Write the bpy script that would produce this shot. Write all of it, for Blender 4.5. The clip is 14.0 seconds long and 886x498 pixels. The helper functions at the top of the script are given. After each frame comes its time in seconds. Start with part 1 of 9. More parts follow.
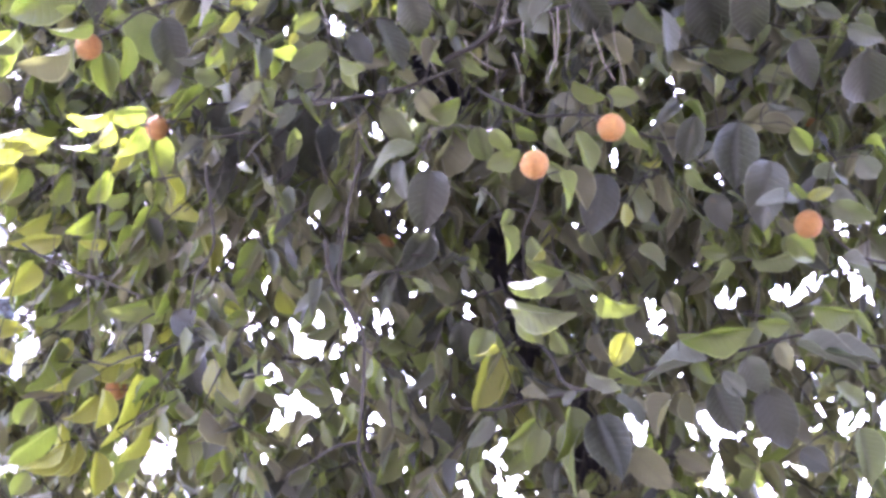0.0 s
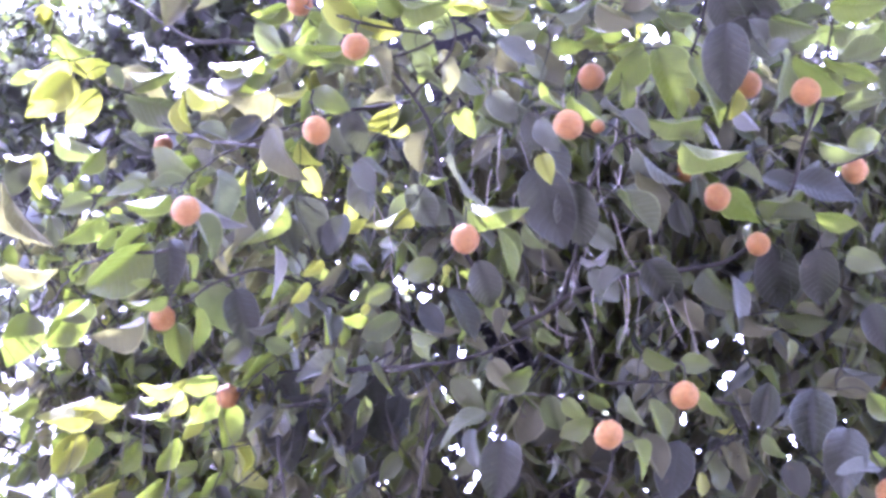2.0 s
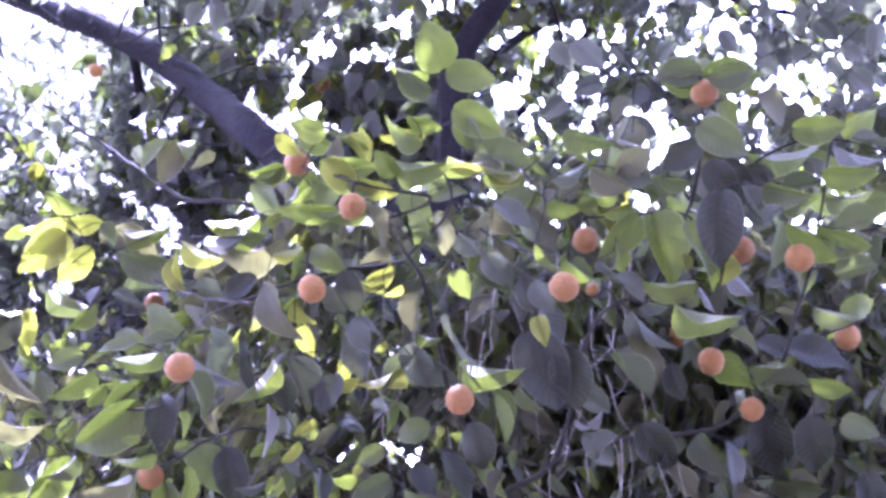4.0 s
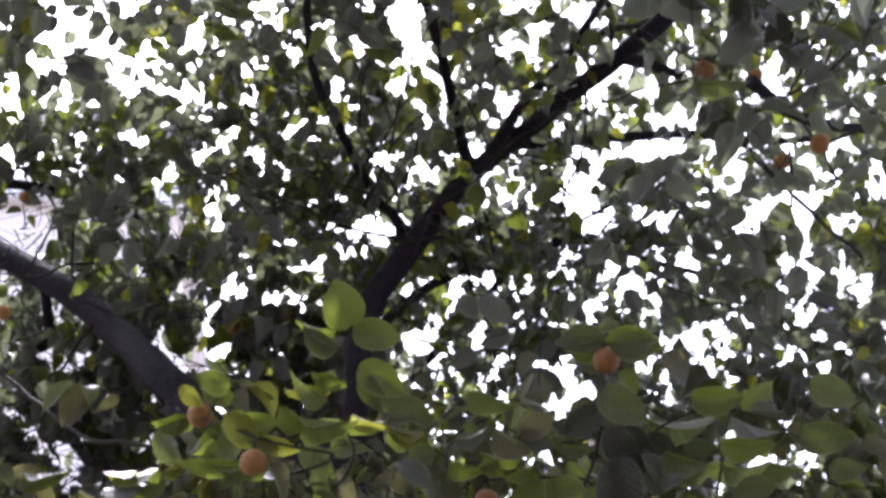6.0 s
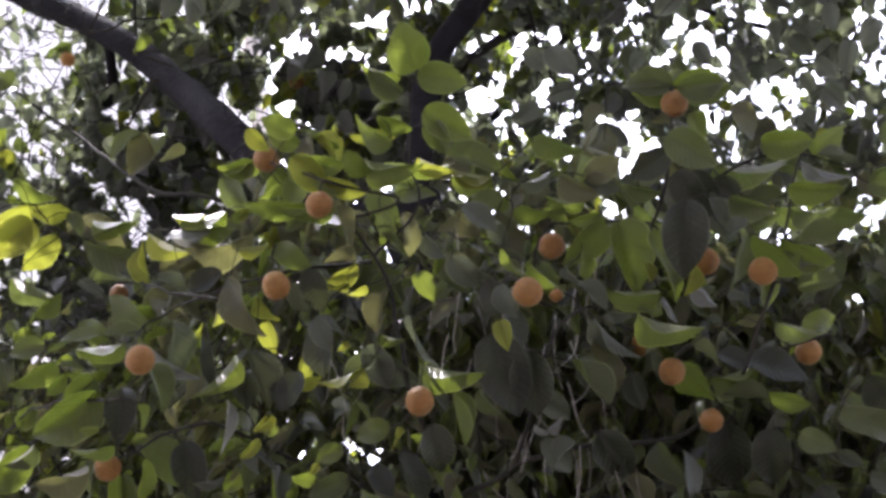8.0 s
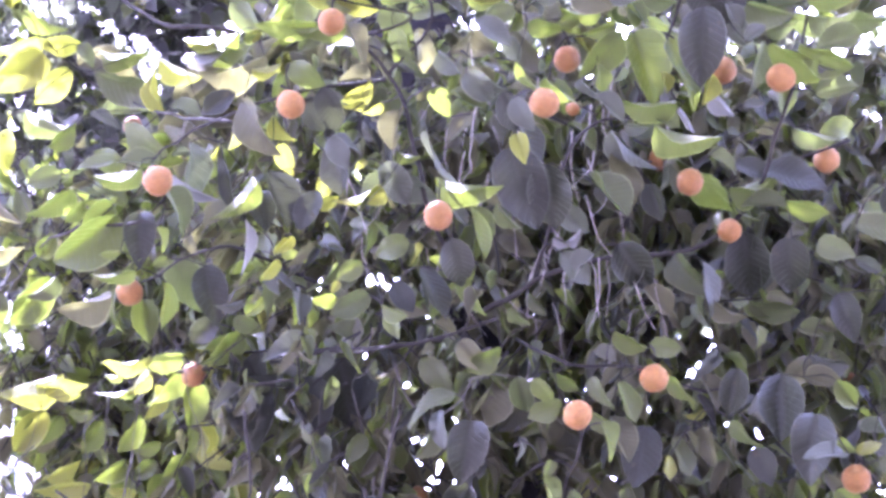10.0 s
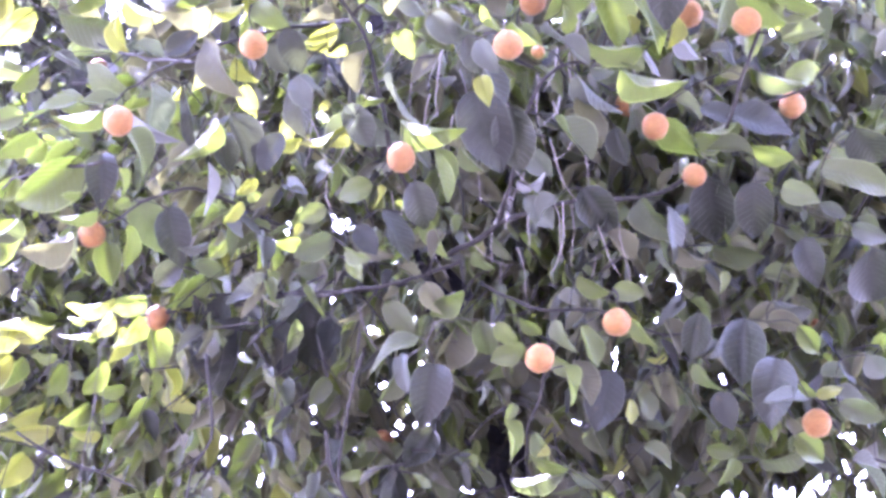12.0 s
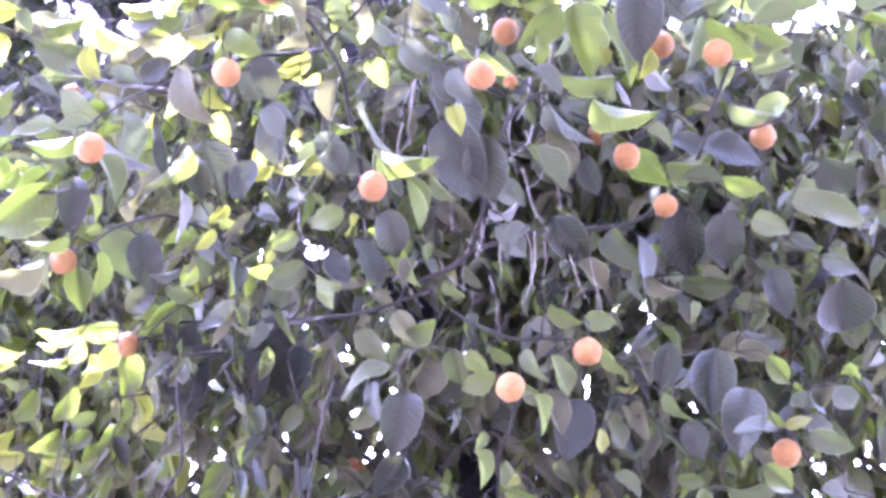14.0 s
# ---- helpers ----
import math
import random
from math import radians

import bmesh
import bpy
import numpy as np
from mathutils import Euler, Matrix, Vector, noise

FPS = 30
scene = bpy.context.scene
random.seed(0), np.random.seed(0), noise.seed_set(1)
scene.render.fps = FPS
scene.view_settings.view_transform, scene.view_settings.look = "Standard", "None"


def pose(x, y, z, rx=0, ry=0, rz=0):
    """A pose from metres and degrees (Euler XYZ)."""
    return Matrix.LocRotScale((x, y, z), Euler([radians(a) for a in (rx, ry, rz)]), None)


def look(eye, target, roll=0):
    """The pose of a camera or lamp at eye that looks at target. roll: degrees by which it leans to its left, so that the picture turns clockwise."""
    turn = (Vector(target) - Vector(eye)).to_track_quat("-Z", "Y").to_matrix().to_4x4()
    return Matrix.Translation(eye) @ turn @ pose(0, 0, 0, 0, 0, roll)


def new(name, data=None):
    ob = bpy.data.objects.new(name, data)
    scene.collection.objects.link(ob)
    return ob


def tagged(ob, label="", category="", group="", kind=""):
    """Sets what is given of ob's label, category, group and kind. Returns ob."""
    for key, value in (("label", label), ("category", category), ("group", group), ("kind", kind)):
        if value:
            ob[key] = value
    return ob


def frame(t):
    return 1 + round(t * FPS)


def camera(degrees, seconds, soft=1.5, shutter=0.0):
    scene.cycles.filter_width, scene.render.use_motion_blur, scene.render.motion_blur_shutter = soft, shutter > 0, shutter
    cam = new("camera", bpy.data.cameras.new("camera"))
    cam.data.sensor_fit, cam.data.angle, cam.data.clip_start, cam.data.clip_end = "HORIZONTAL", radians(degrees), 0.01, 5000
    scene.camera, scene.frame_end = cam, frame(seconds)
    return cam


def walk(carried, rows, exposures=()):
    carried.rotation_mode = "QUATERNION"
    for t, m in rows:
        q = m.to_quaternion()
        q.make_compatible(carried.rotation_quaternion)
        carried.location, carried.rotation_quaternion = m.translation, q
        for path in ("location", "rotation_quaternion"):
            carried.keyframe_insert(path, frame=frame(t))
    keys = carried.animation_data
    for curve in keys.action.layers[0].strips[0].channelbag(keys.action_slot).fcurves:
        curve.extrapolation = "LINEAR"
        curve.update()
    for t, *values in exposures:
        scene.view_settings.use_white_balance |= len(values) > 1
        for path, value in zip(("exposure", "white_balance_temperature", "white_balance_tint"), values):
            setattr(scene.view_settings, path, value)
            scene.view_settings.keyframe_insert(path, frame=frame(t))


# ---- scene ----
cam = camera(30.88, 14.0, 3.3)
PATH = [
    (0.0, pose(0.0284, 0.0084, 1.5535, 104.258, 0.011, -1.888)),
    (0.5, pose(0.0211, -0.0030, 1.5698, 107.105, 0.246, -1.024)),
    (1.0, pose(0.0133, -0.0049, 1.5887, 110.079, 0.042, -0.865)),
    (1.5, pose(0.0000, 0.0000, 1.6000, 112.000, 0.000, -0.000)),
    (2.0, pose(-0.0007, -0.0007, 1.6017, 112.880, -0.107, 0.155)),
    (2.2, pose(-0.0050, 0.0052, 1.5921, 112.971, -0.283, 0.283)),
    (4.3, pose(-0.0275, 0.0020, 1.5971, 120.523, -0.495, -1.219)),
    (4.5, pose(-0.0277, -0.0049, 1.6057, 121.849, -0.404, -1.513)),
    (5.0, pose(-0.0261, -0.0265, 1.6222, 125.781, -0.359, -2.627)),
    (5.5, pose(-0.0181, -0.0487, 1.6270, 127.580, -0.266, -3.844)),
    (6.0, pose(-0.0127, -0.0457, 1.6293, 126.980, -0.478, -4.463)),
    (6.5, pose(-0.0096, -0.0419, 1.6227, 125.315, -1.259, -4.350)),
    (7.0, pose(-0.0124, -0.0290, 1.6110, 122.644, -2.053, -3.670)),
    (7.5, pose(-0.0143, -0.0214, 1.6045, 120.894, -1.887, -2.700)),
    (8.0, pose(-0.0139, 0.0021, 1.5946, 118.866, -1.793, -2.646)),
    (8.5, pose(-0.0260, 0.0142, 1.5686, 116.169, -1.700, -1.355)),
    (9.0, pose(-0.0263, 0.0297, 1.5552, 114.104, -1.600, -1.002)),
    (9.2, pose(-0.0259, 0.0315, 1.5548, 113.962, -1.287, -1.153)),
    (11.3, pose(0.0059, 0.0431, 1.5299, 112.465, -0.599, -2.363)),
    (11.5, pose(0.0104, 0.0554, 1.5379, 112.400, -0.512, -2.527)),
    (12.0, pose(0.0060, 0.0465, 1.5387, 111.646, -0.705, -2.491)),
    (12.5, pose(0.0042, 0.0439, 1.5436, 111.326, -0.804, -2.665)),
    (13.0, pose(0.0087, 0.0483, 1.5392, 111.044, -0.812, -2.959)),
    (13.5, pose(0.0132, 0.0547, 1.5403, 111.320, -0.733, -3.094)),
    (14.0, pose(0.0120, 0.0404, 1.5416, 112.581, -0.683, -3.435)),
]
EXPOSURES = [(0.0, 5.15, 5325, 42), (1.0, 5.22, 4950, 49), (2.2, 5.15, 4830, 55), (4.3, 4.24, 4760, 56), (5.5, 3.13, 5340, 39), (6.5, 2.16, 5955, 19), (7.0, 1.96, 6095, 16), (7.5, 2.22, 6110, 15),
             (8.3, 3.37, 5520, 31), (9.0, 4.37, 5120, 50), (9.2, 4.57, 5040, 52), (11.3, 5.56, 4910, 56), (14.0, 5.74, 4860, 56)]
walk(cam, PATH, EXPOSURES)

# ---- light: a hazy bright sky and a sun behind the crown, high up and a little to the left ----
SUN_AZ, SUN_EL = radians(-27), radians(60)
world = bpy.data.worlds.new("sky")
world.use_nodes = True
scene.world = world
wn = world.node_tree
sky = wn.nodes.new("ShaderNodeTexSky")
sky.sky_type, sky.sun_disc = "NISHITA", False
sky.sun_elevation, sky.sun_rotation = SUN_EL, SUN_AZ
sky.air_density, sky.dust_density, sky.ozone_density = 1.0, 4.0, 1.0
haze = wn.nodes.new("ShaderNodeHueSaturation")
haze.inputs["Saturation"].default_value, haze.inputs["Value"].default_value = 0.4, 1.15
wn.links.new(sky.outputs[0], haze.inputs["Color"])
wn.links.new(haze.outputs[0], wn.nodes["Background"].inputs[0])
wn.nodes["Background"].inputs[1].default_value = 0.15
sun_data = bpy.data.lights.new("sun", "SUN")
sun_data.energy, sun_data.angle, sun_data.color = 2.1, radians(0.6), (1.0, 0.94, 0.84)
sun = new("sun", sun_data)
sun_way = Vector((math.sin(SUN_AZ) * math.cos(SUN_EL), math.cos(SUN_AZ) * math.cos(SUN_EL), math.sin(SUN_EL)))
sun.matrix_world = look(sun_way * 40, (0, 0, 0))


# ---- materials ----
def material(name):
    m = bpy.data.materials.new(name)
    m.use_nodes = True
    nt = m.node_tree
    return m, nt, nt.nodes["Principled BSDF"]


def node(nt, kind, **inputs):
    n = nt.nodes.new(kind)
    for key, value in inputs.items():
        n.inputs[key].default_value = value
    return n


def maths(nt, op, a, b=None):
    n = nt.nodes.new("ShaderNodeMath")
    n.operation = op
    for i, v in enumerate((a, b)):
        if v is None:
            continue
        if isinstance(v, (int, float)):
            n.inputs[i].default_value = v
        else:
            nt.links.new(v, n.inputs[i])
    return n.outputs[0]


def ramp(nt, value, stops):
    n = nt.nodes.new("ShaderNodeValToRGB")
    while len(n.color_ramp.elements) < len(stops):
        n.color_ramp.elements.new(0.5)
    for e, (at, col) in zip(n.color_ramp.elements, stops):
        e.position, e.color = at, (*col, 1)
    nt.links.new(value, n.inputs[0])
    return n.outputs[0]


def mix(nt, factor, a, b, mode="MIX"):
    n = nt.nodes.new("ShaderNodeMix")
    n.data_type, n.blend_type = "RGBA", mode
    for slot, v in ((0, factor), (6, a), (7, b)):
        if isinstance(v, (int, float)):
            n.inputs[slot].default_value = v
        elif isinstance(v, tuple):
            n.inputs[slot].default_value = (*v, 1)
        else:
            nt.links.new(v, n.inputs[slot])
    return n.outputs[2]


def leaf_material(name, dark, light, glow_dark, glow_light, share, rough, gloss=0.45):
    """A leaf: a waxy blade that lets light through, with a midrib and side veins along its own length."""
    m, nt, bsdf = material(name)
    uv = nt.nodes.new("ShaderNodeUVMap")
    uv.uv_map = "blade"
    sep = nt.nodes.new("ShaderNodeSeparateXYZ")
    nt.links.new(uv.outputs[0], sep.inputs[0])
    across = maths(nt, "MULTIPLY", maths(nt, "ABSOLUTE", maths(nt, "SUBTRACT", sep.outputs[0], 0.5)), 2.0)
    rib = maths(nt, "LESS_THAN", across, 0.07)
    wave = maths(nt, "SINE", maths(nt, "MULTIPLY", maths(nt, "SUBTRACT", sep.outputs[1], maths(nt, "MULTIPLY", across, 0.22)), 62.0))
    side = maths(nt, "POWER", maths(nt, "MAXIMUM", wave, 0.0), 4.0)
    vein = maths(nt, "MAXIMUM", rib, maths(nt, "MULTIPLY", side, 0.6))
    info = nt.nodes.new("ShaderNodeObjectInfo")
    geo = nt.nodes.new("ShaderNodeNewGeometry")
    chance = maths(nt, "FRACT", maths(nt, "ADD", info.outputs["Random"], geo.outputs["Random Per Island"]))
    blotch = node(nt, "ShaderNodeTexNoise", Scale=9.0, Detail=4.0)
    nt.links.new(geo.outputs["Position"], blotch.inputs["Vector"])
    grain = node(nt, "ShaderNodeTexNoise", Scale=160.0, Detail=2.0)
    nt.links.new(geo.outputs["Position"], grain.inputs["Vector"])
    patch = node(nt, "ShaderNodeTexNoise", Scale=34.0, Detail=3.0, Roughness=0.6)
    nt.links.new(geo.outputs["Position"], patch.inputs["Vector"])
    tone = maths(nt, "ADD", maths(nt, "MULTIPLY", chance, 0.55), maths(nt, "MULTIPLY", maths(nt, "ADD", blotch.outputs[0], patch.outputs[0]), 0.27))
    base = ramp(nt, tone, [(0.15, dark), (0.85, light)])
    base = mix(nt, maths(nt, "MULTIPLY", vein, 0.16), base, tuple(min(1, 1.7 * c + 0.02) for c in light))
    base = mix(nt, maths(nt, "MULTIPLY", grain.outputs[0], 0.35), base, tuple(0.7 * c for c in dark))
    spots = node(nt, "ShaderNodeTexNoise", Scale=45.0, Detail=3.0)
    nt.links.new(geo.outputs["Position"], spots.inputs["Vector"])
    spot = ramp(nt, spots.outputs[0], [(0.66, (0, 0, 0)), (0.74, (1, 1, 1))])
    base = mix(nt, maths(nt, "MULTIPLY", spot, 0.35), base, (0.10, 0.07, 0.03))
    # paler edge: the backlit rim of the blade is painted into both colours
    lit_rim = maths(nt, "GREATER_THAN", across, 0.93)
    base = mix(nt, maths(nt, "MULTIPLY", lit_rim, 0.2), base, tuple(min(1, 2.2 * c + 0.05) for c in light))
    nt.links.new(base, bsdf.inputs["Base Color"])
    nt.links.new(maths(nt, "ADD", maths(nt, "MULTIPLY", blotch.outputs[0], 0.3), rough - 0.2), bsdf.inputs["Roughness"])
    bsdf.inputs["Specular IOR Level"].default_value = gloss
    bump = node(nt, "ShaderNodeBump", Strength=0.45, Distance=0.004)
    nt.links.new(maths(nt, "ADD", maths(nt, "SUBTRACT", 1.0, vein), maths(nt, "MULTIPLY", patch.outputs[0], 1.6)), bump.inputs["Height"])
    nt.links.new(bump.outputs[0], bsdf.inputs["Normal"])
    glow = ramp(nt, tone, [(0.15, glow_dark), (0.85, glow_light)])
    glow = mix(nt, maths(nt, "MULTIPLY", vein, 0.4), glow, tuple(0.55 * c for c in glow_dark))
    glow = mix(nt, maths(nt, "MULTIPLY", lit_rim, 0.55), glow, tuple(min(1, 1.5 * c + 0.03) for c in glow_light))
    trans = nt.nodes.new("ShaderNodeBsdfTranslucent")
    nt.links.new(glow, trans.inputs[0])
    blend = nt.nodes.new("ShaderNodeMixShader")
    blend.inputs[0].default_value = share
    nt.links.new(bsdf.outputs[0], blend.inputs[1])
    nt.links.new(trans.outputs[0], blend.inputs[2])
    nt.links.new(blend.outputs[0], nt.nodes["Material Output"].inputs[0])
    return m


LEAF = {
    # dull olive copy, with the shade inside the crown in its colour
    "d": leaf_material("leaf_olive_shade", (0.041, 0.038, 0.022), (0.107, 0.101, 0.056), (0.10, 0.098, 0.03), (0.17, 0.17, 0.05), 0.38, 0.46, 0.34),
    # near-black copy: deep shade among the boughs is put into the colour
    "k": leaf_material("leaf_deep_shade", (0.0162, 0.0168, 0.0116), (0.0385, 0.0398, 0.0276), (0.034, 0.040, 0.014), (0.056, 0.064, 0.022), 0.22, 0.46, 0.30),
    "g": leaf_material("leaf_green", (0.053, 0.060, 0.020), (0.106, 0.118, 0.040), (0.112, 0.148, 0.013), (0.200, 0.252, 0.026), 0.41, 0.46, 0.34),
    # bright yellow copy: sunlight through the blade is painted into the colour
    "y": leaf_material("leaf_sunlit", (0.12, 0.122, 0.028), (0.20, 0.202, 0.044), (0.182, 0.196, 0.014), (0.296, 0.318, 0.032), 0.50, 0.46, 0.34),
    # shaded copy of the green leaf, its shade put into the colour
    "e": leaf_material("leaf_green_shade", (0.044, 0.047, 0.021), (0.092, 0.098, 0.044), (0.075, 0.10, 0.018), (0.14, 0.18, 0.03), 0.34, 0.46, 0.34),
    # grey-purple tone: haze over the crown is mixed into the leaf colour
    "c": leaf_material("leaf_crown_haze", (0.050, 0.047, 0.051), (0.122, 0.116, 0.120), (0.095, 0.108, 0.060), (0.185, 0.212, 0.105), 0.42, 0.46, 0.34),
    # greyer copy that paints the sky's sheen on waxy blades as colour
    "l": leaf_material("leaf_sky_sheen", (0.043, 0.045, 0.033), (0.084, 0.088, 0.065), (0.075, 0.090, 0.036), (0.118, 0.138, 0.056), 0.25, 0.46, 0.36),
    # pale copy, standing in for glints and brightly lit undersides
    "p": leaf_material("leaf_glint", (0.10, 0.10, 0.086), (0.165, 0.163, 0.142), (0.15, 0.15, 0.115), (0.22, 0.22, 0.17), 0.36, 0.5),
}


def bark_material(name, low, high):
    m, nt, bsdf = material(name)
    tc = nt.nodes.new("ShaderNodeTexCoord")
    big = node(nt, "ShaderNodeTexNoise", Scale=6.0, Detail=6.0, Roughness=0.65)
    fine = node(nt, "ShaderNodeTexNoise", Scale=70.0, Detail=5.0, Roughness=0.7)
    crack = node(nt, "ShaderNodeTexVoronoi", Scale=38.0)
    crack.feature = "DISTANCE_TO_EDGE"
    for n in (big, fine, crack):
        nt.links.new(tc.outputs["Object"], n.inputs["Vector"])
    col = ramp(nt, big.outputs[0], [(0.3, low), (0.7, high)])
    col = mix(nt, maths(nt, "MULTIPLY", fine.outputs[0], 0.6), col, tuple(0.5 * c for c in low))
    nt.links.new(col, bsdf.inputs["Base Color"])
    bsdf.inputs["Roughness"].default_value = 0.95
    bsdf.inputs["Specular IOR Level"].default_value = 0.2
    high_ = maths(nt, "ADD", fine.outputs[0], maths(nt, "MULTIPLY", crack.outputs[0], 2.0))
    bump = node(nt, "ShaderNodeBump", Strength=0.6, Distance=0.006)
    nt.links.new(high_, bump.inputs["Height"])
    nt.links.new(bump.outputs[0], bsdf.inputs["Normal"])
    return m


BARK = bark_material("bark", (0.0145, 0.0125, 0.0155), (0.034, 0.030, 0.035))
# near-white tone also holds the light that shows through the stalks
DRY = bark_material("dry_stalk", (0.22, 0.19, 0.16), (0.52, 0.47, 0.42))
VINE = bark_material("grey_bark", (0.060, 0.055, 0.045), (0.145, 0.132, 0.110))
TWIG = bark_material("twig_bark", (0.022, 0.0195, 0.016), (0.055, 0.049, 0.038))


def fruit_material(name, low, high):
    m, nt, bsdf = material(name)
    tc = nt.nodes.new("ShaderNodeTexCoord")
    info = nt.nodes.new("ShaderNodeObjectInfo")
    big = node(nt, "ShaderNodeTexNoise", Scale=2.2, Detail=3.0)
    nt.links.new(tc.outputs["Object"], big.inputs["Vector"])
    cell = node(nt, "ShaderNodeTexVoronoi", Scale=11.0)
    nt.links.new(tc.outputs["Object"], cell.inputs["Vector"])
    tone = maths(nt, "ADD", maths(nt, "MULTIPLY", info.outputs["Random"], 0.5), maths(nt, "MULTIPLY", big.outputs[0], 0.6))
    col = ramp(nt, tone, [(0.2, low), (0.85, high)])
    col = mix(nt, ramp(nt, cell.outputs[0], [(0.25, (0, 0, 0)), (0.9, (1, 1, 1))]), col, tuple(0.78 * c for c in low))
    nt.links.new(col, bsdf.inputs["Base Color"])
    bsdf.inputs["Roughness"].default_value = 0.75
    bsdf.inputs["Sheen Weight"].default_value = 0.14
    bsdf.inputs["Sheen Roughness"].default_value = 0.3
    bsdf.inputs["Sheen Tint"].default_value = (1.0, 0.8, 0.6, 1)
    bsdf.inputs["Subsurface Weight"].default_value = 0.35
    bsdf.inputs["Subsurface Radius"].default_value = (1.0, 0.4, 0.2)
    bsdf.inputs["Subsurface Scale"].default_value = 0.008
    bump = node(nt, "ShaderNodeBump", Strength=0.3, Distance=0.05)
    bump.invert = True
    nt.links.new(cell.outputs[0], bump.inputs["Height"])
    nt.links.new(bump.outputs[0], bsdf.inputs["Normal"])
    return m


FRUIT = fruit_material("ripe_fruit", (0.168, 0.072, 0.011), (0.280, 0.132, 0.020))


def plain_material(name, low, high, rough, scale, relief=0.3):
    m, nt, bsdf = material(name)
    tc = nt.nodes.new("ShaderNodeTexCoord")
    big = node(nt, "ShaderNodeTexNoise", Scale=scale, Detail=6.0, Roughness=0.6)
    fine = node(nt, "ShaderNodeTexNoise", Scale=scale * 40, Detail=4.0)
    for n in (big, fine):
        nt.links.new(tc.outputs["Object"], n.inputs["Vector"])
    col = ramp(nt, big.outputs[0], [(0.3, low), (0.7, high)])
    col = mix(nt, maths(nt, "MULTIPLY", fine.outputs[0], 0.3), col, tuple(0.75 * c for c in low))
    nt.links.new(col, bsdf.inputs["Base Color"])
    bsdf.inputs["Roughness"].default_value = rough
    bump = node(nt, "ShaderNodeBump", Strength=relief, Distance=0.01)
    nt.links.new(fine.outputs[0], bump.inputs["Height"])
    nt.links.new(bump.outputs[0], bsdf.inputs["Normal"])
    return m


# unseen ground, coloured dark to cut the light it throws on the leaves
DARK_GROUND = plain_material("unseen_ground_brown", (0.085, 0.075, 0.062), (0.15, 0.135, 0.115), 0.9, 0.8, 0.6)
PLASTER = plain_material("painted_plaster", (0.66, 0.585, 0.525), (0.75, 0.68, 0.62), 0.8, 0.6)
TRIM = plain_material("white_trim", (0.76, 0.75, 0.76), (0.84, 0.83, 0.84), 0.6, 1.5)
GREY = plain_material("grey_metal", (0.16, 0.16, 0.18), (0.26, 0.26, 0.28), 0.5, 3.0)
# dark grey, so that the added wall throws little light back
WALL = plain_material("shade_wall_grey", (0.10, 0.10, 0.095), (0.20, 0.19, 0.18), 0.9, 0.5, 0.5)
GLASS, _nt, _b = material("window_glass")
_b.inputs["Base Color"].default_value = (0.05, 0.06, 0.07, 1)
_b.inputs["Roughness"].default_value = 0.06
_b.inputs["Specular IOR Level"].default_value = 0.8


# ---- building helpers ----
def part(name, bm, mat, parent, label=""):
    me = bpy.data.meshes.new(name)
    bm.to_mesh(me)
    bm.free()
    me.materials.append(mat)
    ob = new(name, me)
    ob.parent = parent
    return tagged(ob, label) if label else ob


def box(bm, x0, x1, y0, y1, z0, z1, bevel=0.0):
    made = bmesh.ops.create_cube(bm, size=1.0)
    for v in made["verts"]:
        v.co = Vector((x0 + (v.co.x + 0.5) * (x1 - x0), y0 + (v.co.y + 0.5) * (y1 - y0), z0 + (v.co.z + 0.5) * (z1 - z0)))
    if bevel:
        edges = {e for v in made["verts"] for e in v.link_edges}
        bmesh.ops.bevel(bm, geom=list(edges), offset=bevel, segments=2, affect="EDGES")
    return bm


def smooth_line(points, steps):
    """A rounded line through the points."""
    p = [Vector(q) for q in points]
    p = [2 * p[0] - p[1]] + p + [2 * p[-1] - p[-2]]
    line = []
    for a, b, c, d in zip(p, p[1:], p[2:], p[3:]):
        for i in range(steps):
            t = i / steps
            line.append(0.5 * ((2 * b) + (c - a) * t + (2 * a - 5 * b + 4 * c - d) * t * t + (3 * b - a - 3 * c + d) * t ** 3))
    return line + [p[-2]]


def tube(bm, line, r0, r1, sides=6, rough=0.0, rng=random):
    """A tapered, slightly knotted round bar along the line."""
    rings = []
    side = None
    for i, q in enumerate(line):
        way = (line[min(i + 1, len(line) - 1)] - line[max(i - 1, 0)]).normalized()
        if side is None:
            side = way.orthogonal().normalized()
        side = (side - way * side.dot(way)).normalized()
        up = way.cross(side)
        r = r0 + (r1 - r0) * i / (len(line) - 1)
        ring = []
        for k in range(sides):
            a = 2 * math.pi * k / sides
            s = r * (1 + rng.uniform(-rough, rough))
            ring.append(bm.verts.new(q + s * (math.cos(a) * side + math.sin(a) * up)))
        rings.append(ring)
    for a, b in zip(rings, rings[1:]):
        for k in range(sides):
            f = bm.faces.new((a[k], a[(k + 1) % sides], b[(k + 1) % sides], b[k]))
            f.smooth = True
    bm.faces.new(rings[0][::-1])
    bm.faces.new(rings[-1])
    return bm


# ---- ground ----
bm = bmesh.new()
bmesh.ops.create_grid(bm, x_segments=60, y_segments=60, size=400)
for v in bm.verts:
    d = v.co.length
    v.co.z = 0.05 * noise.noise(v.co * 0.3) * min(1, d / 8) - 0.02
ground = part("ground", bm, DARK_GROUND, None)
tagged(ground, "unseen brown ground to the horizon, dark to cut bounced light", "ground", kind="structure")

# ---- a plain unseen wall behind the path, added to block sky light ----
bm = bmesh.new()
box(bm, -16, 16, -5.3, -5.0, -0.1, 9.0, 0.03)
unseen_wall = part("shade_wall", bm, WALL, None)
tagged(unseen_wall, "unseen plain grey wall added to block light from behind", "wall", kind="structure")

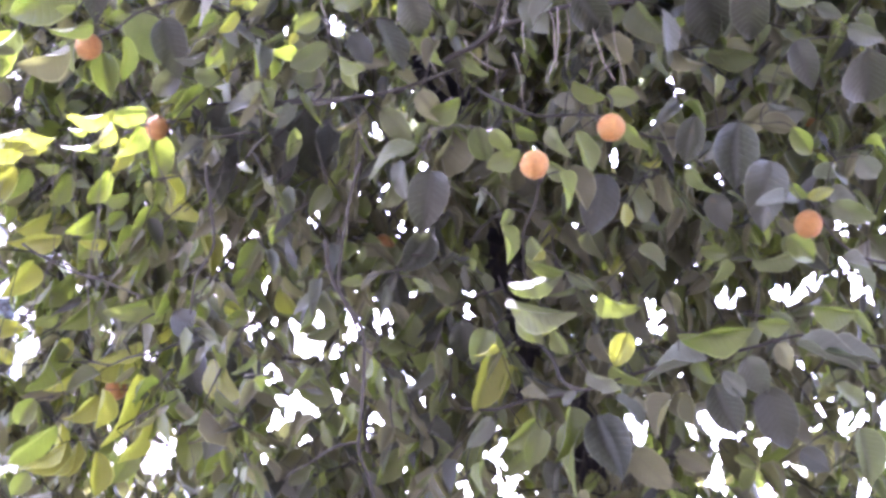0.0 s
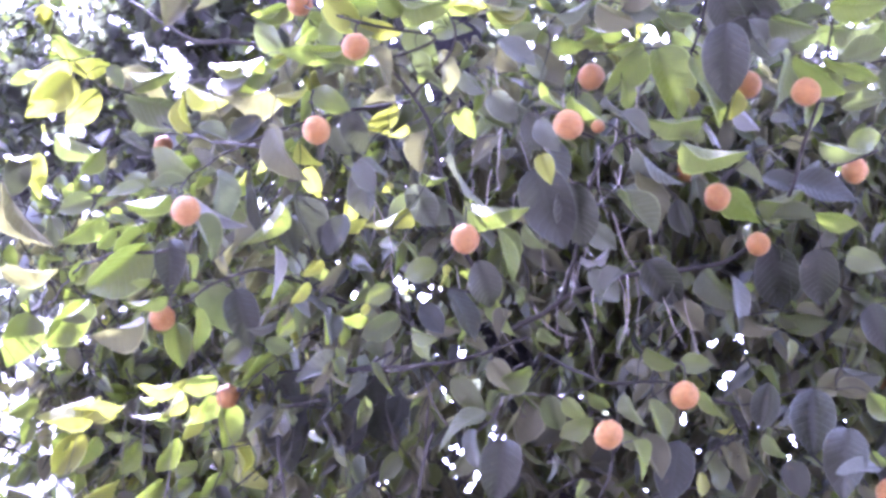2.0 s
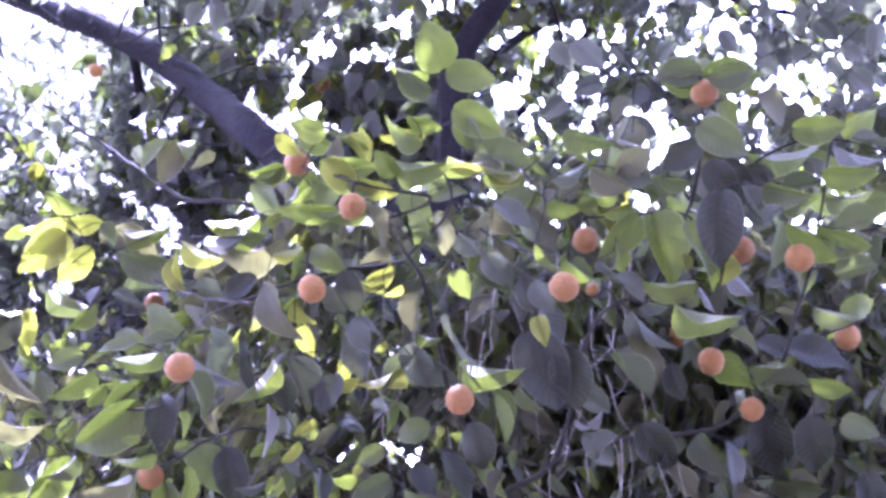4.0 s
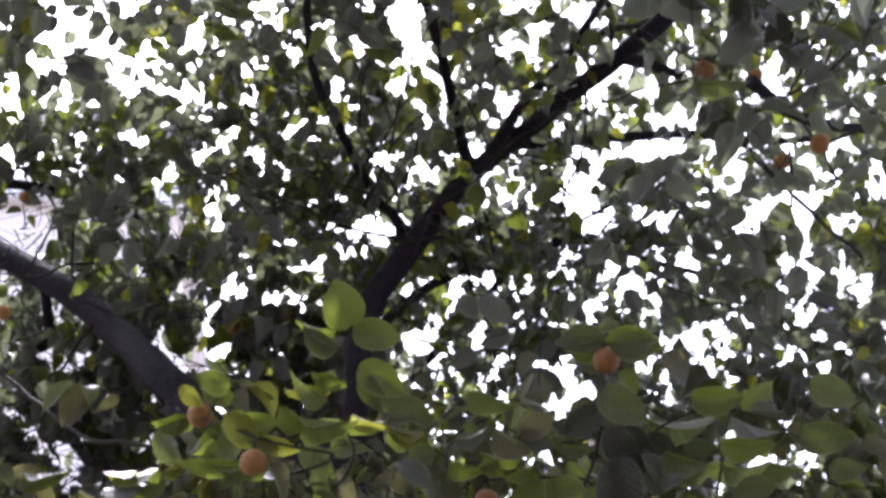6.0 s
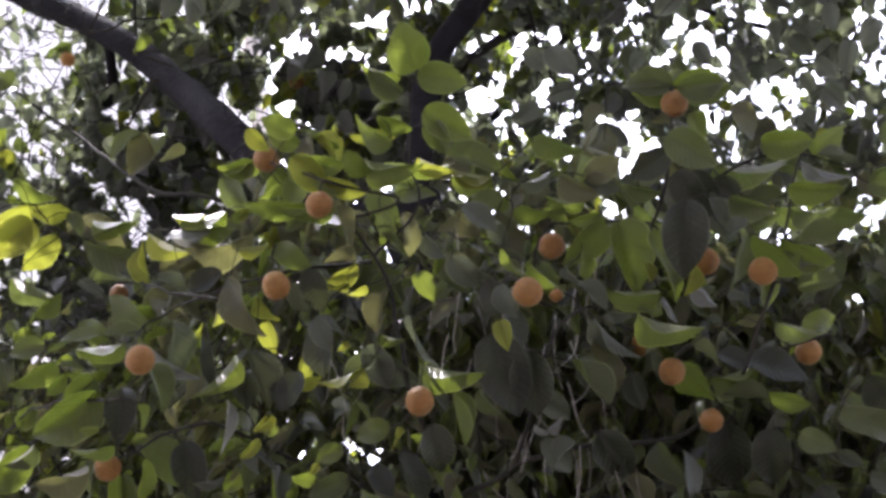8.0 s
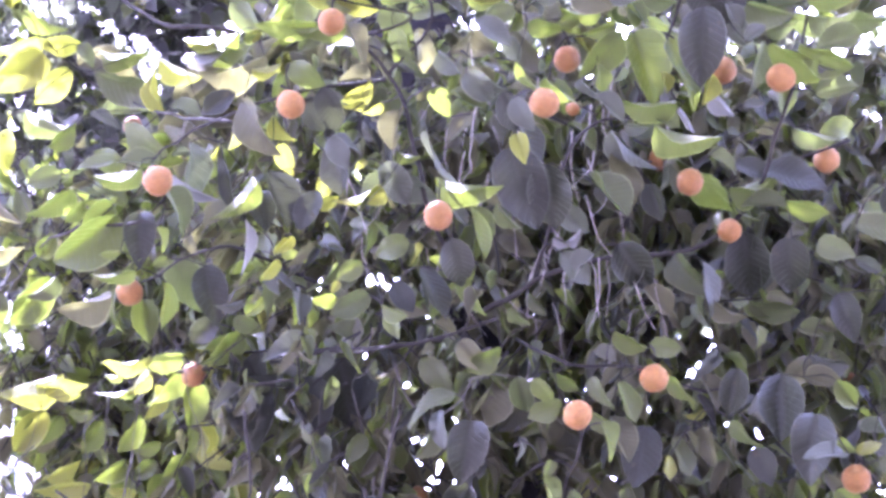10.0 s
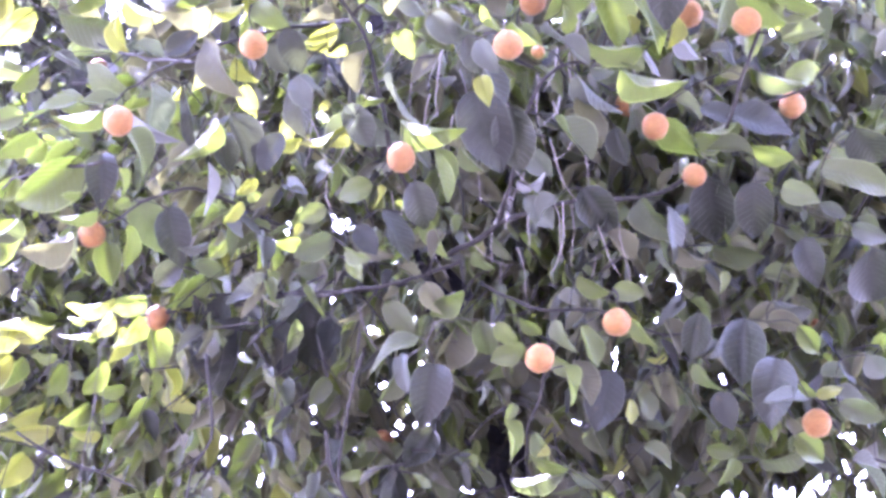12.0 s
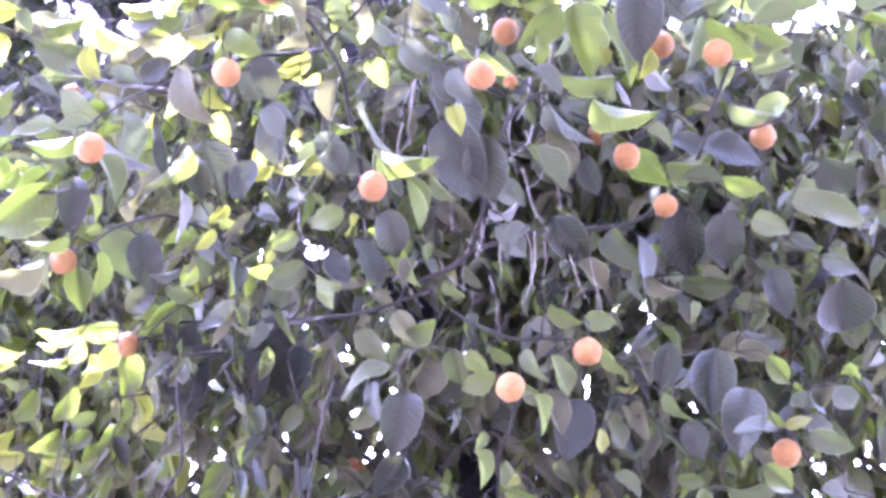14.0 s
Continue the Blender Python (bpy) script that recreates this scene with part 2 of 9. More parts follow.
# ---- the house behind, on the left ----
house = tagged(new("house"), "pale plastered house with an arched window behind the tree", "house")
WALL_Y, EDGE = 9.2, -1.28
WX0, WX1, WZ0, WZ1 = -3.25, -2.10, 2.98, 3.66
bm = bmesh.new()
for x0, x1, z0, z1 in ((-12, WX0, 0, 8.8), (WX1, EDGE, 0, 8.8), (WX0, WX1, 0, WZ0), (WX0, WX1, WZ1, 8.8)):
    box(bm, x0, x1, WALL_Y, WALL_Y + 0.25, z0, z1)
part("wall", bm, PLASTER, house)
bm = bmesh.new()
box(bm, EDGE - 0.25, EDGE, WALL_Y + 0.25, WALL_Y + 7, 0, 8.8)
part("side_wall", bm, PLASTER, house)
bm = bmesh.new()
box(bm, -12.1, EDGE + 0.12, WALL_Y - 0.12, WALL_Y + 7.1, 8.8, 8.98, 0.02)
part("roof", bm, TRIM, house, "flat white roof slab with a small overhang")
window = new("window", None)
window.parent = house
bm = bmesh.new()
for x0, x1, z0, z1 in ((WX0, WX0 + 0.07, WZ0, WZ1), (WX1 - 0.07, WX1, WZ0, WZ1), (WX0 + 0.07, WX1 - 0.07, WZ0, WZ0 + 0.07),
                       (WX0 + 0.07, WX1 - 0.07, WZ1 - 0.07, WZ1), (-2.71, -2.65, WZ0 + 0.07, WZ1 - 0.07), (-2.37, -2.32, WZ0 + 0.07, WZ1 - 0.07)):
    box(bm, x0, x1, WALL_Y + 0.06, WALL_Y + 0.12, z0, z1, 0.006)
part("window_frame", bm, TRIM, window)
bm = bmesh.new()
box(bm, WX0 + 0.05, WX1 - 0.05, WALL_Y + 0.085, WALL_Y + 0.095, WZ0 + 0.05, WZ1 - 0.05)
part("pane", bm, GLASS, window, "dark window glass")
bm = bmesh.new()
box(bm, WX0 - 0.15, WX1 + 0.35, WALL_Y - 0.22, WALL_Y + 0.05, WZ0 - 0.14, WZ0, 0.015)
part("window_sill", bm, GREY, window, "grey concrete sill")
bm = bmesh.new()
arch = [Vector((-2.95 + 0.80 * math.cos(a), WALL_Y - 0.015, 3.62 + 0.72 * math.sin(a))) for a in np.linspace(math.pi * 0.98, math.pi * 0.02, 30)]
tube(bm, arch, 0.016, 0.016, 6)
part("arch_trim", bm, GREY, window, "thin dark moulding arched over the window")
bm = bmesh.new()
arch = [Vector((-2.95 + 0.98 * math.cos(a), WALL_Y - 0.03, 3.62 + 0.90 * math.sin(a))) for a in np.linspace(math.pi * 0.98, math.pi * 0.02, 30)]
tube(bm, arch, 0.05, 0.05, 8)
part("arch_band", bm, TRIM, window, "raised white band round the arch")

# ---- the tree ----
tree = tagged(new("fruit_tree"), "tall leafy tree hung with round fuzzy orange fruit", "tree")


def blade_points(rows, cols, fold, curl, wave, tip, phase, foot=0.45, twist=0.0):
    """A leaf blade of length 1 and width 1 along +y, folded at the midrib, with a drawn-out tip."""
    points, uvs, faces = [], [], []
    for i in range(rows + 1):
        s = 0.5 - 0.5 * math.cos(math.pi * i / rows)
        w = (max(s, 0.004) ** foot) * (max(1 - s, 0.002) ** tip) / ((foot / (foot + tip)) ** foot * (tip / (foot + tip)) ** tip)
        w *= 1 - 0.45 * min(1, max(0, (s - 0.74) / 0.26))
        for j in range(cols + 1):
            u = j / cols * 2 - 1
            x = 0.5 * w * u
            z = fold * abs(x) - curl * s * s + wave * abs(u) * math.sin(s * 9 + phase + u) + twist * x * (s - 0.3)
            sway = 0.10 * math.sin(phase) * s * s
            points.append((x + sway, s - 0.06 * curl * s, z))
            uvs.append((0.5 + 0.5 * u, s))
    n = cols + 1
    for i in range(rows):
        for j in range(cols):
            faces.append((i * n + j, i * n + j + 1, (i + 1) * n + j + 1, (i + 1) * n + j))
    return points, uvs, faces


def blade_mesh(name, mat, shape):
    points, uvs, faces = shape
    me = bpy.data.meshes.new(name)
    me.from_pydata(points, [], faces)
    layer = me.uv_layers.new(name="blade")
    for loop in me.loops:
        layer.data[loop.index].uv = uvs[loop.vertex_index]
    me.polygons.foreach_set("use_smooth", [True] * len(me.polygons))
    me.materials.append(mat)
    return me


BLADES = {}
shape_rng = random.Random(11)
for kind in LEAF:
    BLADES[kind] = [blade_mesh("leaf", LEAF[kind], blade_points(10, 6, shape_rng.uniform(0.15, 0.75), shape_rng.uniform(-0.15, 0.45),
                    shape_rng.uniform(0.015, 0.055), shape_rng.choice((0.56, 0.66, 0.78)), shape_rng.uniform(0, 6), shape_rng.choice((0.42, 0.50, 0.58)),
                    shape_rng.uniform(-0.8, 0.8))) for _ in range(14)]


def fruit_mesh(seed):
    """A fuzzy round flower-head fruit of radius 1, studded with small bumps."""
    bm = bmesh.new()
    bmesh.ops.create_icosphere(bm, subdivisions=4, radius=1.0)
    rng = random.Random(seed)
    shift = Vector((rng.uniform(0, 9), rng.uniform(0, 9), 0))
    for v in bm.verts:
        n = v.co.normalized()
        v.co = n * (1 + 0.05 * noise.noise(n * 1.3 + shift) + 0.035 * noise.noise(n * 12 + shift))
        v.co.z *= 0.96
    for f in bm.faces:
        f.smooth = True
    me = bpy.data.meshes.new("fruit")
    bm.to_mesh(me)
    bm.free()
    me.materials.append(FRUIT)
    return me


FRUITS = [fruit_mesh(s) for s in range(4)]
pick = random.Random(3)
LEAF_LABELS = {"k": "dark green leaf with deep shade in its colour", "e": "deep green leaf with shade in its colour", "y": "yellow-green leaf with sunlight in its colour", "l": "waxy leaf with sky sheen in its grey colour", "p": "pale leaf with a glint in its colour"}


def bough(name, r0, r1, points):
    """A limb, branch or vine of the tree, with the line that its leaves grow from."""
    line = smooth_line(points, 6)
    if r0 < 0.015:
        line = [q + 0.012 * noise.noise_vector(q * 9) for q in line]
    bm = bmesh.new()
    tube(bm, line, r0, r1, 10 if r0 > 0.015 else 6, 0.10 if r0 > 0.015 else 0.16, pick)
    ob = part(name, bm, VINE if name == "vine" else BARK if r0 > 0.012 else TWIG, tree)
    return ob, line


def stalk(wood, p, r, sag):
    """A thin stalk from the nearest point of the bough to p, in the bough's own mesh."""
    ob, line = wood
    q = min(line, key=lambda v: (v - p).length)
    mid = (p + q) / 2 + Vector((pick.uniform(-0.01, 0.01), pick.uniform(-0.01, 0.01), sag * (p - q).length))
    bm = bmesh.new()
    bm.from_mesh(ob.data)
    tube(bm, smooth_line([q, mid, p], 3), r * 1.5, r, 4, 0.1, pick)
    bm.to_mesh(ob.data)
    bm.free()
    line.append(p)


def leaf(wood, kind, base, tip, width, normal):
    """One leaf on its stalk, from base to tip, with its face towards the normal."""
    b, e, n = Vector(base), Vector(tip), Vector(normal)
    y = (e - b).normalized()
    x = y.cross(n).normalized()
    z = x.cross(y)
    size = (e - b).length
    m = Matrix((x * width, y * size, z * size)).transposed().to_4x4()
    m.translation = b
    one = tagged(new("leaf", pick.choice(BLADES[kind])), LEAF_LABELS.get(kind, ""))
    one.parent = wood[0]
    one.matrix_basis = m
    stalk(wood, b, 0.0010, 0.08)


OPENINGS = []


def opening(a, b, r0, r1, keep):
    """A gap in the crown, from a to b, where few leaves or none grow."""
    OPENINGS.append((*a, *b, r0, r1, keep))


def fruit(wood, place, radius):
    """One fuzzy fruit on its stalk."""
    p = Vector(place)
    label = "round fuzzy orange fruit hanging among the leaves" if p.z < 3.4 else "round fuzzy orange fruit high on the limbs"
    one = tagged(new("fruit", pick.choice(FRUITS)), label, "fruit", "fruit hanging on the tree")
    one.matrix_basis = Matrix.Translation(p) @ Euler([pick.uniform(0, 6) for _ in range(3)]).to_matrix().to_4x4() @ Matrix.Scale(radius, 4)
    stalk(wood, p + Vector((0, 0.005, radius * 0.9)), 0.0016, 0.12)
    if p.y < 3.4:
        opening(p + Vector((-0.25 * p.x, -0.25 * p.y, -0.06)), p, radius, 1.2 * radius, 0.0)


def dry_stalks(name, label, seed, count, x, y, z, drop, mat=DRY, lean=0.35):
    """Thin bare stalks left hanging in the crown."""
    rng = random.Random(seed)
    bm = bmesh.new()
    for _ in range(count):
        p = Vector((rng.uniform(*x), rng.uniform(*y), rng.uniform(*z)))
        way = Vector((rng.uniform(-lean, lean), rng.uniform(-0.2, 0.2), -1))
        line = [p]
        for _ in range(4):
            way = (way + Vector((rng.uniform(-0.3, 0.3), rng.uniform(-0.2, 0.2), rng.uniform(-0.1, 0.25)))).normalized()
            line.append(line[-1] + way * drop * rng.uniform(0.15, 0.35))
        tube(bm, smooth_line(line, 3), rng.uniform(0.0007, 0.0015), 0.0005, 5, 0.15, rng)
    return tagged(part(name, bm, mat, tree), label, kind="stuff")


def gap(x, z, r):
    """A small gap of radius r through the whole crown at (x, 4, z), along the camera's line of view."""
    p = Vector((x, 4.0, z))
    opening(VIEW_EYE.lerp(p, 0.7), VIEW_EYE.lerp(p, 2.0), 0.7 * r, 2.0 * r, 0.12)


def is_open(base, way, wide, rng):
    """True where a leaf that reaches from base along way would close a gap."""
    q = is_open.table
    if len(q) != len(OPENINGS):
        q = is_open.table = np.array(OPENINGS)
    a, d = q[:, 0:3], q[:, 3:6] - q[:, 0:3]
    dd = (d * d).sum(1)
    for s in (0.18, 0.5, 0.8):
        v = base + way * s - a
        t = (v * d).sum(1) / dd
        reach = q[:, 6] + (q[:, 7] - q[:, 6]) * t + (0.18 if s > 0.6 else 0.26) * wide
        hit = (np.linalg.norm(v - t[:, None] * d, axis=1) < reach) & (t > -0.1) & (t < 1.1)
        if hit.any():
            return rng.random() > q[hit, 8].min()
    return False


is_open.table = np.zeros((0, 9))


def crown_twigs(name, label, seed, count, starts, reach):
    """Thin bare branchlets that fork out from the limbs through the crown."""
    rng = random.Random(seed)
    bm = bmesh.new()
    for _ in range(count):
        p = Vector(rng.choice(starts)) + Vector((rng.gauss(0, 0.1), rng.gauss(0, 0.1), rng.gauss(0, 0.1)))
        a = rng.uniform(0, 2 * math.pi)
        way = Vector((math.cos(a), -0.6 * math.sin(a), 0.7 * math.sin(a) + 0.25))
        steps, size = rng.randint(6, 10), rng.uniform(0.0035, 0.0065)
        line = [p]
        for i in range(steps):
            way = (way.normalized() + Vector((rng.gauss(0, 0.2), rng.gauss(0, 0.2), rng.gauss(0, 0.2)))).normalized()
            line.append(line[-1] + way * reach * rng.uniform(0.07, 0.13))
            if i > 0:
                side = (way + 0.9 * Vector((rng.uniform(-1, 1), rng.uniform(-1, 1), rng.uniform(-1, 1)))).normalized()
                q = line[-1]
                end = q + side * reach * rng.uniform(0.12, 0.3)
                tube(bm, [q, q.lerp(end, 0.5) + 0.02 * way, end], 0.45 * size, 0.2 * size, 5, 0.15, rng)
        tube(bm, smooth_line(line, 3), size, 0.3 * size, 6, 0.15, rng)
    return tagged(part(name, bm, TWIG, tree), label, kind="stuff")


def leaf_mass(name, label, seed, twigs, place, kinds, length, droop, slim):
    """Leafy twigs grown at random inside one part of the crown, each with leaves in pairs."""
    rng = random.Random(seed)
    shapes = [np.array(blade_points(5, 2, rng.uniform(0.1, 0.9), rng.uniform(-0.1, 0.5), 0.03, rng.choice((0.6, 0.75, 0.95)), rng.uniform(0, 6), 0.45, rng.uniform(-0.9, 0.9))[0]) for _ in range(10)]
    _, uv0, face0 = blade_points(5, 2, 0, 0, 0, 0.5, 0)
    faces0, uv0 = np.array(face0), np.array(uv0)
    verts, slots = [], []
    wood = bmesh.new()
    for _ in range(twigs):
        p = np.array(place(rng))
        a = rng.uniform(0, 2 * math.pi)
        way = np.array((math.cos(a), math.sin(a), rng.uniform(-0.9, 0.5) - droop * 0.6))
        way /= np.linalg.norm(way)
        count = rng.randint(1, 4)
        step = length * rng.uniform(0.35, 0.55)
        line = [Vector(p)]
        for i in range(count):
            way = way + np.array((rng.uniform(-0.2, 0.2), rng.uniform(-0.2, 0.2), rng.uniform(-0.25, 0.1)))
            way /= np.linalg.norm(way)
            p = p + way * step
            line.append(Vector(p))
            turn = rng.uniform(0, math.pi)
            for s in (0, math.pi):
                o = np.array((math.cos(turn + s), math.sin(turn + s), rng.uniform(-0.5, 0.3)))
                y = way * 0.5 + o * 0.8 + np.array((0, 0, -droop * rng.uniform(0.4, 1.4)))
                y /= np.linalg.norm(y)
                up = np.array((rng.uniform(-0.9, 0.9), rng.uniform(-0.9, 0.9), 1.0)) if droop < 0.5 else np.array((rng.uniform(-1.3, 1.3), rng.uniform(-1.3, -0.2), rng.uniform(-0.6, 1.1)))
                x = np.cross(y, up)
                x /= np.linalg.norm(x) + 1e-9
                z = np.cross(x, y)
                size = length * rng.uniform(0.6, 1.15)
                wide = size * rng.uniform(*slim)
                if is_open(p + y * 0.012, y * size, wide, rng):
                    continue
                s0 = shapes[rng.randrange(10)]
                verts.append(p + y * 0.012 + s0[:, :1] * x * wide + s0[:, 1:2] * y * size + s0[:, 2:] * z * size)
                slots.append(rng.choices(range(len(kinds)), [k[1] for k in kinds])[0])
        tube(wood, line, 0.0028, 0.0012, 4, 0.1, rng)
    n, k = len(verts), len(faces0)
    me = bpy.data.meshes.new(name)
    me.from_pydata(np.concatenate(verts).tolist(), [], np.concatenate([faces0 + i * len(uv0) for i in range(n)]).tolist())
    for kind, _ in kinds:
        me.materials.append(LEAF[kind])
    me.polygons.foreach_set("material_index", np.repeat(slots, k))
    me.polygons.foreach_set("use_smooth", np.ones(n * k, dtype=bool))
    layer = me.uv_layers.new(name="blade")
    layer.data.foreach_set("uv", np.tile(uv0[faces0.ravel()], (n, 1)).ravel())
    mass = new(name, me)
    mass.parent = tree
    tagged(mass, label, kind="stuff")
    part("twig_wood", wood, TWIG, mass)
    return mass


# leaves thinned along the camera's lines of view, so that the limbs show
opening((-0.649, 2.252, 3.289), (-1.283, 4.526, 4.973), 0.061, 0.123, 0.08)
opening((-0.591, 2.280, 3.273), (-1.128, 4.422, 4.826), 0.061, 0.118, 0.08)
opening((-0.533, 2.307, 3.254), (-0.979, 4.314, 4.675), 0.061, 0.114, 0.08)
opening((-0.473, 2.339, 3.225), (-0.836, 4.211, 4.511), 0.061, 0.110, 0.08)
opening((-0.417, 2.370, 3.195), (-0.709, 4.101, 4.347), 0.061, 0.106, 0.08)
opening((-0.366, 2.399, 3.163), (-0.590, 3.943, 4.158), 0.061, 0.100, 0.08)
opening((0.046, 2.316, 3.309), (0.083, 3.862, 4.414), 0.032, 0.053, 0.25)
opening((0.080, 2.291, 3.344), (0.140, 3.859, 4.501), 0.032, 0.053, 0.25)
opening((0.107, 2.261, 3.381), (0.188, 3.849, 4.594), 0.032, 0.054, 0.25)
opening((0.145, 2.227, 3.422), (0.262, 3.948, 4.788), 0.032, 0.056, 0.25)
opening((0.187, 2.188, 3.467), (0.343, 3.956, 4.929), 0.032, 0.057, 0.25)
opening((0.235, 2.157, 3.498), (0.437, 3.976, 5.050), 0.032, 0.058, 0.25)
opening((0.282, 2.125, 3.528), (0.529, 3.955, 5.138), 0.032, 0.059, 0.25)
opening((0.329, 2.090, 3.559), (0.609, 3.854, 5.162), 0.032, 0.058, 0.25)
opening((0.376, 2.058, 3.585), (0.682, 3.724, 5.141), 0.032, 0.057, 0.25)
opening((0.423, 2.027, 3.608), (0.751, 3.597, 5.114), 0.032, 0.056, 0.25)
opening((0.333, 2.125, 3.519), (0.629, 3.993, 5.154), 0.032, 0.059, 0.25)
opening((0.393, 2.115, 3.519), (0.761, 4.085, 5.253), 0.032, 0.061, 0.25)
opening((0.452, 2.104, 3.518), (0.898, 4.176, 5.348), 0.032, 0.063, 0.25)
opening((0.511, 2.091, 3.517), (1.031, 4.224, 5.412), 0.032, 0.064, 0.25)
opening((0.559, 2.081, 3.514), (1.129, 4.204, 5.406), 0.032, 0.064, 0.25)

# smaller gaps through the crown, placed to fit the view from camera positions
VIEW_EYE = Vector((-0.018, -0.049, 1.627))
gap(-1.106, 5.702, 0.041)
gap(-1.034, 5.753, 0.042)
gap(-1.084, 5.430, 0.046)
gap(-1.043, 5.541, 0.053)
gap(-0.966, 5.546, 0.013)
gap(-1.017, 5.227, 0.033)
gap(-0.919, 5.196, 0.012)
gap(-1.087, 5.325, 0.012)
gap(-0.894, 5.662, 0.041)
gap(-0.855, 5.749, 0.064)
gap(-0.760, 5.785, 0.017)
gap(-0.898, 5.470, 0.034)
gap(-0.825, 5.343, 0.040)
gap(-0.753, 5.374, 0.046)
gap(-0.781, 5.294, 0.037)
gap(-0.740, 5.428, 0.034)
gap(-0.610, 5.280, 0.016)
gap(-0.540, 5.246, 0.010)
gap(-0.685, 5.275, 0.009)
gap(-0.569, 5.771, 0.042)
gap(-0.576, 5.629, 0.016)
gap(-0.556, 5.521, 0.031)
gap(-0.486, 5.622, 0.009)
gap(-0.405, 5.586, 0.032)
gap(-0.342, 5.674, 0.045)
gap(-0.395, 5.726, 0.009)
gap(-0.391, 5.398, 0.014)
gap(-0.377, 5.479, 0.009)
gap(-0.390, 5.256, 0.012)
gap(-0.350, 5.233, 0.009)
gap(-0.432, 5.078, 0.030)
gap(-0.715, 5.048, 0.012)
gap(-0.663, 4.907, 0.006)
gap(-0.612, 4.934, 0.015)
gap(-0.516, 4.988, 0.012)
gap(-0.470, 4.872, 0.012)
gap(-0.434, 4.874, 0.010)
gap(-0.394, 4.830, 0.010)
gap(-0.453, 4.780, 0.010)
gap(-0.910, 5.060, 0.007)
gap(-0.972, 4.924, 0.015)
gap(-0.911, 4.869, 0.012)
gap(-1.010, 4.934, 0.007)
gap(-1.102, 4.835, 0.010)
gap(-1.056, 4.768, 0.008)
gap(-0.996, 4.727, 0.015)
gap(-1.142, 4.973, 0.007)
gap(-0.836, 4.713, 0.011)
gap(-0.737, 4.696, 0.011)
gap(-0.561, 4.706, 0.010)
gap(-0.345, 5.034, 0.012)
gap(-0.240, 5.127, 0.012)
gap(-0.240, 4.968, 0.012)
gap(-1.128, 4.674, 0.008)
gap(-1.197, 5.190, 0.009)
gap(-0.117, 5.761, 0.015)
gap(-0.132, 5.647, 0.009)
gap(-0.193, 5.671, 0.007)
gap(-0.036, 5.753, 0.009)
gap(-0.010, 5.559, 0.032)
gap(-0.107, 5.525, 0.013)
gap(-0.242, 5.489, 0.011)
gap(-0.080, 5.354, 0.012)
gap(-0.123, 5.443, 0.009)
gap(-0.224, 5.178, 0.016)
gap(-0.163, 5.082, 0.012)
gap(-0.121, 5.184, 0.009)
gap(-0.035, 5.165, 0.010)
gap(-0.087, 5.275, 0.009)
gap(-0.010, 5.268, 0.009)
gap(0.015, 5.728, 0.013)
gap(0.146, 5.737, 0.048)
gap(0.148, 5.625, 0.038)
gap(0.066, 5.703, 0.015)
gap(0.188, 5.518, 0.031)
gap(0.112, 5.380, 0.031)
gap(0.132, 5.329, 0.016)
gap(0.268, 5.377, 0.016)
gap(0.191, 5.281, 0.012)
gap(0.249, 5.233, 0.037)
gap(0.325, 5.137, 0.012)
gap(0.209, 5.439, 0.013)
gap(0.082, 5.024, 0.033)
gap(0.064, 4.975, 0.010)
gap(0.249, 4.986, 0.030)
gap(0.194, 4.982, 0.015)
gap(0.287, 5.061, 0.010)
gap(0.121, 4.883, 0.012)
gap(0.068, 4.810, 0.008)
gap(-0.042, 4.850, 0.010)
gap(0.159, 4.781, 0.010)
gap(0.070, 4.742, 0.029)
gap(-0.002, 4.738, 0.008)
gap(0.492, 5.820, 0.009)
gap(0.531, 5.765, 0.015)
gap(0.590, 5.684, 0.017)
gap(0.651, 5.689, 0.017)
gap(0.690, 5.664, 0.011)
gap(0.585, 5.546, 0.011)
gap(0.508, 5.651, 0.009)
gap(0.471, 5.312, 0.034)
gap(0.440, 5.246, 0.012)
gap(0.518, 5.276, 0.011)
gap(0.424, 5.400, 0.013)
gap(0.587, 5.601, 0.009)
gap(0.417, 4.996, 0.012)
gap(0.470, 4.857, 0.012)
gap(0.397, 4.876, 0.008)
gap(0.563, 4.885, 0.008)
gap(0.639, 4.925, 0.010)
gap(0.698, 4.989, 0.030)
gap(0.663, 5.059, 0.010)
gap(0.776, 5.755, 0.032)
gap(0.790, 5.643, 0.035)
gap(0.745, 5.557, 0.038)
gap(0.818, 5.427, 0.016)
gap(0.755, 5.370, 0.013)
gap(0.858, 5.760, 0.009)
gap(0.905, 5.850, 0.011)
gap(0.869, 5.620, 0.007)
gap(0.861, 5.483, 0.011)
gap(0.904, 5.540, 0.007)
gap(0.994, 5.412, 0.014)
gap(1.065, 5.312, 0.034)
gap(1.004, 5.282, 0.014)
gap(1.101, 5.499, 0.009)
gap(1.154, 5.640, 0.011)
gap(1.059, 5.470, 0.009)
gap(0.921, 5.225, 0.007)
gap(0.760, 5.090, 0.010)
gap(0.774, 5.017, 0.030)
gap(0.714, 4.942, 0.036)
gap(0.748, 4.884, 0.035)
gap(0.782, 4.828, 0.038)
gap(0.914, 5.124, 0.010)
gap(0.822, 4.877, 0.012)
gap(0.915, 4.882, 0.012)
gap(1.012, 5.155, 0.030)
gap(0.956, 5.177, 0.012)
gap(1.109, 5.161, 0.040)
gap(1.184, 5.141, 0.011)
gap(1.229, 5.020, 0.033)
gap(1.119, 5.063, 0.010)
gap(1.265, 5.171, 0.007)
gap(1.425, 5.521, 0.035)
gap(1.421, 5.414, 0.013)
gap(1.475, 5.444, 0.015)
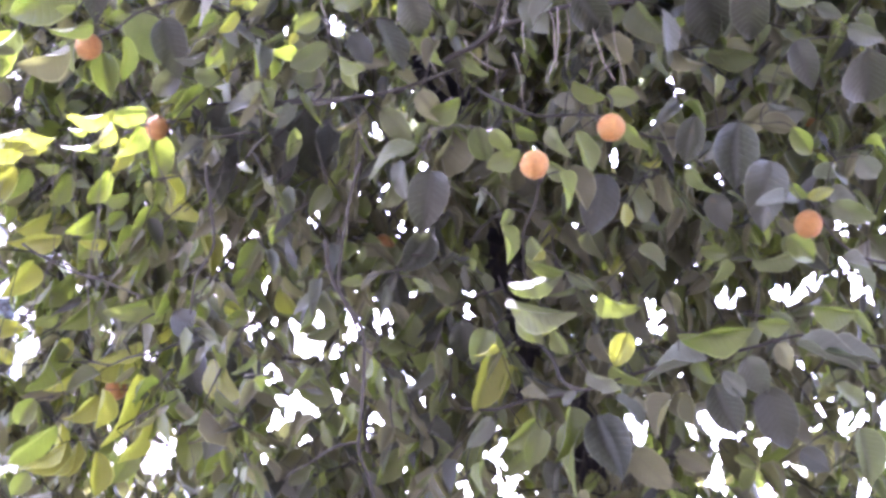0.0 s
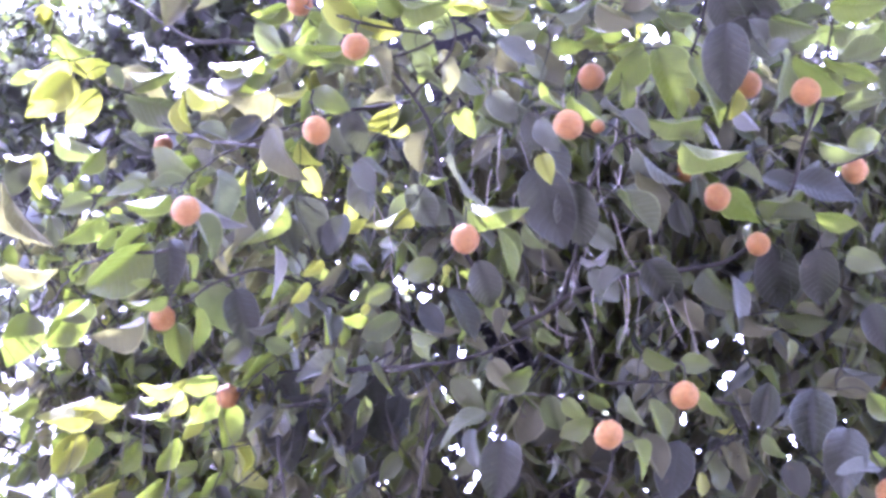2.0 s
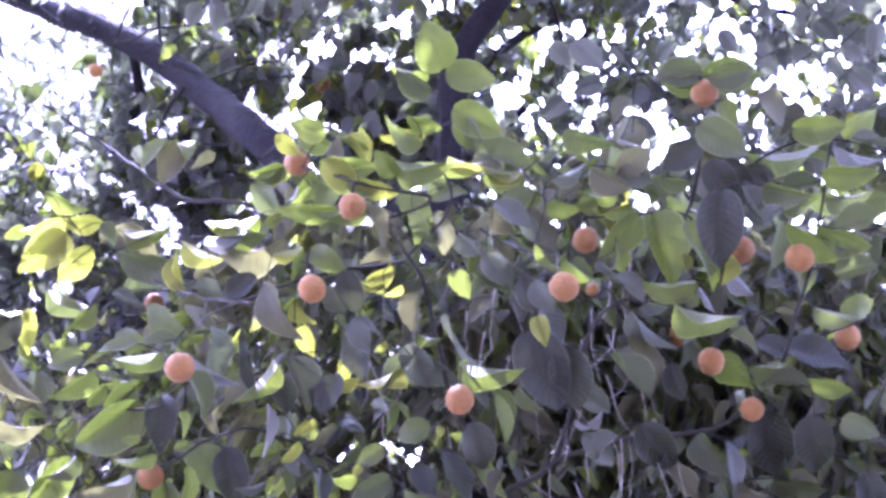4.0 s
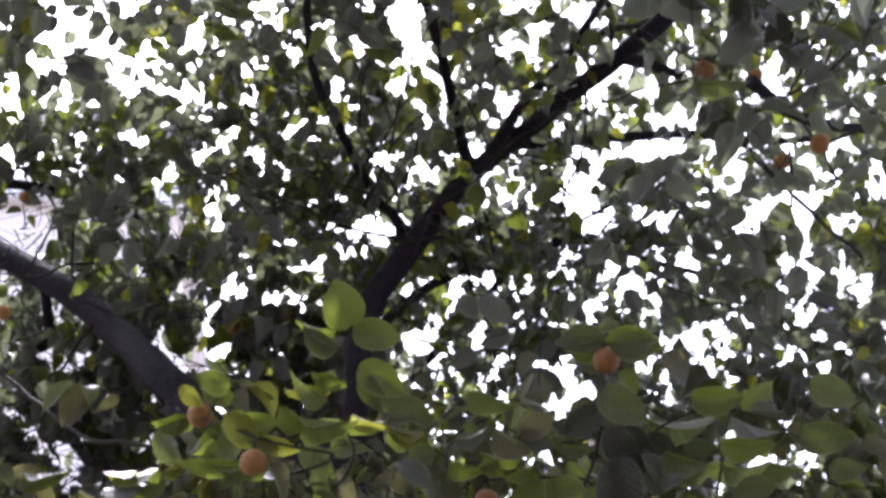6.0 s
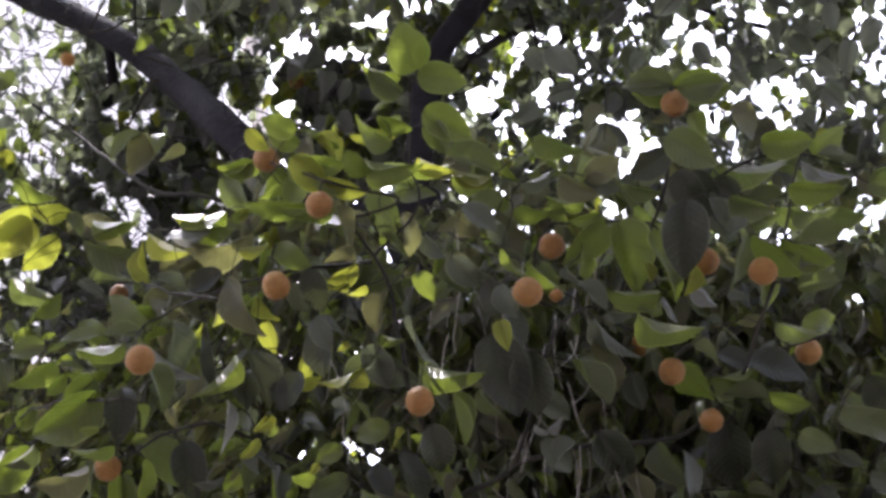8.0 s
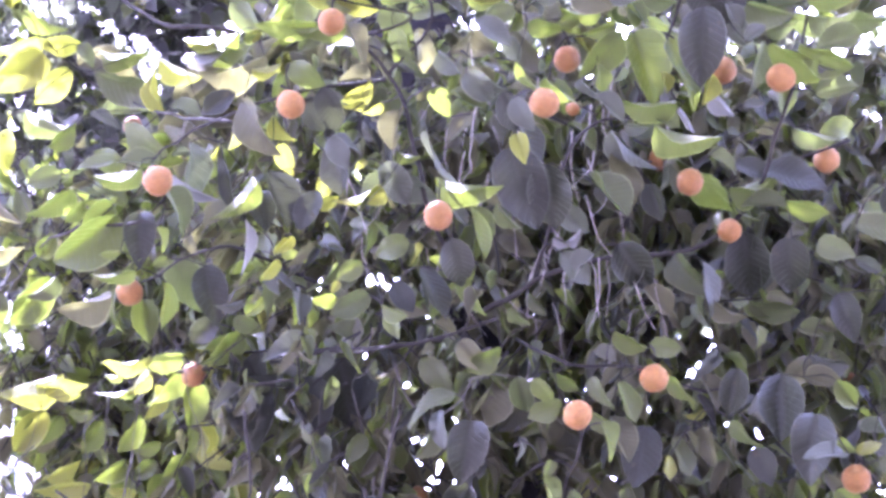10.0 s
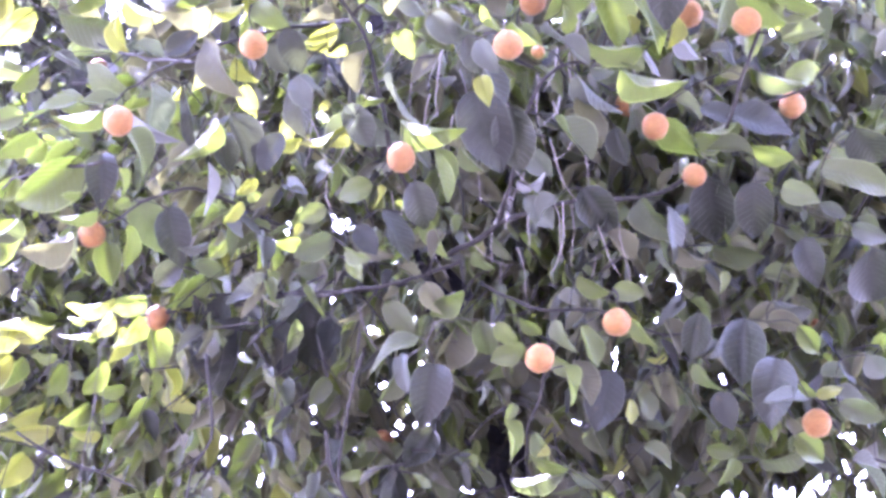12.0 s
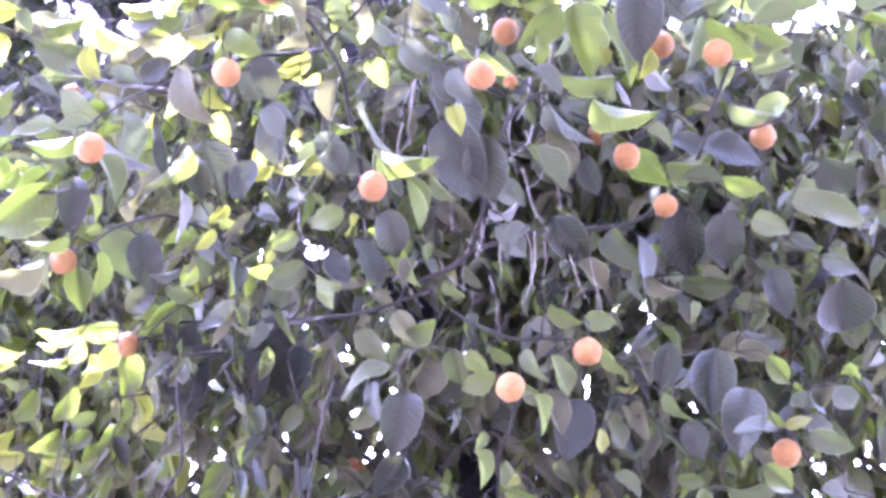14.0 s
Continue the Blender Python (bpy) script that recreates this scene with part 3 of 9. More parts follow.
gap(1.473, 5.579, 0.011)
gap(1.523, 5.501, 0.011)
gap(1.586, 5.813, 0.008)
gap(1.612, 5.700, 0.009)
gap(1.717, 5.852, 0.013)
gap(1.733, 5.556, 0.015)
gap(1.765, 5.627, 0.011)
gap(1.816, 5.687, 0.007)
gap(1.678, 5.457, 0.011)
gap(1.701, 5.353, 0.014)
gap(1.645, 5.245, 0.011)
gap(1.775, 5.437, 0.009)
gap(1.594, 5.166, 0.011)
gap(1.291, 5.405, 0.009)
gap(1.319, 5.302, 0.009)
gap(1.395, 5.281, 0.009)
gap(1.276, 5.097, 0.014)
gap(1.335, 4.954, 0.033)
gap(1.264, 4.832, 0.032)
gap(1.434, 4.984, 0.030)
gap(1.462, 4.914, 0.039)
gap(1.430, 4.818, 0.029)
gap(1.510, 4.989, 0.012)
gap(1.291, 4.904, 0.012)
gap(1.379, 5.005, 0.010)
gap(1.602, 5.092, 0.009)
gap(1.129, 4.966, 0.009)
gap(1.046, 4.890, 0.012)
gap(0.969, 4.862, 0.008)
gap(1.626, 4.876, 0.012)
gap(1.565, 4.849, 0.010)
gap(1.062, 4.661, 0.037)
gap(1.094, 4.618, 0.013)
gap(1.142, 4.733, 0.012)
gap(1.182, 4.758, 0.008)
gap(1.050, 4.728, 0.012)
gap(1.174, 4.690, 0.008)
gap(0.873, 4.563, 0.034)
gap(0.904, 4.500, 0.034)
gap(0.833, 4.496, 0.010)
gap(0.965, 4.590, 0.008)
gap(0.896, 4.630, 0.010)
gap(0.967, 4.397, 0.031)
gap(1.018, 4.378, 0.014)
gap(1.091, 4.403, 0.042)
gap(1.117, 4.321, 0.036)
gap(1.065, 4.318, 0.028)
gap(1.144, 4.405, 0.028)
gap(1.212, 4.537, 0.013)
gap(1.178, 4.242, 0.008)
gap(1.238, 4.452, 0.008)
gap(1.320, 4.543, 0.010)
gap(1.368, 4.633, 0.032)
gap(1.414, 4.703, 0.015)
gap(1.442, 4.773, 0.012)
gap(1.439, 4.615, 0.029)
gap(1.491, 4.595, 0.032)
gap(1.553, 4.643, 0.010)
gap(1.402, 4.482, 0.015)
gap(1.363, 4.459, 0.010)
gap(1.463, 4.528, 0.011)
gap(1.517, 4.531, 0.011)
gap(1.327, 4.457, 0.010)
gap(1.296, 4.350, 0.010)
gap(1.385, 4.355, 0.008)
gap(1.465, 4.421, 0.011)
gap(1.512, 4.382, 0.010)
gap(1.522, 4.686, 0.008)
gap(1.601, 4.601, 0.013)
gap(1.645, 4.648, 0.010)
gap(1.608, 4.536, 0.007)
gap(0.661, 4.595, 0.031)
gap(0.693, 4.532, 0.011)
gap(0.701, 4.686, 0.012)
gap(0.715, 4.598, 0.010)
gap(0.664, 4.662, 0.008)
gap(0.725, 4.469, 0.008)
gap(0.781, 4.515, 0.010)
gap(0.621, 4.506, 0.011)
gap(0.552, 4.546, 0.011)
gap(0.620, 4.485, 0.008)
gap(0.600, 4.420, 0.008)
gap(0.547, 4.418, 0.008)
gap(0.443, 4.433, 0.011)
gap(0.495, 4.415, 0.011)
gap(0.408, 4.411, 0.011)
gap(0.389, 4.327, 0.014)
gap(0.494, 4.373, 0.008)
gap(0.474, 4.270, 0.014)
gap(0.439, 4.248, 0.009)
gap(0.560, 4.274, 0.013)
gap(0.610, 4.236, 0.009)
gap(0.662, 4.258, 0.014)
gap(0.676, 4.199, 0.030)
gap(0.639, 4.138, 0.032)
gap(0.571, 4.115, 0.011)
gap(0.707, 4.141, 0.014)
gap(0.729, 4.221, 0.011)
gap(0.953, 4.232, 0.009)
gap(0.966, 4.192, 0.009)
gap(0.872, 4.309, 0.008)
gap(0.783, 4.264, 0.006)
gap(0.923, 4.291, 0.006)
gap(0.454, 4.149, 0.009)
gap(0.405, 4.206, 0.006)
gap(0.320, 4.202, 0.009)
gap(0.269, 4.200, 0.011)
gap(0.286, 4.141, 0.008)
gap(0.252, 4.259, 0.012)
gap(0.200, 4.317, 0.027)
gap(0.217, 4.380, 0.013)
gap(0.165, 4.377, 0.011)
gap(0.133, 4.273, 0.008)
gap(0.185, 4.196, 0.008)
gap(0.234, 4.340, 0.009)
gap(0.303, 4.322, 0.009)
gap(0.339, 4.535, 0.031)
gap(0.392, 4.538, 0.028)
gap(0.321, 4.491, 0.010)
gap(0.304, 4.447, 0.008)
gap(0.233, 4.529, 0.006)
gap(0.215, 4.572, 0.006)
gap(0.428, 4.561, 0.010)
gap(0.481, 4.542, 0.006)
gap(0.035, 4.717, 0.029)
gap(0.089, 4.698, 0.012)
gap(0.124, 4.745, 0.008)
gap(0.144, 4.612, 0.007)
gap(0.163, 4.504, 0.010)
gap(0.001, 4.648, 0.008)
gap(-0.033, 4.602, 0.008)
gap(-0.013, 4.559, 0.006)
gap(-0.103, 4.598, 0.008)
gap(-0.053, 4.667, 0.008)
gap(-0.157, 4.617, 0.013)
gap(-0.196, 4.682, 0.011)
gap(-0.201, 4.464, 0.013)
gap(-0.217, 4.442, 0.011)
gap(-0.130, 4.425, 0.008)
gap(-0.072, 4.304, 0.005)
gap(0.031, 4.268, 0.005)
gap(-0.190, 4.572, 0.006)
gap(-0.421, 4.410, 0.013)
gap(-0.451, 4.367, 0.006)
gap(-0.514, 4.490, 0.014)
gap(-0.544, 4.446, 0.013)
gap(-0.495, 4.470, 0.010)
gap(-0.443, 4.472, 0.006)
gap(-0.376, 4.497, 0.008)
gap(-0.338, 4.457, 0.008)
gap(-0.317, 4.395, 0.006)
gap(-0.252, 4.461, 0.010)
gap(-0.312, 4.565, 0.005)
gap(-0.227, 4.613, 0.008)
gap(-0.212, 4.659, 0.007)
gap(-0.427, 4.287, 0.027)
gap(-0.405, 4.227, 0.032)
gap(-0.453, 4.205, 0.032)
gap(-0.488, 4.223, 0.011)
gap(-0.375, 4.269, 0.009)
gap(-0.352, 4.190, 0.011)
gap(-0.416, 4.167, 0.011)
gap(-0.561, 4.280, 0.011)
gap(-0.530, 4.231, 0.009)
gap(-0.509, 4.183, 0.006)
gap(-0.565, 4.320, 0.006)
gap(-0.656, 4.525, 0.013)
gap(-0.669, 4.568, 0.006)
gap(-0.602, 4.507, 0.008)
gap(-0.610, 4.422, 0.006)
gap(-0.576, 4.423, 0.005)
gap(-0.695, 4.355, 0.006)
gap(-0.793, 4.583, 0.005)
gap(-0.962, 4.617, 0.011)
gap(-0.934, 4.663, 0.011)
gap(-0.850, 4.690, 0.011)
gap(-1.078, 4.481, 0.010)
gap(-1.088, 4.439, 0.006)
gap(-0.871, 4.346, 0.008)
gap(-0.884, 4.204, 0.014)
gap(-0.845, 4.167, 0.011)
gap(-0.799, 4.189, 0.009)
gap(-0.866, 3.974, 0.007)
gap(-0.818, 3.977, 0.013)
gap(-0.776, 3.905, 0.010)
gap(-0.739, 3.870, 0.009)
gap(-0.823, 3.902, 0.007)
gap(-1.023, 4.100, 0.006)
gap(-0.993, 4.016, 0.005)
gap(-0.607, 4.100, 0.006)
gap(-0.556, 4.083, 0.004)
gap(-0.727, 4.018, 0.005)
gap(-0.813, 4.349, 0.004)
gap(-0.474, 4.622, 0.005)
gap(-0.447, 4.713, 0.005)
gap(-0.390, 4.454, 0.005)
gap(0.319, 4.027, 0.006)
gap(0.368, 4.010, 0.005)
gap(0.236, 3.967, 0.008)
gap(0.468, 4.033, 0.005)
gap(0.531, 3.923, 0.006)
gap(0.596, 3.908, 0.005)
gap(1.205, 4.325, 0.005)
gap(1.245, 4.087, 0.006)
gap(1.317, 4.110, 0.009)
gap(1.414, 4.075, 0.005)
gap(1.460, 4.156, 0.006)
gap(1.397, 4.192, 0.005)
gap(1.349, 3.977, 0.005)
gap(1.260, 3.936, 0.011)
gap(1.291, 3.918, 0.008)
gap(1.229, 3.953, 0.005)
gap(1.394, 3.941, 0.008)
VIEW_EYE = Vector((-0.001, -0.001, 1.602))
gap(-1.068, 4.036, 0.039)
gap(-1.110, 3.960, 0.044)
gap(-1.185, 3.905, 0.018)
gap(-1.119, 4.054, 0.021)
gap(-1.045, 3.960, 0.031)
gap(-0.831, 3.923, 0.021)
gap(-0.795, 3.868, 0.023)
gap(-0.897, 3.942, 0.013)
gap(-0.760, 3.831, 0.013)
gap(-0.533, 3.942, 0.010)
gap(-0.382, 4.055, 0.010)
gap(-0.723, 3.750, 0.010)
gap(-1.123, 3.443, 0.015)
gap(-1.042, 3.409, 0.017)
gap(-1.151, 3.408, 0.012)
gap(-1.203, 3.324, 0.017)
gap(-1.094, 3.460, 0.015)
gap(-1.005, 3.511, 0.007)
gap(-0.974, 3.341, 0.010)
gap(-0.509, 3.426, 0.012)
gap(-0.488, 3.477, 0.010)
gap(-1.111, 3.642, 0.013)
gap(-1.049, 3.651, 0.013)
gap(-0.872, 3.119, 0.010)
gap(-0.997, 3.079, 0.010)
gap(-0.968, 3.095, 0.012)
gap(-0.962, 3.031, 0.010)
gap(-1.033, 2.984, 0.010)
gap(-0.839, 2.984, 0.010)
gap(-1.123, 2.921, 0.017)
gap(-1.119, 2.814, 0.035)
gap(-1.066, 2.723, 0.047)
gap(-1.106, 2.693, 0.046)
gap(-1.027, 2.768, 0.028)
gap(-1.015, 2.649, 0.035)
gap(-0.955, 2.619, 0.016)
gap(-0.887, 2.844, 0.007)
gap(-0.942, 2.968, 0.010)
gap(-0.922, 2.906, 0.009)
gap(-0.915, 2.829, 0.009)
gap(-0.111, 3.177, 0.017)
gap(-0.142, 3.193, 0.012)
gap(-0.051, 3.177, 0.017)
gap(-0.058, 3.136, 0.010)
gap(-0.096, 3.168, 0.012)
gap(-0.081, 3.201, 0.010)
gap(-0.313, 3.325, 0.015)
gap(-0.289, 3.291, 0.012)
gap(-0.303, 3.242, 0.010)
gap(-0.218, 3.193, 0.007)
gap(-0.233, 3.176, 0.007)
gap(0.058, 3.705, 0.010)
gap(-0.038, 3.759, 0.010)
gap(0.119, 3.512, 0.007)
gap(-0.063, 3.989, 0.013)
gap(-0.152, 3.923, 0.010)
gap(-0.022, 3.970, 0.010)
gap(0.220, 3.914, 0.008)
gap(0.322, 2.969, 0.008)
gap(0.140, 2.739, 0.014)
gap(0.112, 2.769, 0.008)
gap(0.125, 2.628, 0.016)
gap(0.146, 2.613, 0.011)
gap(-0.035, 2.907, 0.009)
gap(-0.020, 2.891, 0.007)
gap(-0.035, 2.985, 0.007)
gap(0.010, 2.993, 0.006)
gap(0.039, 2.985, 0.006)
gap(-0.079, 2.969, 0.006)
gap(0.010, 2.747, 0.006)
gap(-0.012, 2.694, 0.006)
gap(0.594, 3.961, 0.018)
gap(0.562, 3.989, 0.010)
gap(0.497, 3.970, 0.010)
gap(0.728, 4.036, 0.013)
gap(0.841, 4.017, 0.009)
gap(1.070, 3.512, 0.010)
gap(1.047, 3.961, 0.010)
gap(0.941, 3.368, 0.007)
gap(1.172, 3.368, 0.010)
gap(0.609, 2.808, 0.008)
gap(0.641, 2.725, 0.006)
gap(0.727, 2.926, 0.012)
gap(0.784, 2.993, 0.012)
gap(0.772, 3.041, 0.010)
gap(0.696, 3.014, 0.006)
gap(0.874, 2.733, 0.012)
gap(0.877, 2.688, 0.006)
gap(0.921, 2.688, 0.006)
gap(0.841, 3.156, 0.008)
gap(0.892, 3.049, 0.006)
gap(0.391, 3.259, 0.012)
gap(0.421, 3.251, 0.012)
gap(1.135, 4.036, 0.018)
gap(1.177, 3.961, 0.010)
gap(1.085, 3.850, 0.008)
gap(0.270, 2.680, 0.007)
VIEW_EYE = Vector((0.028, 0.008, 1.554))
gap(-0.949, 2.487, 0.016)
gap(-0.914, 2.385, 0.018)
gap(-0.880, 2.298, 0.025)
gap(-0.905, 2.241, 0.023)
gap(-0.872, 2.385, 0.016)
gap(-0.852, 2.532, 0.016)
gap(-0.809, 2.532, 0.016)
gap(-0.744, 2.386, 0.011)
gap(-0.804, 2.444, 0.007)
gap(-0.761, 2.185, 0.007)
gap(-0.618, 2.423, 0.014)
gap(-0.646, 2.401, 0.009)
gap(-0.631, 2.387, 0.007)
gap(-0.569, 2.279, 0.016)
gap(-0.528, 2.300, 0.009)
gap(-0.597, 2.271, 0.009)
gap(-0.670, 2.328, 0.009)
gap(-0.660, 2.114, 0.016)
gap(-0.643, 2.058, 0.013)
gap(-0.655, 2.016, 0.011)
gap(-0.558, 2.017, 0.016)
gap(-0.529, 2.003, 0.013)
gap(-0.503, 2.045, 0.009)
gap(-0.575, 2.087, 0.009)
gap(-0.409, 2.565, 0.008)
gap(-0.407, 2.506, 0.007)
gap(-0.292, 2.477, 0.007)
gap(-0.317, 2.345, 0.014)
gap(-0.260, 2.345, 0.007)
gap(-0.302, 2.316, 0.009)
gap(-0.441, 2.243, 0.009)
gap(-0.425, 2.186, 0.008)
gap(-0.256, 2.187, 0.020)
gap(-0.227, 2.159, 0.018)
gap(-0.271, 2.244, 0.011)
gap(-0.282, 2.116, 0.014)
gap(-0.186, 2.202, 0.014)
gap(-0.197, 2.088, 0.011)
gap(-0.157, 2.159, 0.020)
gap(-0.114, 2.131, 0.020)
gap(-0.101, 2.188, 0.014)
gap(-0.073, 2.245, 0.016)
gap(-0.088, 2.303, 0.014)
gap(-0.074, 2.332, 0.009)
gap(-0.046, 2.361, 0.007)
gap(-0.168, 2.390, 0.009)
gap(-0.174, 2.317, 0.009)
gap(-0.103, 2.361, 0.007)
gap(-0.071, 2.075, 0.011)
gap(-0.001, 2.131, 0.014)
gap(-0.029, 2.117, 0.009)
gap(0.038, 2.614, 0.009)
gap(0.081, 2.637, 0.012)
gap(0.039, 2.524, 0.009)
gap(0.068, 2.524, 0.009)
gap(0.039, 2.480, 0.009)
gap(0.090, 2.436, 0.007)
gap(0.076, 2.217, 0.009)
gap(0.062, 2.246, 0.007)
gap(0.154, 2.076, 0.007)
gap(0.234, 2.585, 0.009)
gap(0.241, 2.548, 0.009)
gap(0.234, 2.422, 0.014)
gap(0.219, 2.392, 0.009)
gap(0.256, 2.496, 0.005)
gap(0.333, 2.269, 0.011)
gap(0.340, 2.233, 0.016)
gap(0.347, 2.205, 0.011)
gap(0.311, 2.204, 0.007)
gap(0.317, 2.076, 0.007)
gap(0.296, 2.104, 0.005)
gap(0.281, 2.034, 0.016)
gap(0.295, 1.992, 0.016)
gap(0.218, 1.978, 0.011)
gap(0.224, 1.936, 0.009)
gap(0.323, 1.950, 0.013)
gap(0.364, 1.936, 0.011)
gap(0.204, 2.182, 0.007)
gap(0.491, 2.633, 0.007)
gap(0.703, 2.396, 0.012)
gap(0.716, 2.366, 0.012)
gap(0.673, 2.351, 0.009)
gap(0.765, 2.500, 0.009)
gap(0.778, 2.470, 0.005)
gap(0.872, 2.441, 0.012)
gap(0.893, 2.434, 0.008)
gap(0.650, 2.329, 0.005)
gap(0.609, 2.156, 0.010)
gap(0.637, 2.127, 0.009)
gap(0.651, 2.113, 0.009)
gap(0.664, 2.078, 0.011)
gap(0.670, 2.049, 0.009)
gap(0.706, 2.064, 0.011)
gap(0.727, 2.043, 0.011)
gap(0.733, 2.021, 0.009)
gap(0.681, 2.170, 0.006)
gap(0.823, 2.128, 0.011)
gap(0.837, 2.121, 0.009)
gap(0.850, 2.100, 0.011)
gap(0.878, 2.079, 0.014)
gap(0.905, 2.050, 0.011)
gap(0.947, 2.043, 0.014)
gap(0.977, 2.065, 0.009)
gap(0.830, 1.966, 0.016)
gap(0.845, 1.994, 0.011)
gap(0.801, 1.938, 0.009)
gap(0.959, 1.987, 0.009)
gap(1.001, 1.980, 0.009)
gap(0.971, 1.952, 0.009)
gap(1.059, 2.009, 0.009)
gap(1.087, 1.987, 0.009)
gap(1.126, 2.165, 0.018)
gap(1.153, 2.137, 0.018)
gap(1.108, 2.108, 0.014)
gap(1.136, 2.094, 0.011)
gap(1.181, 2.137, 0.007)
gap(1.225, 2.137, 0.011)
gap(1.244, 2.209, 0.008)
gap(1.249, 2.066, 0.009)
gap(1.174, 2.023, 0.007)
gap(1.270, 2.166, 0.009)
gap(1.213, 1.953, 0.011)
gap(0.970, 2.501, 0.006)
gap(1.026, 2.457, 0.007)
gap(1.010, 2.427, 0.007)
gap(1.053, 2.420, 0.007)
gap(1.117, 2.518, 0.007)
gap(1.197, 2.624, 0.007)
gap(1.241, 2.609, 0.006)
gap(1.287, 2.632, 0.009)
gap(1.176, 2.510, 0.006)
gap(1.216, 2.459, 0.007)
gap(1.260, 2.459, 0.006)
gap(1.115, 2.473, 0.006)
gap(1.058, 2.252, 0.006)
gap(1.101, 2.245, 0.005)
gap(1.085, 2.208, 0.005)
gap(0.677, 2.035, 0.006)
gap(0.955, 2.208, 0.005)
gap(0.779, 2.107, 0.007)
VIEW_EYE = Vector((-0.010, -0.042, 1.623))
gap(-1.077, 4.833, 0.029)
gap(-1.014, 4.724, 0.034)
gap(-1.024, 4.623, 0.025)
gap(-1.085, 4.477, 0.019)
gap(-0.847, 4.369, 0.019)
gap(-0.914, 4.364, 0.016)
gap(-0.880, 4.203, 0.024)
gap(-0.846, 4.146, 0.024)
gap(-0.796, 4.199, 0.021)
gap(-0.840, 3.898, 0.021)
gap(-0.771, 3.866, 0.026)
gap(-0.750, 3.776, 0.020)
VIEW_EYE = Vector((0.013, -0.005, 1.589))
gap(-1.050, 2.769, 0.033)
gap(-1.019, 2.663, 0.039)
gap(-1.019, 2.545, 0.039)
gap(-0.978, 2.450, 0.041)
gap(-0.937, 2.386, 0.025)
gap(-1.026, 2.429, 0.034)
VIEW_EYE = Vector((-0.001, -0.001, 1.602))
gap(-1.135, 2.760, 0.035)
gap(-1.080, 2.723, 0.035)
gap(-1.118, 2.671, 0.046)
gap(-1.023, 2.656, 0.039)
gap(-1.055, 2.612, 0.041)
gap(-0.975, 2.605, 0.028)

# leaves thinned in front of the trunk along the camera's lines of view
opening((0.209, 2.664, 2.250), (0.311, 4.161, 2.643), 0.021, 0.033, 0.03)
opening((0.224, 2.676, 2.204), (0.334, 4.179, 2.570), 0.023, 0.036, 0.03)
opening((0.234, 2.690, 2.147), (0.350, 4.201, 2.482), 0.023, 0.036, 0.03)
opening((0.249, 2.702, 2.096), (0.374, 4.221, 2.401), 0.021, 0.033, 0.03)
opening((0.259, 2.710, 2.063), (0.389, 4.233, 2.350), 0.016, 0.024, 0.03)
opening((0.357, 2.736, 1.950), (0.542, 4.273, 2.173), 0.019, 0.030, 0.03)
opening((0.367, 2.747, 1.903), (0.558, 4.291, 2.100), 0.023, 0.036, 0.03)
opening((0.377, 2.761, 1.847), (0.574, 4.313, 2.012), 0.023, 0.036, 0.03)
opening((0.110, 2.598, 2.523), (0.156, 4.058, 3.069), 0.019, 0.030, 0.03)
opening((0.125, 2.610, 2.476), (0.179, 4.076, 2.996), 0.021, 0.033, 0.03)
opening((0.084, 2.593, 2.529), (0.131, 4.055, 3.052), 0.021, 0.033, 0.03)
opening((0.108, 2.608, 2.494), (0.169, 4.079, 2.996), 0.025, 0.039, 0.03)
opening((0.132, 2.597, 2.520), (0.207, 4.061, 3.038), 0.016, 0.024, 0.03)

# leaves left out along the sun's way, so that sunlight reaches chosen outer boughs
for x, y, z, r, up in ((-0.66, 2.95, 2.49, 0.17, 1.4), (-0.72, 3.35, 2.05, 0.24, 1.1), (-0.15, 2.6, 3.2, 0.18, 2.2),
                       (-0.53, 2.90, 2.01, 0.26, 0.12), (0.18, 2.83, 2.02, 0.06, 0.08), (-0.15, 2.80, 2.16, 0.05, 0.08), (-0.03, 2.78, 2.24, 0.06, 0.08), (0.28, 2.80, 2.13, 0.05, 0.08), (0.44, 2.80, 2.08, 0.05, 0.08),
                       (-0.76, 2.64, 3.04, 0.12, 0.15), (-0.24, 2.68, 2.85, 0.08, 0.1), (-0.40, 2.56, 2.97, 0.10, 0.1), (-0.74, 2.82, 2.62, 0.09, 0.12), (-0.11, 2.59, 2.91, 0.06, 0.1)):
    p = Vector((x, y, z)) + sun_way * up
    opening(p, p + sun_way * 5, r, r, 0.15 if up > 1 else 0.02)

# trunk and limbs
bough('trunk', 0.135, 0.085, [(1.079, 4.550, -0.080), (0.812, 4.519, 0.958), (0.606, 4.449, 1.995), (0.452, 4.417, 2.352), (0.356, 4.373, 2.601), (0.205, 4.275, 3.063), (0.100, 4.149, 3.385), (0.057, 3.996, 3.679), (0.001, 3.915, 3.922)])
wood_1 = bough('limb', 0.053, 0.039, [(0.003, 3.948, 3.868), (-0.257, 3.891, 3.815), (-0.490, 3.853, 4.038), (-0.732, 4.168, 4.423), (-0.998, 4.384, 4.748), (-1.305, 4.602, 5.035), (-1.328, 4.682, 5.080), (-1.638, 4.803, 5.306), (-2.308, 4.724, 5.568), (-2.927, 4.591, 5.822)])
wood_2 = bough('limb', 0.042, 0.027, [(0.003, 3.948, 3.868), (0.021, 3.911, 3.992), (0.040, 3.915, 4.351), (0.184, 3.935, 4.648), (0.349, 4.033, 4.992), (0.530, 4.035, 5.199), (0.695, 3.796, 5.209), (0.815, 3.544, 5.155), (0.908, 3.298, 5.090), (1.092, 3.036, 5.140)])
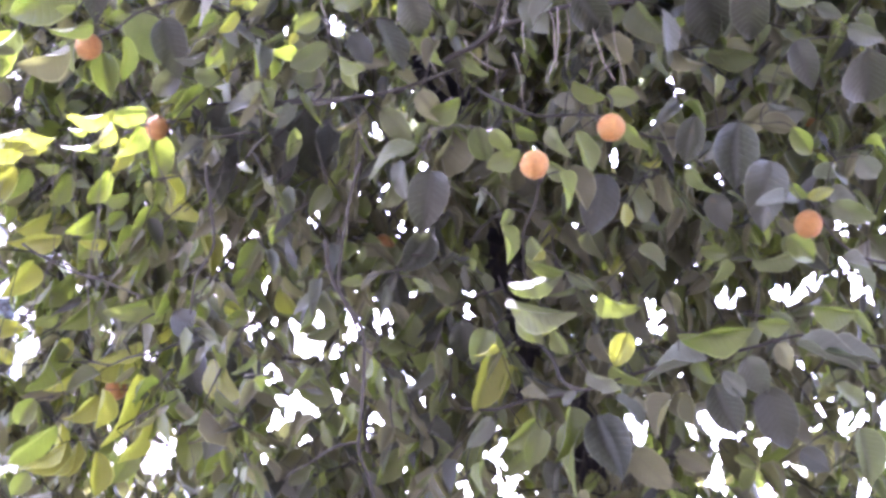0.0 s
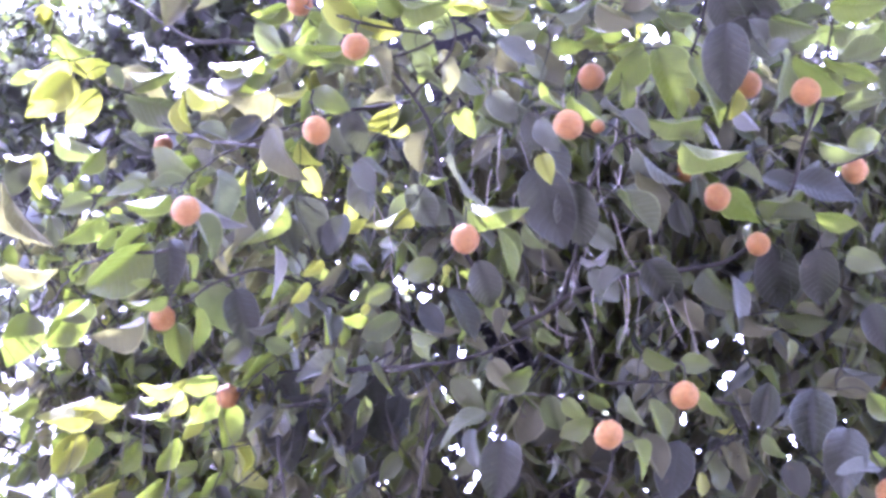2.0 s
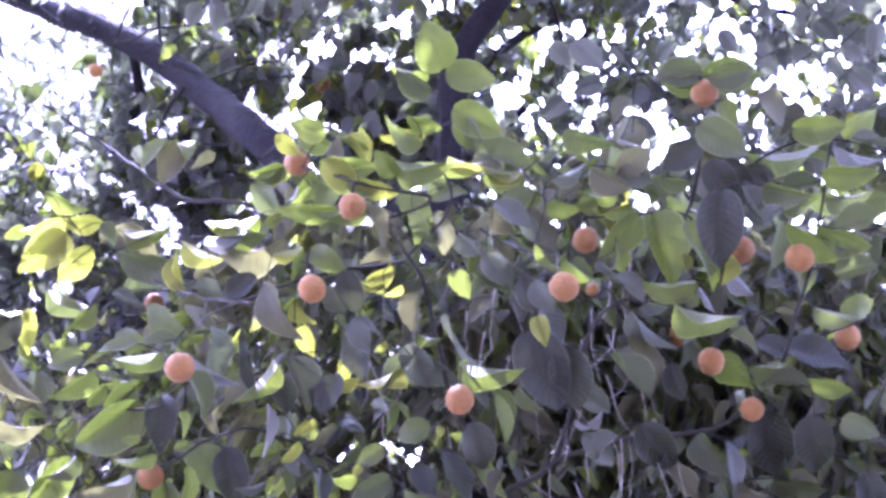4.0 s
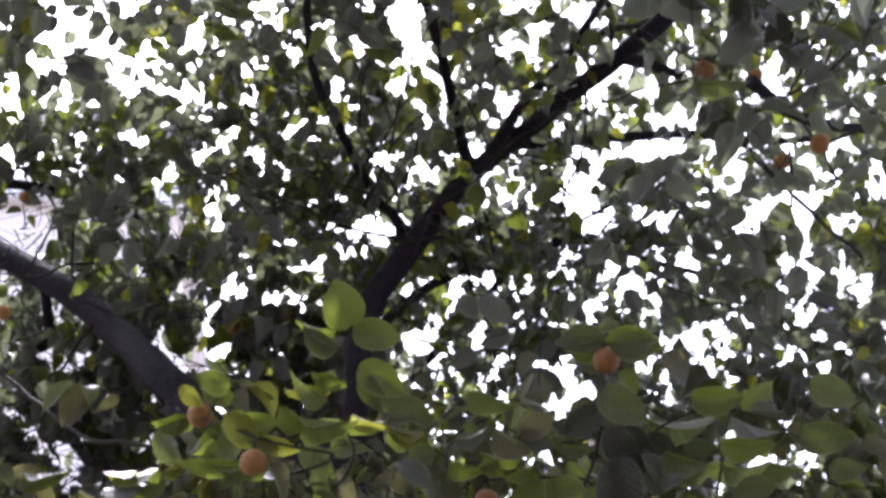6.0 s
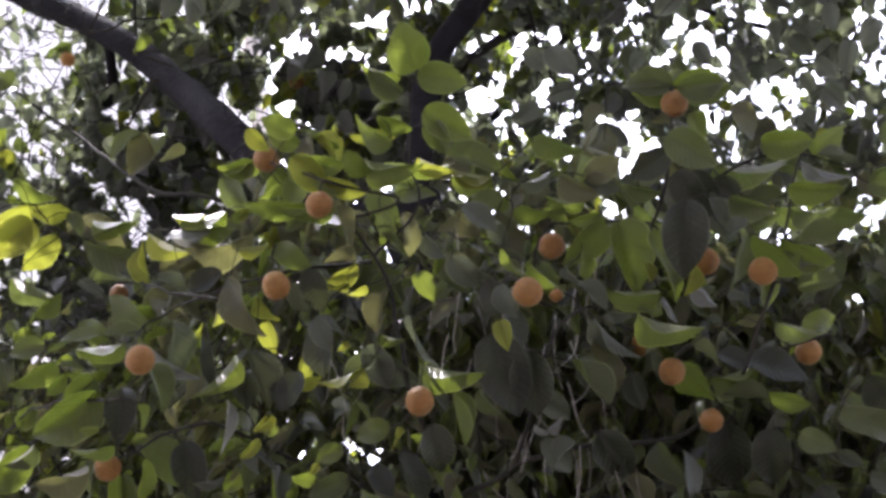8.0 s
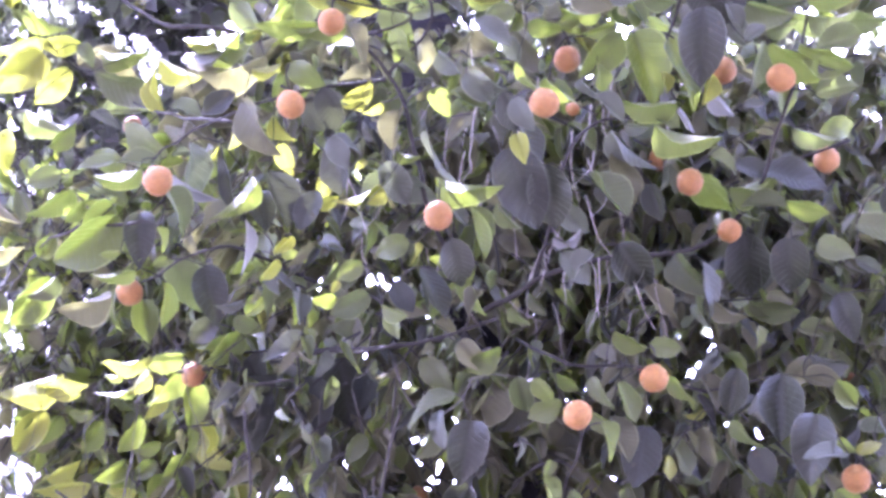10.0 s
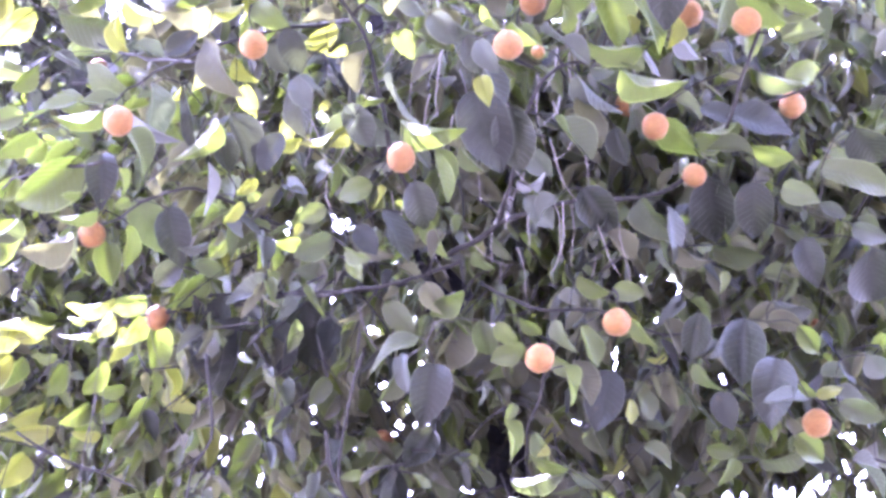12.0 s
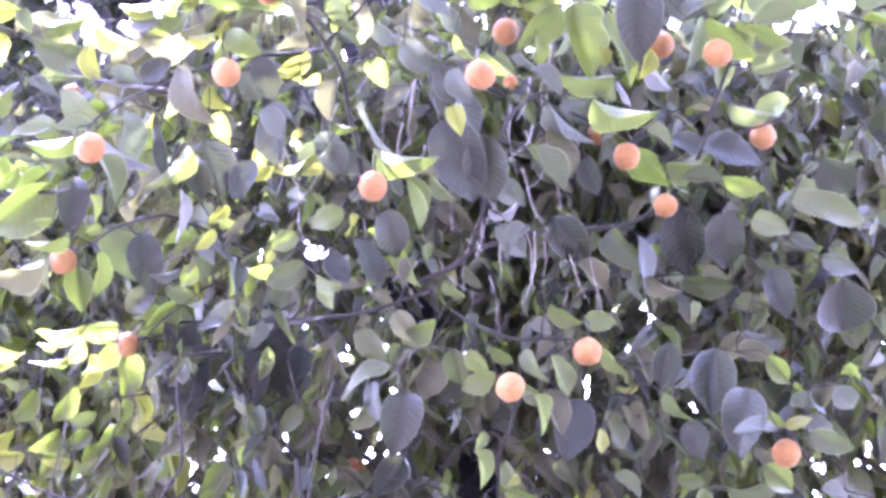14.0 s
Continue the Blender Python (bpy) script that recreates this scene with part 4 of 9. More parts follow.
wood_3 = bough('limb', 0.024, 0.014, [(0.370, 4.023, 5.034), (0.349, 4.044, 5.136), (0.310, 3.965, 5.231), (0.220, 3.648, 5.282), (0.132, 3.432, 5.357)])
bough('limb', 0.022, 0.012, [(0.503, 4.051, 5.185), (0.647, 4.109, 5.248), (0.934, 4.246, 5.412), (1.188, 4.270, 5.468), (1.532, 4.370, 5.544), (1.906, 4.321, 5.590)])
bough('limb', 0.022, 0.012, [(0.426, 4.054, 5.114), (0.543, 3.910, 5.261), (0.651, 3.733, 5.284), (0.781, 3.456, 5.391)])
bough('limb', 0.024, 0.014, [(0.799, 3.559, 5.143), (0.905, 3.632, 5.187), (1.023, 3.710, 5.221)])
wood_7 = bough('limb', 0.02, 0.014, [(1.078, 3.185, 4.715), (1.200, 3.287, 4.712), (1.352, 3.359, 4.725), (1.566, 3.467, 4.817)])
wood_8 = bough('limb', 0.02, 0.012, [(0.014, 4.001, 4.224), (0.148, 4.165, 4.842), (0.058, 4.242, 5.072), (-0.048, 3.894, 5.021), (-0.155, 3.606, 5.039), (-0.194, 3.333, 5.173)])
bough('limb', 0.018, 0.008, [(0.117, 4.420, 4.306), (0.242, 4.760, 4.697), (0.448, 4.608, 4.897), (0.573, 4.404, 4.977), (0.653, 4.184, 5.080), (0.619, 4.052, 5.242)])
wood_10 = bough('limb', 0.02, 0.008, [(0.046, 4.045, 4.337), (0.177, 4.379, 4.729), (0.392, 4.445, 4.958), (0.581, 4.388, 4.997), (0.801, 4.184, 4.885), (0.999, 4.113, 4.755), (1.166, 4.023, 4.645)])
wood_11 = bough('limb', 0.02, 0.016, [(-0.731, 4.349, 5.022), (-0.922, 4.301, 5.038), (-1.088, 4.175, 4.985), (-1.300, 4.135, 4.961)])
bough('limb', 0.007, 0.005, [(-0.507, 3.760, 3.782), (-0.717, 3.902, 3.882), (-0.918, 4.175, 4.151), (-1.138, 4.434, 4.425), (-1.329, 4.515, 4.598)])
bough('limb', 0.018, 0.02, [(-1.044, 4.455, 4.808), (-1.045, 4.685, 4.744), (-1.062, 4.747, 4.736), (-1.109, 4.752, 4.713)])
wood_14 = bough('limb', 0.008, 0.005, [(1.046, 3.291, 4.613), (1.218, 3.430, 4.544), (1.314, 3.462, 4.462), (1.487, 3.582, 4.392)])
bough('limb', 0.011, 0.009, [(0.862, 3.402, 5.143), (0.756, 3.663, 5.337), (0.664, 3.798, 5.362), (0.599, 3.899, 5.296)])
wood_16 = bough('limb', 0.011, 0.009, [(0.730, 3.374, 5.200), (0.762, 3.490, 5.222), (0.781, 3.629, 5.222)])
wood_17 = bough('limb', 0.008, 0.01, [(0.734, 4.265, 4.963), (0.525, 4.314, 4.938), (0.325, 4.229, 4.744), (0.119, 4.071, 4.464)])
# leaves and fruit that hang from the limbs themselves
fruit(wood_11, (-0.982, 3.733, 4.591), 0.0170)
fruit(wood_1, (-0.375, 4.231, 4.505), 0.0250)
leaf(wood_7, 'k', (0.711, 2.422, 4.248), (0.751, 2.497, 4.236), 0.087, (-0.60, 0.20, -0.77))
leaf(wood_7, 'k', (0.836, 2.417, 4.233), (0.822, 2.483, 4.209), 0.055, (-0.61, -0.38, -0.69))
leaf(wood_7, 'k', (0.928, 2.439, 4.209), (0.893, 2.480, 4.158), 0.052, (-0.06, -0.80, -0.60))
leaf(wood_7, 'e', (0.742, 2.577, 4.118), (0.866, 2.563, 4.096), 0.048, (-0.21, -0.39, -0.90))
fruit(wood_7, (0.803, 2.696, 4.273), 0.0247)
fruit(wood_7, (1.118, 3.266, 4.805), 0.0250)
leaf(wood_8, 'c', (-0.746, 3.186, 4.634), (-0.742, 3.285, 4.601), 0.132, (-0.56, -0.23, -0.80))
leaf(wood_8, 'c', (-0.785, 3.170, 4.640), (-0.769, 3.235, 4.649), 0.068, (-0.08, 0.16, -0.98))
leaf(wood_8, 'c', (-0.848, 3.213, 4.625), (-0.826, 3.240, 4.582), 0.041, (0.04, -0.85, -0.52))
leaf(wood_8, 'c', (-0.705, 3.250, 4.611), (-0.678, 3.314, 4.546), 0.063, (0.74, -0.61, -0.29))
leaf(wood_8, 'c', (-0.935, 3.227, 4.880), (-0.925, 3.282, 4.815), 0.049, (0.49, -0.70, -0.53))
leaf(wood_8, 'c', (-0.766, 3.250, 4.896), (-0.751, 3.301, 4.844), 0.048, (-0.14, -0.68, -0.72))
leaf(wood_8, 'c', (-0.680, 3.246, 4.881), (-0.673, 3.340, 4.858), 0.093, (0.68, -0.22, -0.70))
leaf(wood_8, 'c', (-0.295, 3.280, 4.903), (-0.269, 3.359, 4.896), 0.068, (0.08, -0.12, -0.99))
leaf(wood_8, 'g', (-0.652, 3.301, 4.843), (-0.668, 3.359, 4.827), 0.048, (-0.43, -0.34, -0.84))
leaf(wood_14, 'c', (0.933, 2.646, 3.937), (0.988, 2.703, 3.928), 0.063, (-0.20, 0.02, -0.98))
leaf(wood_14, 'e', (1.199, 3.442, 4.498), (1.241, 3.519, 4.466), 0.080, (-0.35, -0.18, -0.92))
leaf(wood_14, 'c', (1.298, 3.510, 4.366), (1.340, 3.582, 4.338), 0.090, (-0.67, 0.09, -0.74))
leaf(wood_14, 'c', (1.157, 3.496, 4.447), (1.204, 3.568, 4.419), 0.072, (0.37, -0.54, -0.76))
leaf(wood_14, 'c', (1.251, 3.471, 4.438), (1.257, 3.563, 4.403), 0.083, (-0.84, -0.15, -0.53))
leaf(wood_14, 'c', (1.082, 3.534, 4.430), (1.081, 3.607, 4.420), 0.067, (-0.18, -0.14, -0.97))
leaf(wood_14, 'c', (0.977, 3.581, 4.426), (1.020, 3.627, 4.398), 0.053, (0.02, -0.53, -0.85))
leaf(wood_14, 'c', (1.179, 3.560, 4.359), (1.215, 3.625, 4.336), 0.060, (0.08, -0.37, -0.92))
leaf(wood_14, 'c', (1.362, 3.531, 4.314), (1.332, 3.619, 4.284), 0.069, (-0.66, -0.43, -0.61))
leaf(wood_14, 'y', (1.425, 3.589, 4.194), (1.439, 3.652, 4.188), 0.054, (0.16, -0.14, -0.98))
leaf(wood_14, 'c', (1.134, 3.583, 4.349), (1.100, 3.648, 4.354), 0.049, (-0.86, -0.43, -0.27))
leaf(wood_14, 'c', (1.025, 3.606, 4.358), (1.007, 3.680, 4.350), 0.069, (-0.93, -0.25, -0.25))
leaf(wood_14, 'c', (1.272, 3.566, 4.306), (1.257, 3.641, 4.298), 0.057, (-0.38, -0.16, -0.91))
leaf(wood_14, 'e', (1.451, 3.448, 4.370), (1.434, 3.534, 4.353), 0.083, (-0.95, -0.24, -0.21))
fruit(wood_14, (1.077, 2.753, 4.112), 0.0250)
fruit(wood_14, (1.209, 3.407, 4.615), 0.0250)
leaf(wood_8, 'c', (-0.148, 3.434, 4.956), (-0.070, 3.440, 4.915), 0.056, (-0.25, -0.78, -0.57))
leaf(wood_8, 'c', (-0.352, 3.348, 4.908), (-0.406, 3.383, 4.858), 0.053, (0.12, -0.75, -0.65))
leaf(wood_8, 'g', (-0.446, 3.279, 5.034), (-0.380, 3.249, 5.041), 0.044, (0.02, -0.17, -0.98))
leaf(wood_8, 'e', (-0.448, 3.276, 4.984), (-0.373, 3.279, 4.947), 0.050, (-0.17, -0.88, -0.44))
leaf(wood_8, 'c', (-0.021, 3.259, 4.890), (0.062, 3.264, 4.843), 0.060, (-0.29, -0.76, -0.58))
leaf(wood_8, 'g', (0.089, 3.367, 4.928), (-0.009, 3.365, 4.897), 0.062, (0.30, 0.08, -0.95))
leaf(wood_8, 'g', (-0.434, 3.294, 4.890), (-0.363, 3.283, 4.860), 0.047, (-0.36, -0.73, -0.58))
leaf(wood_8, 'e', (-0.365, 3.185, 4.853), (-0.315, 3.177, 4.858), 0.034, (-0.04, -0.69, -0.72))
leaf(wood_8, 'c', (-0.600, 3.301, 4.929), (-0.536, 3.290, 4.946), 0.040, (-0.20, -0.97, 0.13))
leaf(wood_8, 'c', (-0.654, 3.386, 5.060), (-0.626, 3.427, 5.000), 0.050, (0.05, -0.83, -0.55))
leaf(wood_8, 'c', (-0.560, 3.311, 4.834), (-0.539, 3.346, 4.792), 0.039, (0.08, -0.78, -0.62))
leaf(wood_8, 'g', (-0.665, 3.412, 4.942), (-0.696, 3.439, 4.906), 0.033, (0.29, -0.63, -0.72))
leaf(wood_8, 'c', (-0.640, 3.540, 4.846), (-0.691, 3.572, 4.815), 0.044, (0.03, -0.68, -0.73))
leaf(wood_8, 'c', (-0.513, 3.088, 4.814), (-0.482, 3.107, 4.762), 0.039, (-0.12, -0.91, -0.39))
leaf(wood_8, 'c', (-0.724, 3.343, 4.968), (-0.693, 3.381, 4.905), 0.052, (0.05, -0.86, -0.50))
leaf(wood_8, 'y', (0.263, 3.241, 4.824), (0.257, 3.266, 4.784), 0.031, (-0.04, -0.84, -0.54))
leaf(wood_8, 'g', (-0.128, 3.029, 4.671), (-0.154, 3.079, 4.592), 0.058, (0.75, -0.42, -0.51))
leaf(wood_8, 'g', (-0.292, 2.940, 4.717), (-0.287, 2.966, 4.672), 0.031, (0.42, -0.81, -0.41))
leaf(wood_8, 'g', (-0.573, 3.199, 4.702), (-0.545, 3.203, 4.684), 0.021, (-0.21, -0.83, -0.51))
leaf(wood_8, 'c', (0.237, 3.104, 4.730), (0.205, 3.129, 4.682), 0.040, (0.09, -0.86, -0.50))
leaf(wood_8, 'g', (0.053, 3.114, 4.598), (0.007, 3.121, 4.589), 0.028, (0.17, -0.14, -0.98))
leaf(wood_8, 'c', (-0.726, 3.436, 4.723), (-0.693, 3.446, 4.712), 0.023, (0.03, -0.78, -0.62))
leaf(wood_8, 'c', (-0.824, 3.439, 4.925), (-0.853, 3.445, 4.910), 0.021, (0.19, -0.72, -0.67))
leaf(wood_8, 'c', (-0.679, 3.144, 4.713), (-0.700, 3.170, 4.682), 0.030, (0.14, -0.71, -0.69))
leaf(wood_8, 'c', (-0.733, 3.136, 4.777), (-0.743, 3.165, 4.710), 0.044, (0.75, -0.56, -0.35))
leaf(wood_8, 'c', (-0.722, 3.258, 4.719), (-0.687, 3.255, 4.693), 0.026, (0.21, -0.91, 0.37))
leaf(wood_8, 'c', (-0.537, 2.952, 4.698), (-0.491, 2.953, 4.677), 0.031, (-0.39, -0.31, -0.87))
leaf(wood_8, 'c', (-0.245, 2.949, 4.589), (-0.278, 2.980, 4.544), 0.042, (0.12, -0.78, -0.61))
leaf(wood_8, 'c', (-0.838, 3.254, 4.888), (-0.784, 3.244, 4.887), 0.035, (-0.13, -0.68, -0.72))
leaf(wood_8, 'c', (-0.449, 3.030, 4.566), (-0.465, 3.042, 4.515), 0.033, (0.76, -0.53, -0.38))
leaf(wood_8, 'c', (-0.864, 3.227, 4.913), (-0.813, 3.237, 4.904), 0.032, (-0.01, -0.60, -0.80))
leaf(wood_8, 'g', (-0.573, 3.064, 4.607), (-0.531, 3.059, 4.596), 0.027, (-0.26, -0.73, -0.64))
leaf(wood_8, 'y', (0.221, 2.951, 4.703), (0.271, 2.948, 4.680), 0.035, (-0.34, -0.71, -0.62))
leaf(wood_8, 'c', (-0.852, 3.435, 4.801), (-0.760, 3.455, 4.765), 0.067, (-0.06, -0.80, -0.59))
leaf(wood_8, 'c', (-0.560, 2.936, 4.638), (-0.515, 2.930, 4.627), 0.028, (-0.27, -0.70, -0.66))
leaf(wood_8, 'c', (-0.830, 3.264, 4.730), (-0.786, 3.268, 4.680), 0.040, (0.04, -1.00, -0.05))
leaf(wood_8, 'c', (-0.495, 2.934, 4.552), (-0.464, 2.956, 4.503), 0.039, (-0.07, -0.89, -0.45))
leaf(wood_8, 'g', (0.140, 3.002, 4.523), (0.123, 3.021, 4.490), 0.027, (0.05, -0.85, -0.53))
leaf(wood_8, 'g', (0.156, 2.836, 4.642), (0.163, 2.857, 4.602), 0.027, (0.24, -0.87, -0.44))
leaf(wood_8, 'c', (-0.785, 3.191, 4.640), (-0.686, 3.201, 4.603), 0.069, (-0.14, -0.79, -0.59))
leaf(wood_8, 'c', (-0.980, 3.237, 4.932), (-0.989, 3.277, 4.852), 0.057, (0.24, -0.86, -0.45))
leaf(wood_8, 'c', (0.243, 2.858, 4.653), (0.293, 2.869, 4.630), 0.037, (-0.17, -0.72, -0.68))
leaf(wood_8, 'c', (-0.594, 2.920, 4.571), (-0.560, 2.941, 4.547), 0.031, (0.03, -0.77, -0.63))
leaf(wood_8, 'c', (-0.860, 3.008, 4.649), (-0.858, 3.034, 4.574), 0.048, (0.55, -0.79, -0.26))
leaf(wood_8, 'c', (-1.001, 3.116, 4.769), (-0.977, 3.152, 4.713), 0.046, (0.13, -0.86, -0.50))
leaf(wood_8, 'c', (-0.801, 3.071, 4.490), (-0.791, 3.092, 4.449), 0.030, (0.13, -0.90, -0.43))
leaf(wood_8, 'c', (-0.905, 2.975, 4.510), (-0.912, 2.989, 4.466), 0.028, (0.29, -0.89, -0.34))
leaf(wood_1, 'c', (-0.676, 3.057, 4.441), (-0.719, 3.063, 4.392), 0.042, (0.40, -0.81, -0.44))
leaf(wood_11, 'c', (-1.013, 3.503, 4.914), (-0.975, 3.553, 4.846), 0.059, (0.13, -0.83, -0.54))
leaf(wood_3, 'y', (0.216, 3.293, 4.934), (0.267, 3.280, 4.911), 0.035, (-0.44, -0.68, -0.59))
leaf(wood_16, 'g', (0.627, 3.363, 4.940), (0.589, 3.369, 4.917), 0.028, (0.20, -0.82, -0.54))
leaf(wood_16, 'c', (0.586, 3.346, 4.852), (0.519, 3.356, 4.833), 0.044, (0.06, -0.76, -0.64))
leaf(wood_16, 'g', (0.548, 3.437, 4.867), (0.530, 3.454, 4.811), 0.037, (0.27, -0.90, -0.35))
leaf(wood_16, 'c', (0.533, 3.213, 4.849), (0.563, 3.149, 4.889), 0.054, (-0.18, -0.58, -0.79))
leaf(wood_16, 'g', (0.477, 3.062, 4.791), (0.448, 3.065, 4.767), 0.023, (0.41, -0.70, -0.58))
leaf(wood_16, 'y', (0.302, 3.117, 4.834), (0.266, 3.121, 4.811), 0.026, (0.26, -0.80, -0.54))
leaf(wood_16, 'g', (0.324, 3.035, 4.861), (0.342, 3.063, 4.804), 0.040, (0.58, -0.79, -0.21))
leaf(wood_14, 'c', (1.128, 3.398, 4.542), (1.077, 3.415, 4.490), 0.045, (-0.17, -0.97, -0.15))
leaf(wood_14, 'c', (1.186, 3.476, 4.609), (1.254, 3.467, 4.627), 0.043, (0.04, -0.82, -0.58))
leaf(wood_14, 'c', (1.247, 3.450, 4.638), (1.326, 3.486, 4.601), 0.061, (-0.06, -0.66, -0.75))
leaf(wood_14, 'c', (0.976, 3.407, 4.624), (0.909, 3.411, 4.623), 0.043, (-0.04, -0.76, -0.65))
leaf(wood_14, 'c', (1.356, 3.615, 4.520), (1.415, 3.623, 4.505), 0.040, (-0.05, -0.74, -0.67))
leaf(wood_14, 'c', (1.182, 3.600, 4.523), (1.246, 3.618, 4.488), 0.050, (-0.15, -0.74, -0.66))
leaf(wood_14, 'c', (1.133, 3.591, 4.581), (1.069, 3.625, 4.521), 0.060, (-0.05, -0.89, -0.45))
leaf(wood_14, 'c', (0.915, 3.305, 4.462), (0.866, 3.321, 4.412), 0.043, (0.08, -0.92, -0.37))
leaf(wood_14, 'e', (1.220, 3.684, 4.479), (1.250, 3.694, 4.426), 0.038, (-0.39, -0.84, -0.38))
leaf(wood_14, 'c', (1.062, 3.420, 4.352), (1.118, 3.426, 4.281), 0.054, (-0.12, -0.98, -0.18))
leaf(wood_14, 'c', (0.991, 3.098, 4.471), (0.951, 3.130, 4.358), 0.074, (-0.26, -0.95, -0.17))
leaf(wood_14, 'c', (0.965, 3.530, 4.431), (1.034, 3.573, 4.386), 0.056, (-0.38, -0.31, -0.87))
leaf(wood_14, 'c', (0.821, 3.250, 4.443), (0.751, 3.269, 4.410), 0.051, (0.03, -0.83, -0.55))
leaf(wood_14, 'c', (1.236, 3.299, 4.232), (1.269, 3.340, 4.167), 0.053, (-0.27, -0.74, -0.62))
leaf(wood_14, 'c', (1.093, 3.390, 4.272), (1.105, 3.415, 4.196), 0.049, (-0.59, -0.73, -0.33))
leaf(wood_14, 'c', (1.242, 3.477, 4.171), (1.341, 3.437, 4.166), 0.064, (-0.36, -0.89, 0.28))
leaf(wood_14, 'c', (1.280, 3.567, 4.159), (1.378, 3.563, 4.180), 0.060, (-0.06, -1.00, 0.04))
leaf(wood_14, 'c', (1.063, 3.649, 4.409), (1.124, 3.661, 4.370), 0.049, (-0.22, -0.78, -0.59))
leaf(wood_14, 'c', (0.955, 3.244, 4.328), (0.989, 3.239, 4.302), 0.028, (-0.46, -0.75, -0.47))
leaf(wood_14, 'c', (1.277, 3.769, 4.258), (1.347, 3.771, 4.241), 0.049, (-0.13, -0.80, -0.59))
leaf(wood_14, 'c', (1.098, 3.236, 4.292), (1.158, 3.240, 4.273), 0.042, (-0.15, -0.75, -0.65))
leaf(wood_14, 'e', (1.108, 3.450, 4.224), (1.143, 3.473, 4.197), 0.032, (-0.09, -0.69, -0.72))
leaf(wood_14, 'c', (1.067, 3.689, 4.434), (1.026, 3.694, 4.412), 0.029, (0.12, -0.89, -0.43))
leaf(wood_14, 'c', (0.749, 3.288, 4.489), (0.700, 3.300, 4.435), 0.044, (-0.13, -0.99, -0.10))
leaf(wood_14, 'c', (1.058, 3.657, 4.357), (1.120, 3.678, 4.297), 0.059, (-0.27, -0.80, -0.54))
leaf(wood_14, 'y', (1.347, 3.447, 4.102), (1.385, 3.469, 4.076), 0.033, (-0.11, -0.69, -0.72))
leaf(wood_14, 'c', (1.055, 3.015, 4.414), (1.016, 3.074, 4.362), 0.057, (-0.24, -0.73, -0.64))
leaf(wood_14, 'c', (1.117, 3.773, 4.316), (1.154, 3.793, 4.262), 0.046, (-0.28, -0.82, -0.49))
leaf(wood_14, 'c', (0.696, 3.244, 4.414), (0.636, 3.254, 4.369), 0.046, (0.18, -0.89, -0.43))
leaf(wood_14, 'g', (1.295, 3.185, 4.162), (1.331, 3.161, 4.172), 0.030, (-0.33, -0.73, -0.59))
leaf(wood_14, 'c', (1.159, 3.818, 4.214), (1.106, 3.828, 4.160), 0.046, (0.00, -0.98, -0.19))
leaf(wood_14, 'c', (0.702, 3.286, 4.342), (0.757, 3.269, 4.356), 0.039, (-0.09, -0.79, -0.61))
leaf(wood_14, 'c', (1.152, 3.218, 4.095), (1.114, 3.241, 4.012), 0.056, (-0.11, -0.97, -0.22))
leaf(wood_14, 'c', (1.028, 3.352, 4.054), (1.081, 3.366, 4.011), 0.045, (-0.25, -0.79, -0.56))
leaf(wood_14, 'c', (1.090, 3.243, 4.037), (1.070, 3.267, 3.959), 0.051, (-0.19, -0.95, -0.24))
leaf(wood_14, 'c', (1.055, 3.394, 4.000), (1.119, 3.411, 3.949), 0.057, (-0.23, -0.79, -0.56))
leaf(wood_14, 'c', (0.853, 3.513, 4.120), (0.899, 3.529, 4.077), 0.041, (-0.23, -0.81, -0.53))
leaf(wood_14, 'y', (1.324, 3.300, 3.911), (1.288, 3.309, 3.877), 0.031, (-0.00, -0.96, -0.26))
leaf(wood_14, 'c', (0.736, 3.448, 4.162), (0.781, 3.462, 4.098), 0.049, (-0.32, -0.86, -0.40))
leaf(wood_14, 'c', (0.665, 3.249, 4.166), (0.597, 3.286, 4.124), 0.058, (-0.09, -0.82, -0.56))
leaf(wood_14, 'y', (1.072, 3.475, 3.925), (1.058, 3.500, 3.901), 0.025, (-0.29, -0.75, -0.59))
leaf(wood_14, 'y', (0.952, 3.354, 3.894), (0.936, 3.370, 3.865), 0.024, (-0.16, -0.90, -0.41))
leaf(wood_14, 'y', (0.436, 3.032, 4.428), (0.420, 3.043, 4.402), 0.020, (0.05, -0.90, -0.43))
leaf(wood_14, 'c', (0.345, 3.015, 4.547), (0.394, 3.021, 4.512), 0.038, (-0.30, -0.77, -0.56))
leaf(wood_14, 'c', (0.567, 3.278, 3.998), (0.537, 3.307, 3.959), 0.037, (-0.11, -0.84, -0.54))
leaf(wood_14, 'c', (0.315, 2.937, 4.559), (0.279, 2.974, 4.512), 0.046, (-0.01, -0.79, -0.62))
leaf(wood_7, 'c', (1.415, 3.293, 4.790), (1.460, 3.313, 4.724), 0.050, (-0.52, -0.65, -0.56))
leaf(wood_7, 'c', (1.347, 3.287, 4.809), (1.396, 3.316, 4.717), 0.070, (-0.41, -0.79, -0.46))
leaf(wood_7, 'g', (1.246, 3.171, 4.626), (1.211, 3.183, 4.611), 0.026, (-0.03, -0.82, -0.57))
leaf(wood_7, 'c', (1.420, 3.587, 4.655), (1.475, 3.603, 4.596), 0.055, (-0.36, -0.76, -0.54))
leaf(wood_7, 'g', (1.371, 3.226, 4.950), (1.357, 3.258, 4.911), 0.031, (0.12, -0.75, -0.65))
leaf(wood_7, 'k', (1.015, 3.451, 4.855), (1.112, 3.488, 4.732), 0.105, (-0.35, -0.79, -0.51))
leaf(wood_7, 'c', (1.300, 2.891, 4.630), (1.224, 2.872, 4.658), 0.055, (-0.12, -0.64, -0.76))
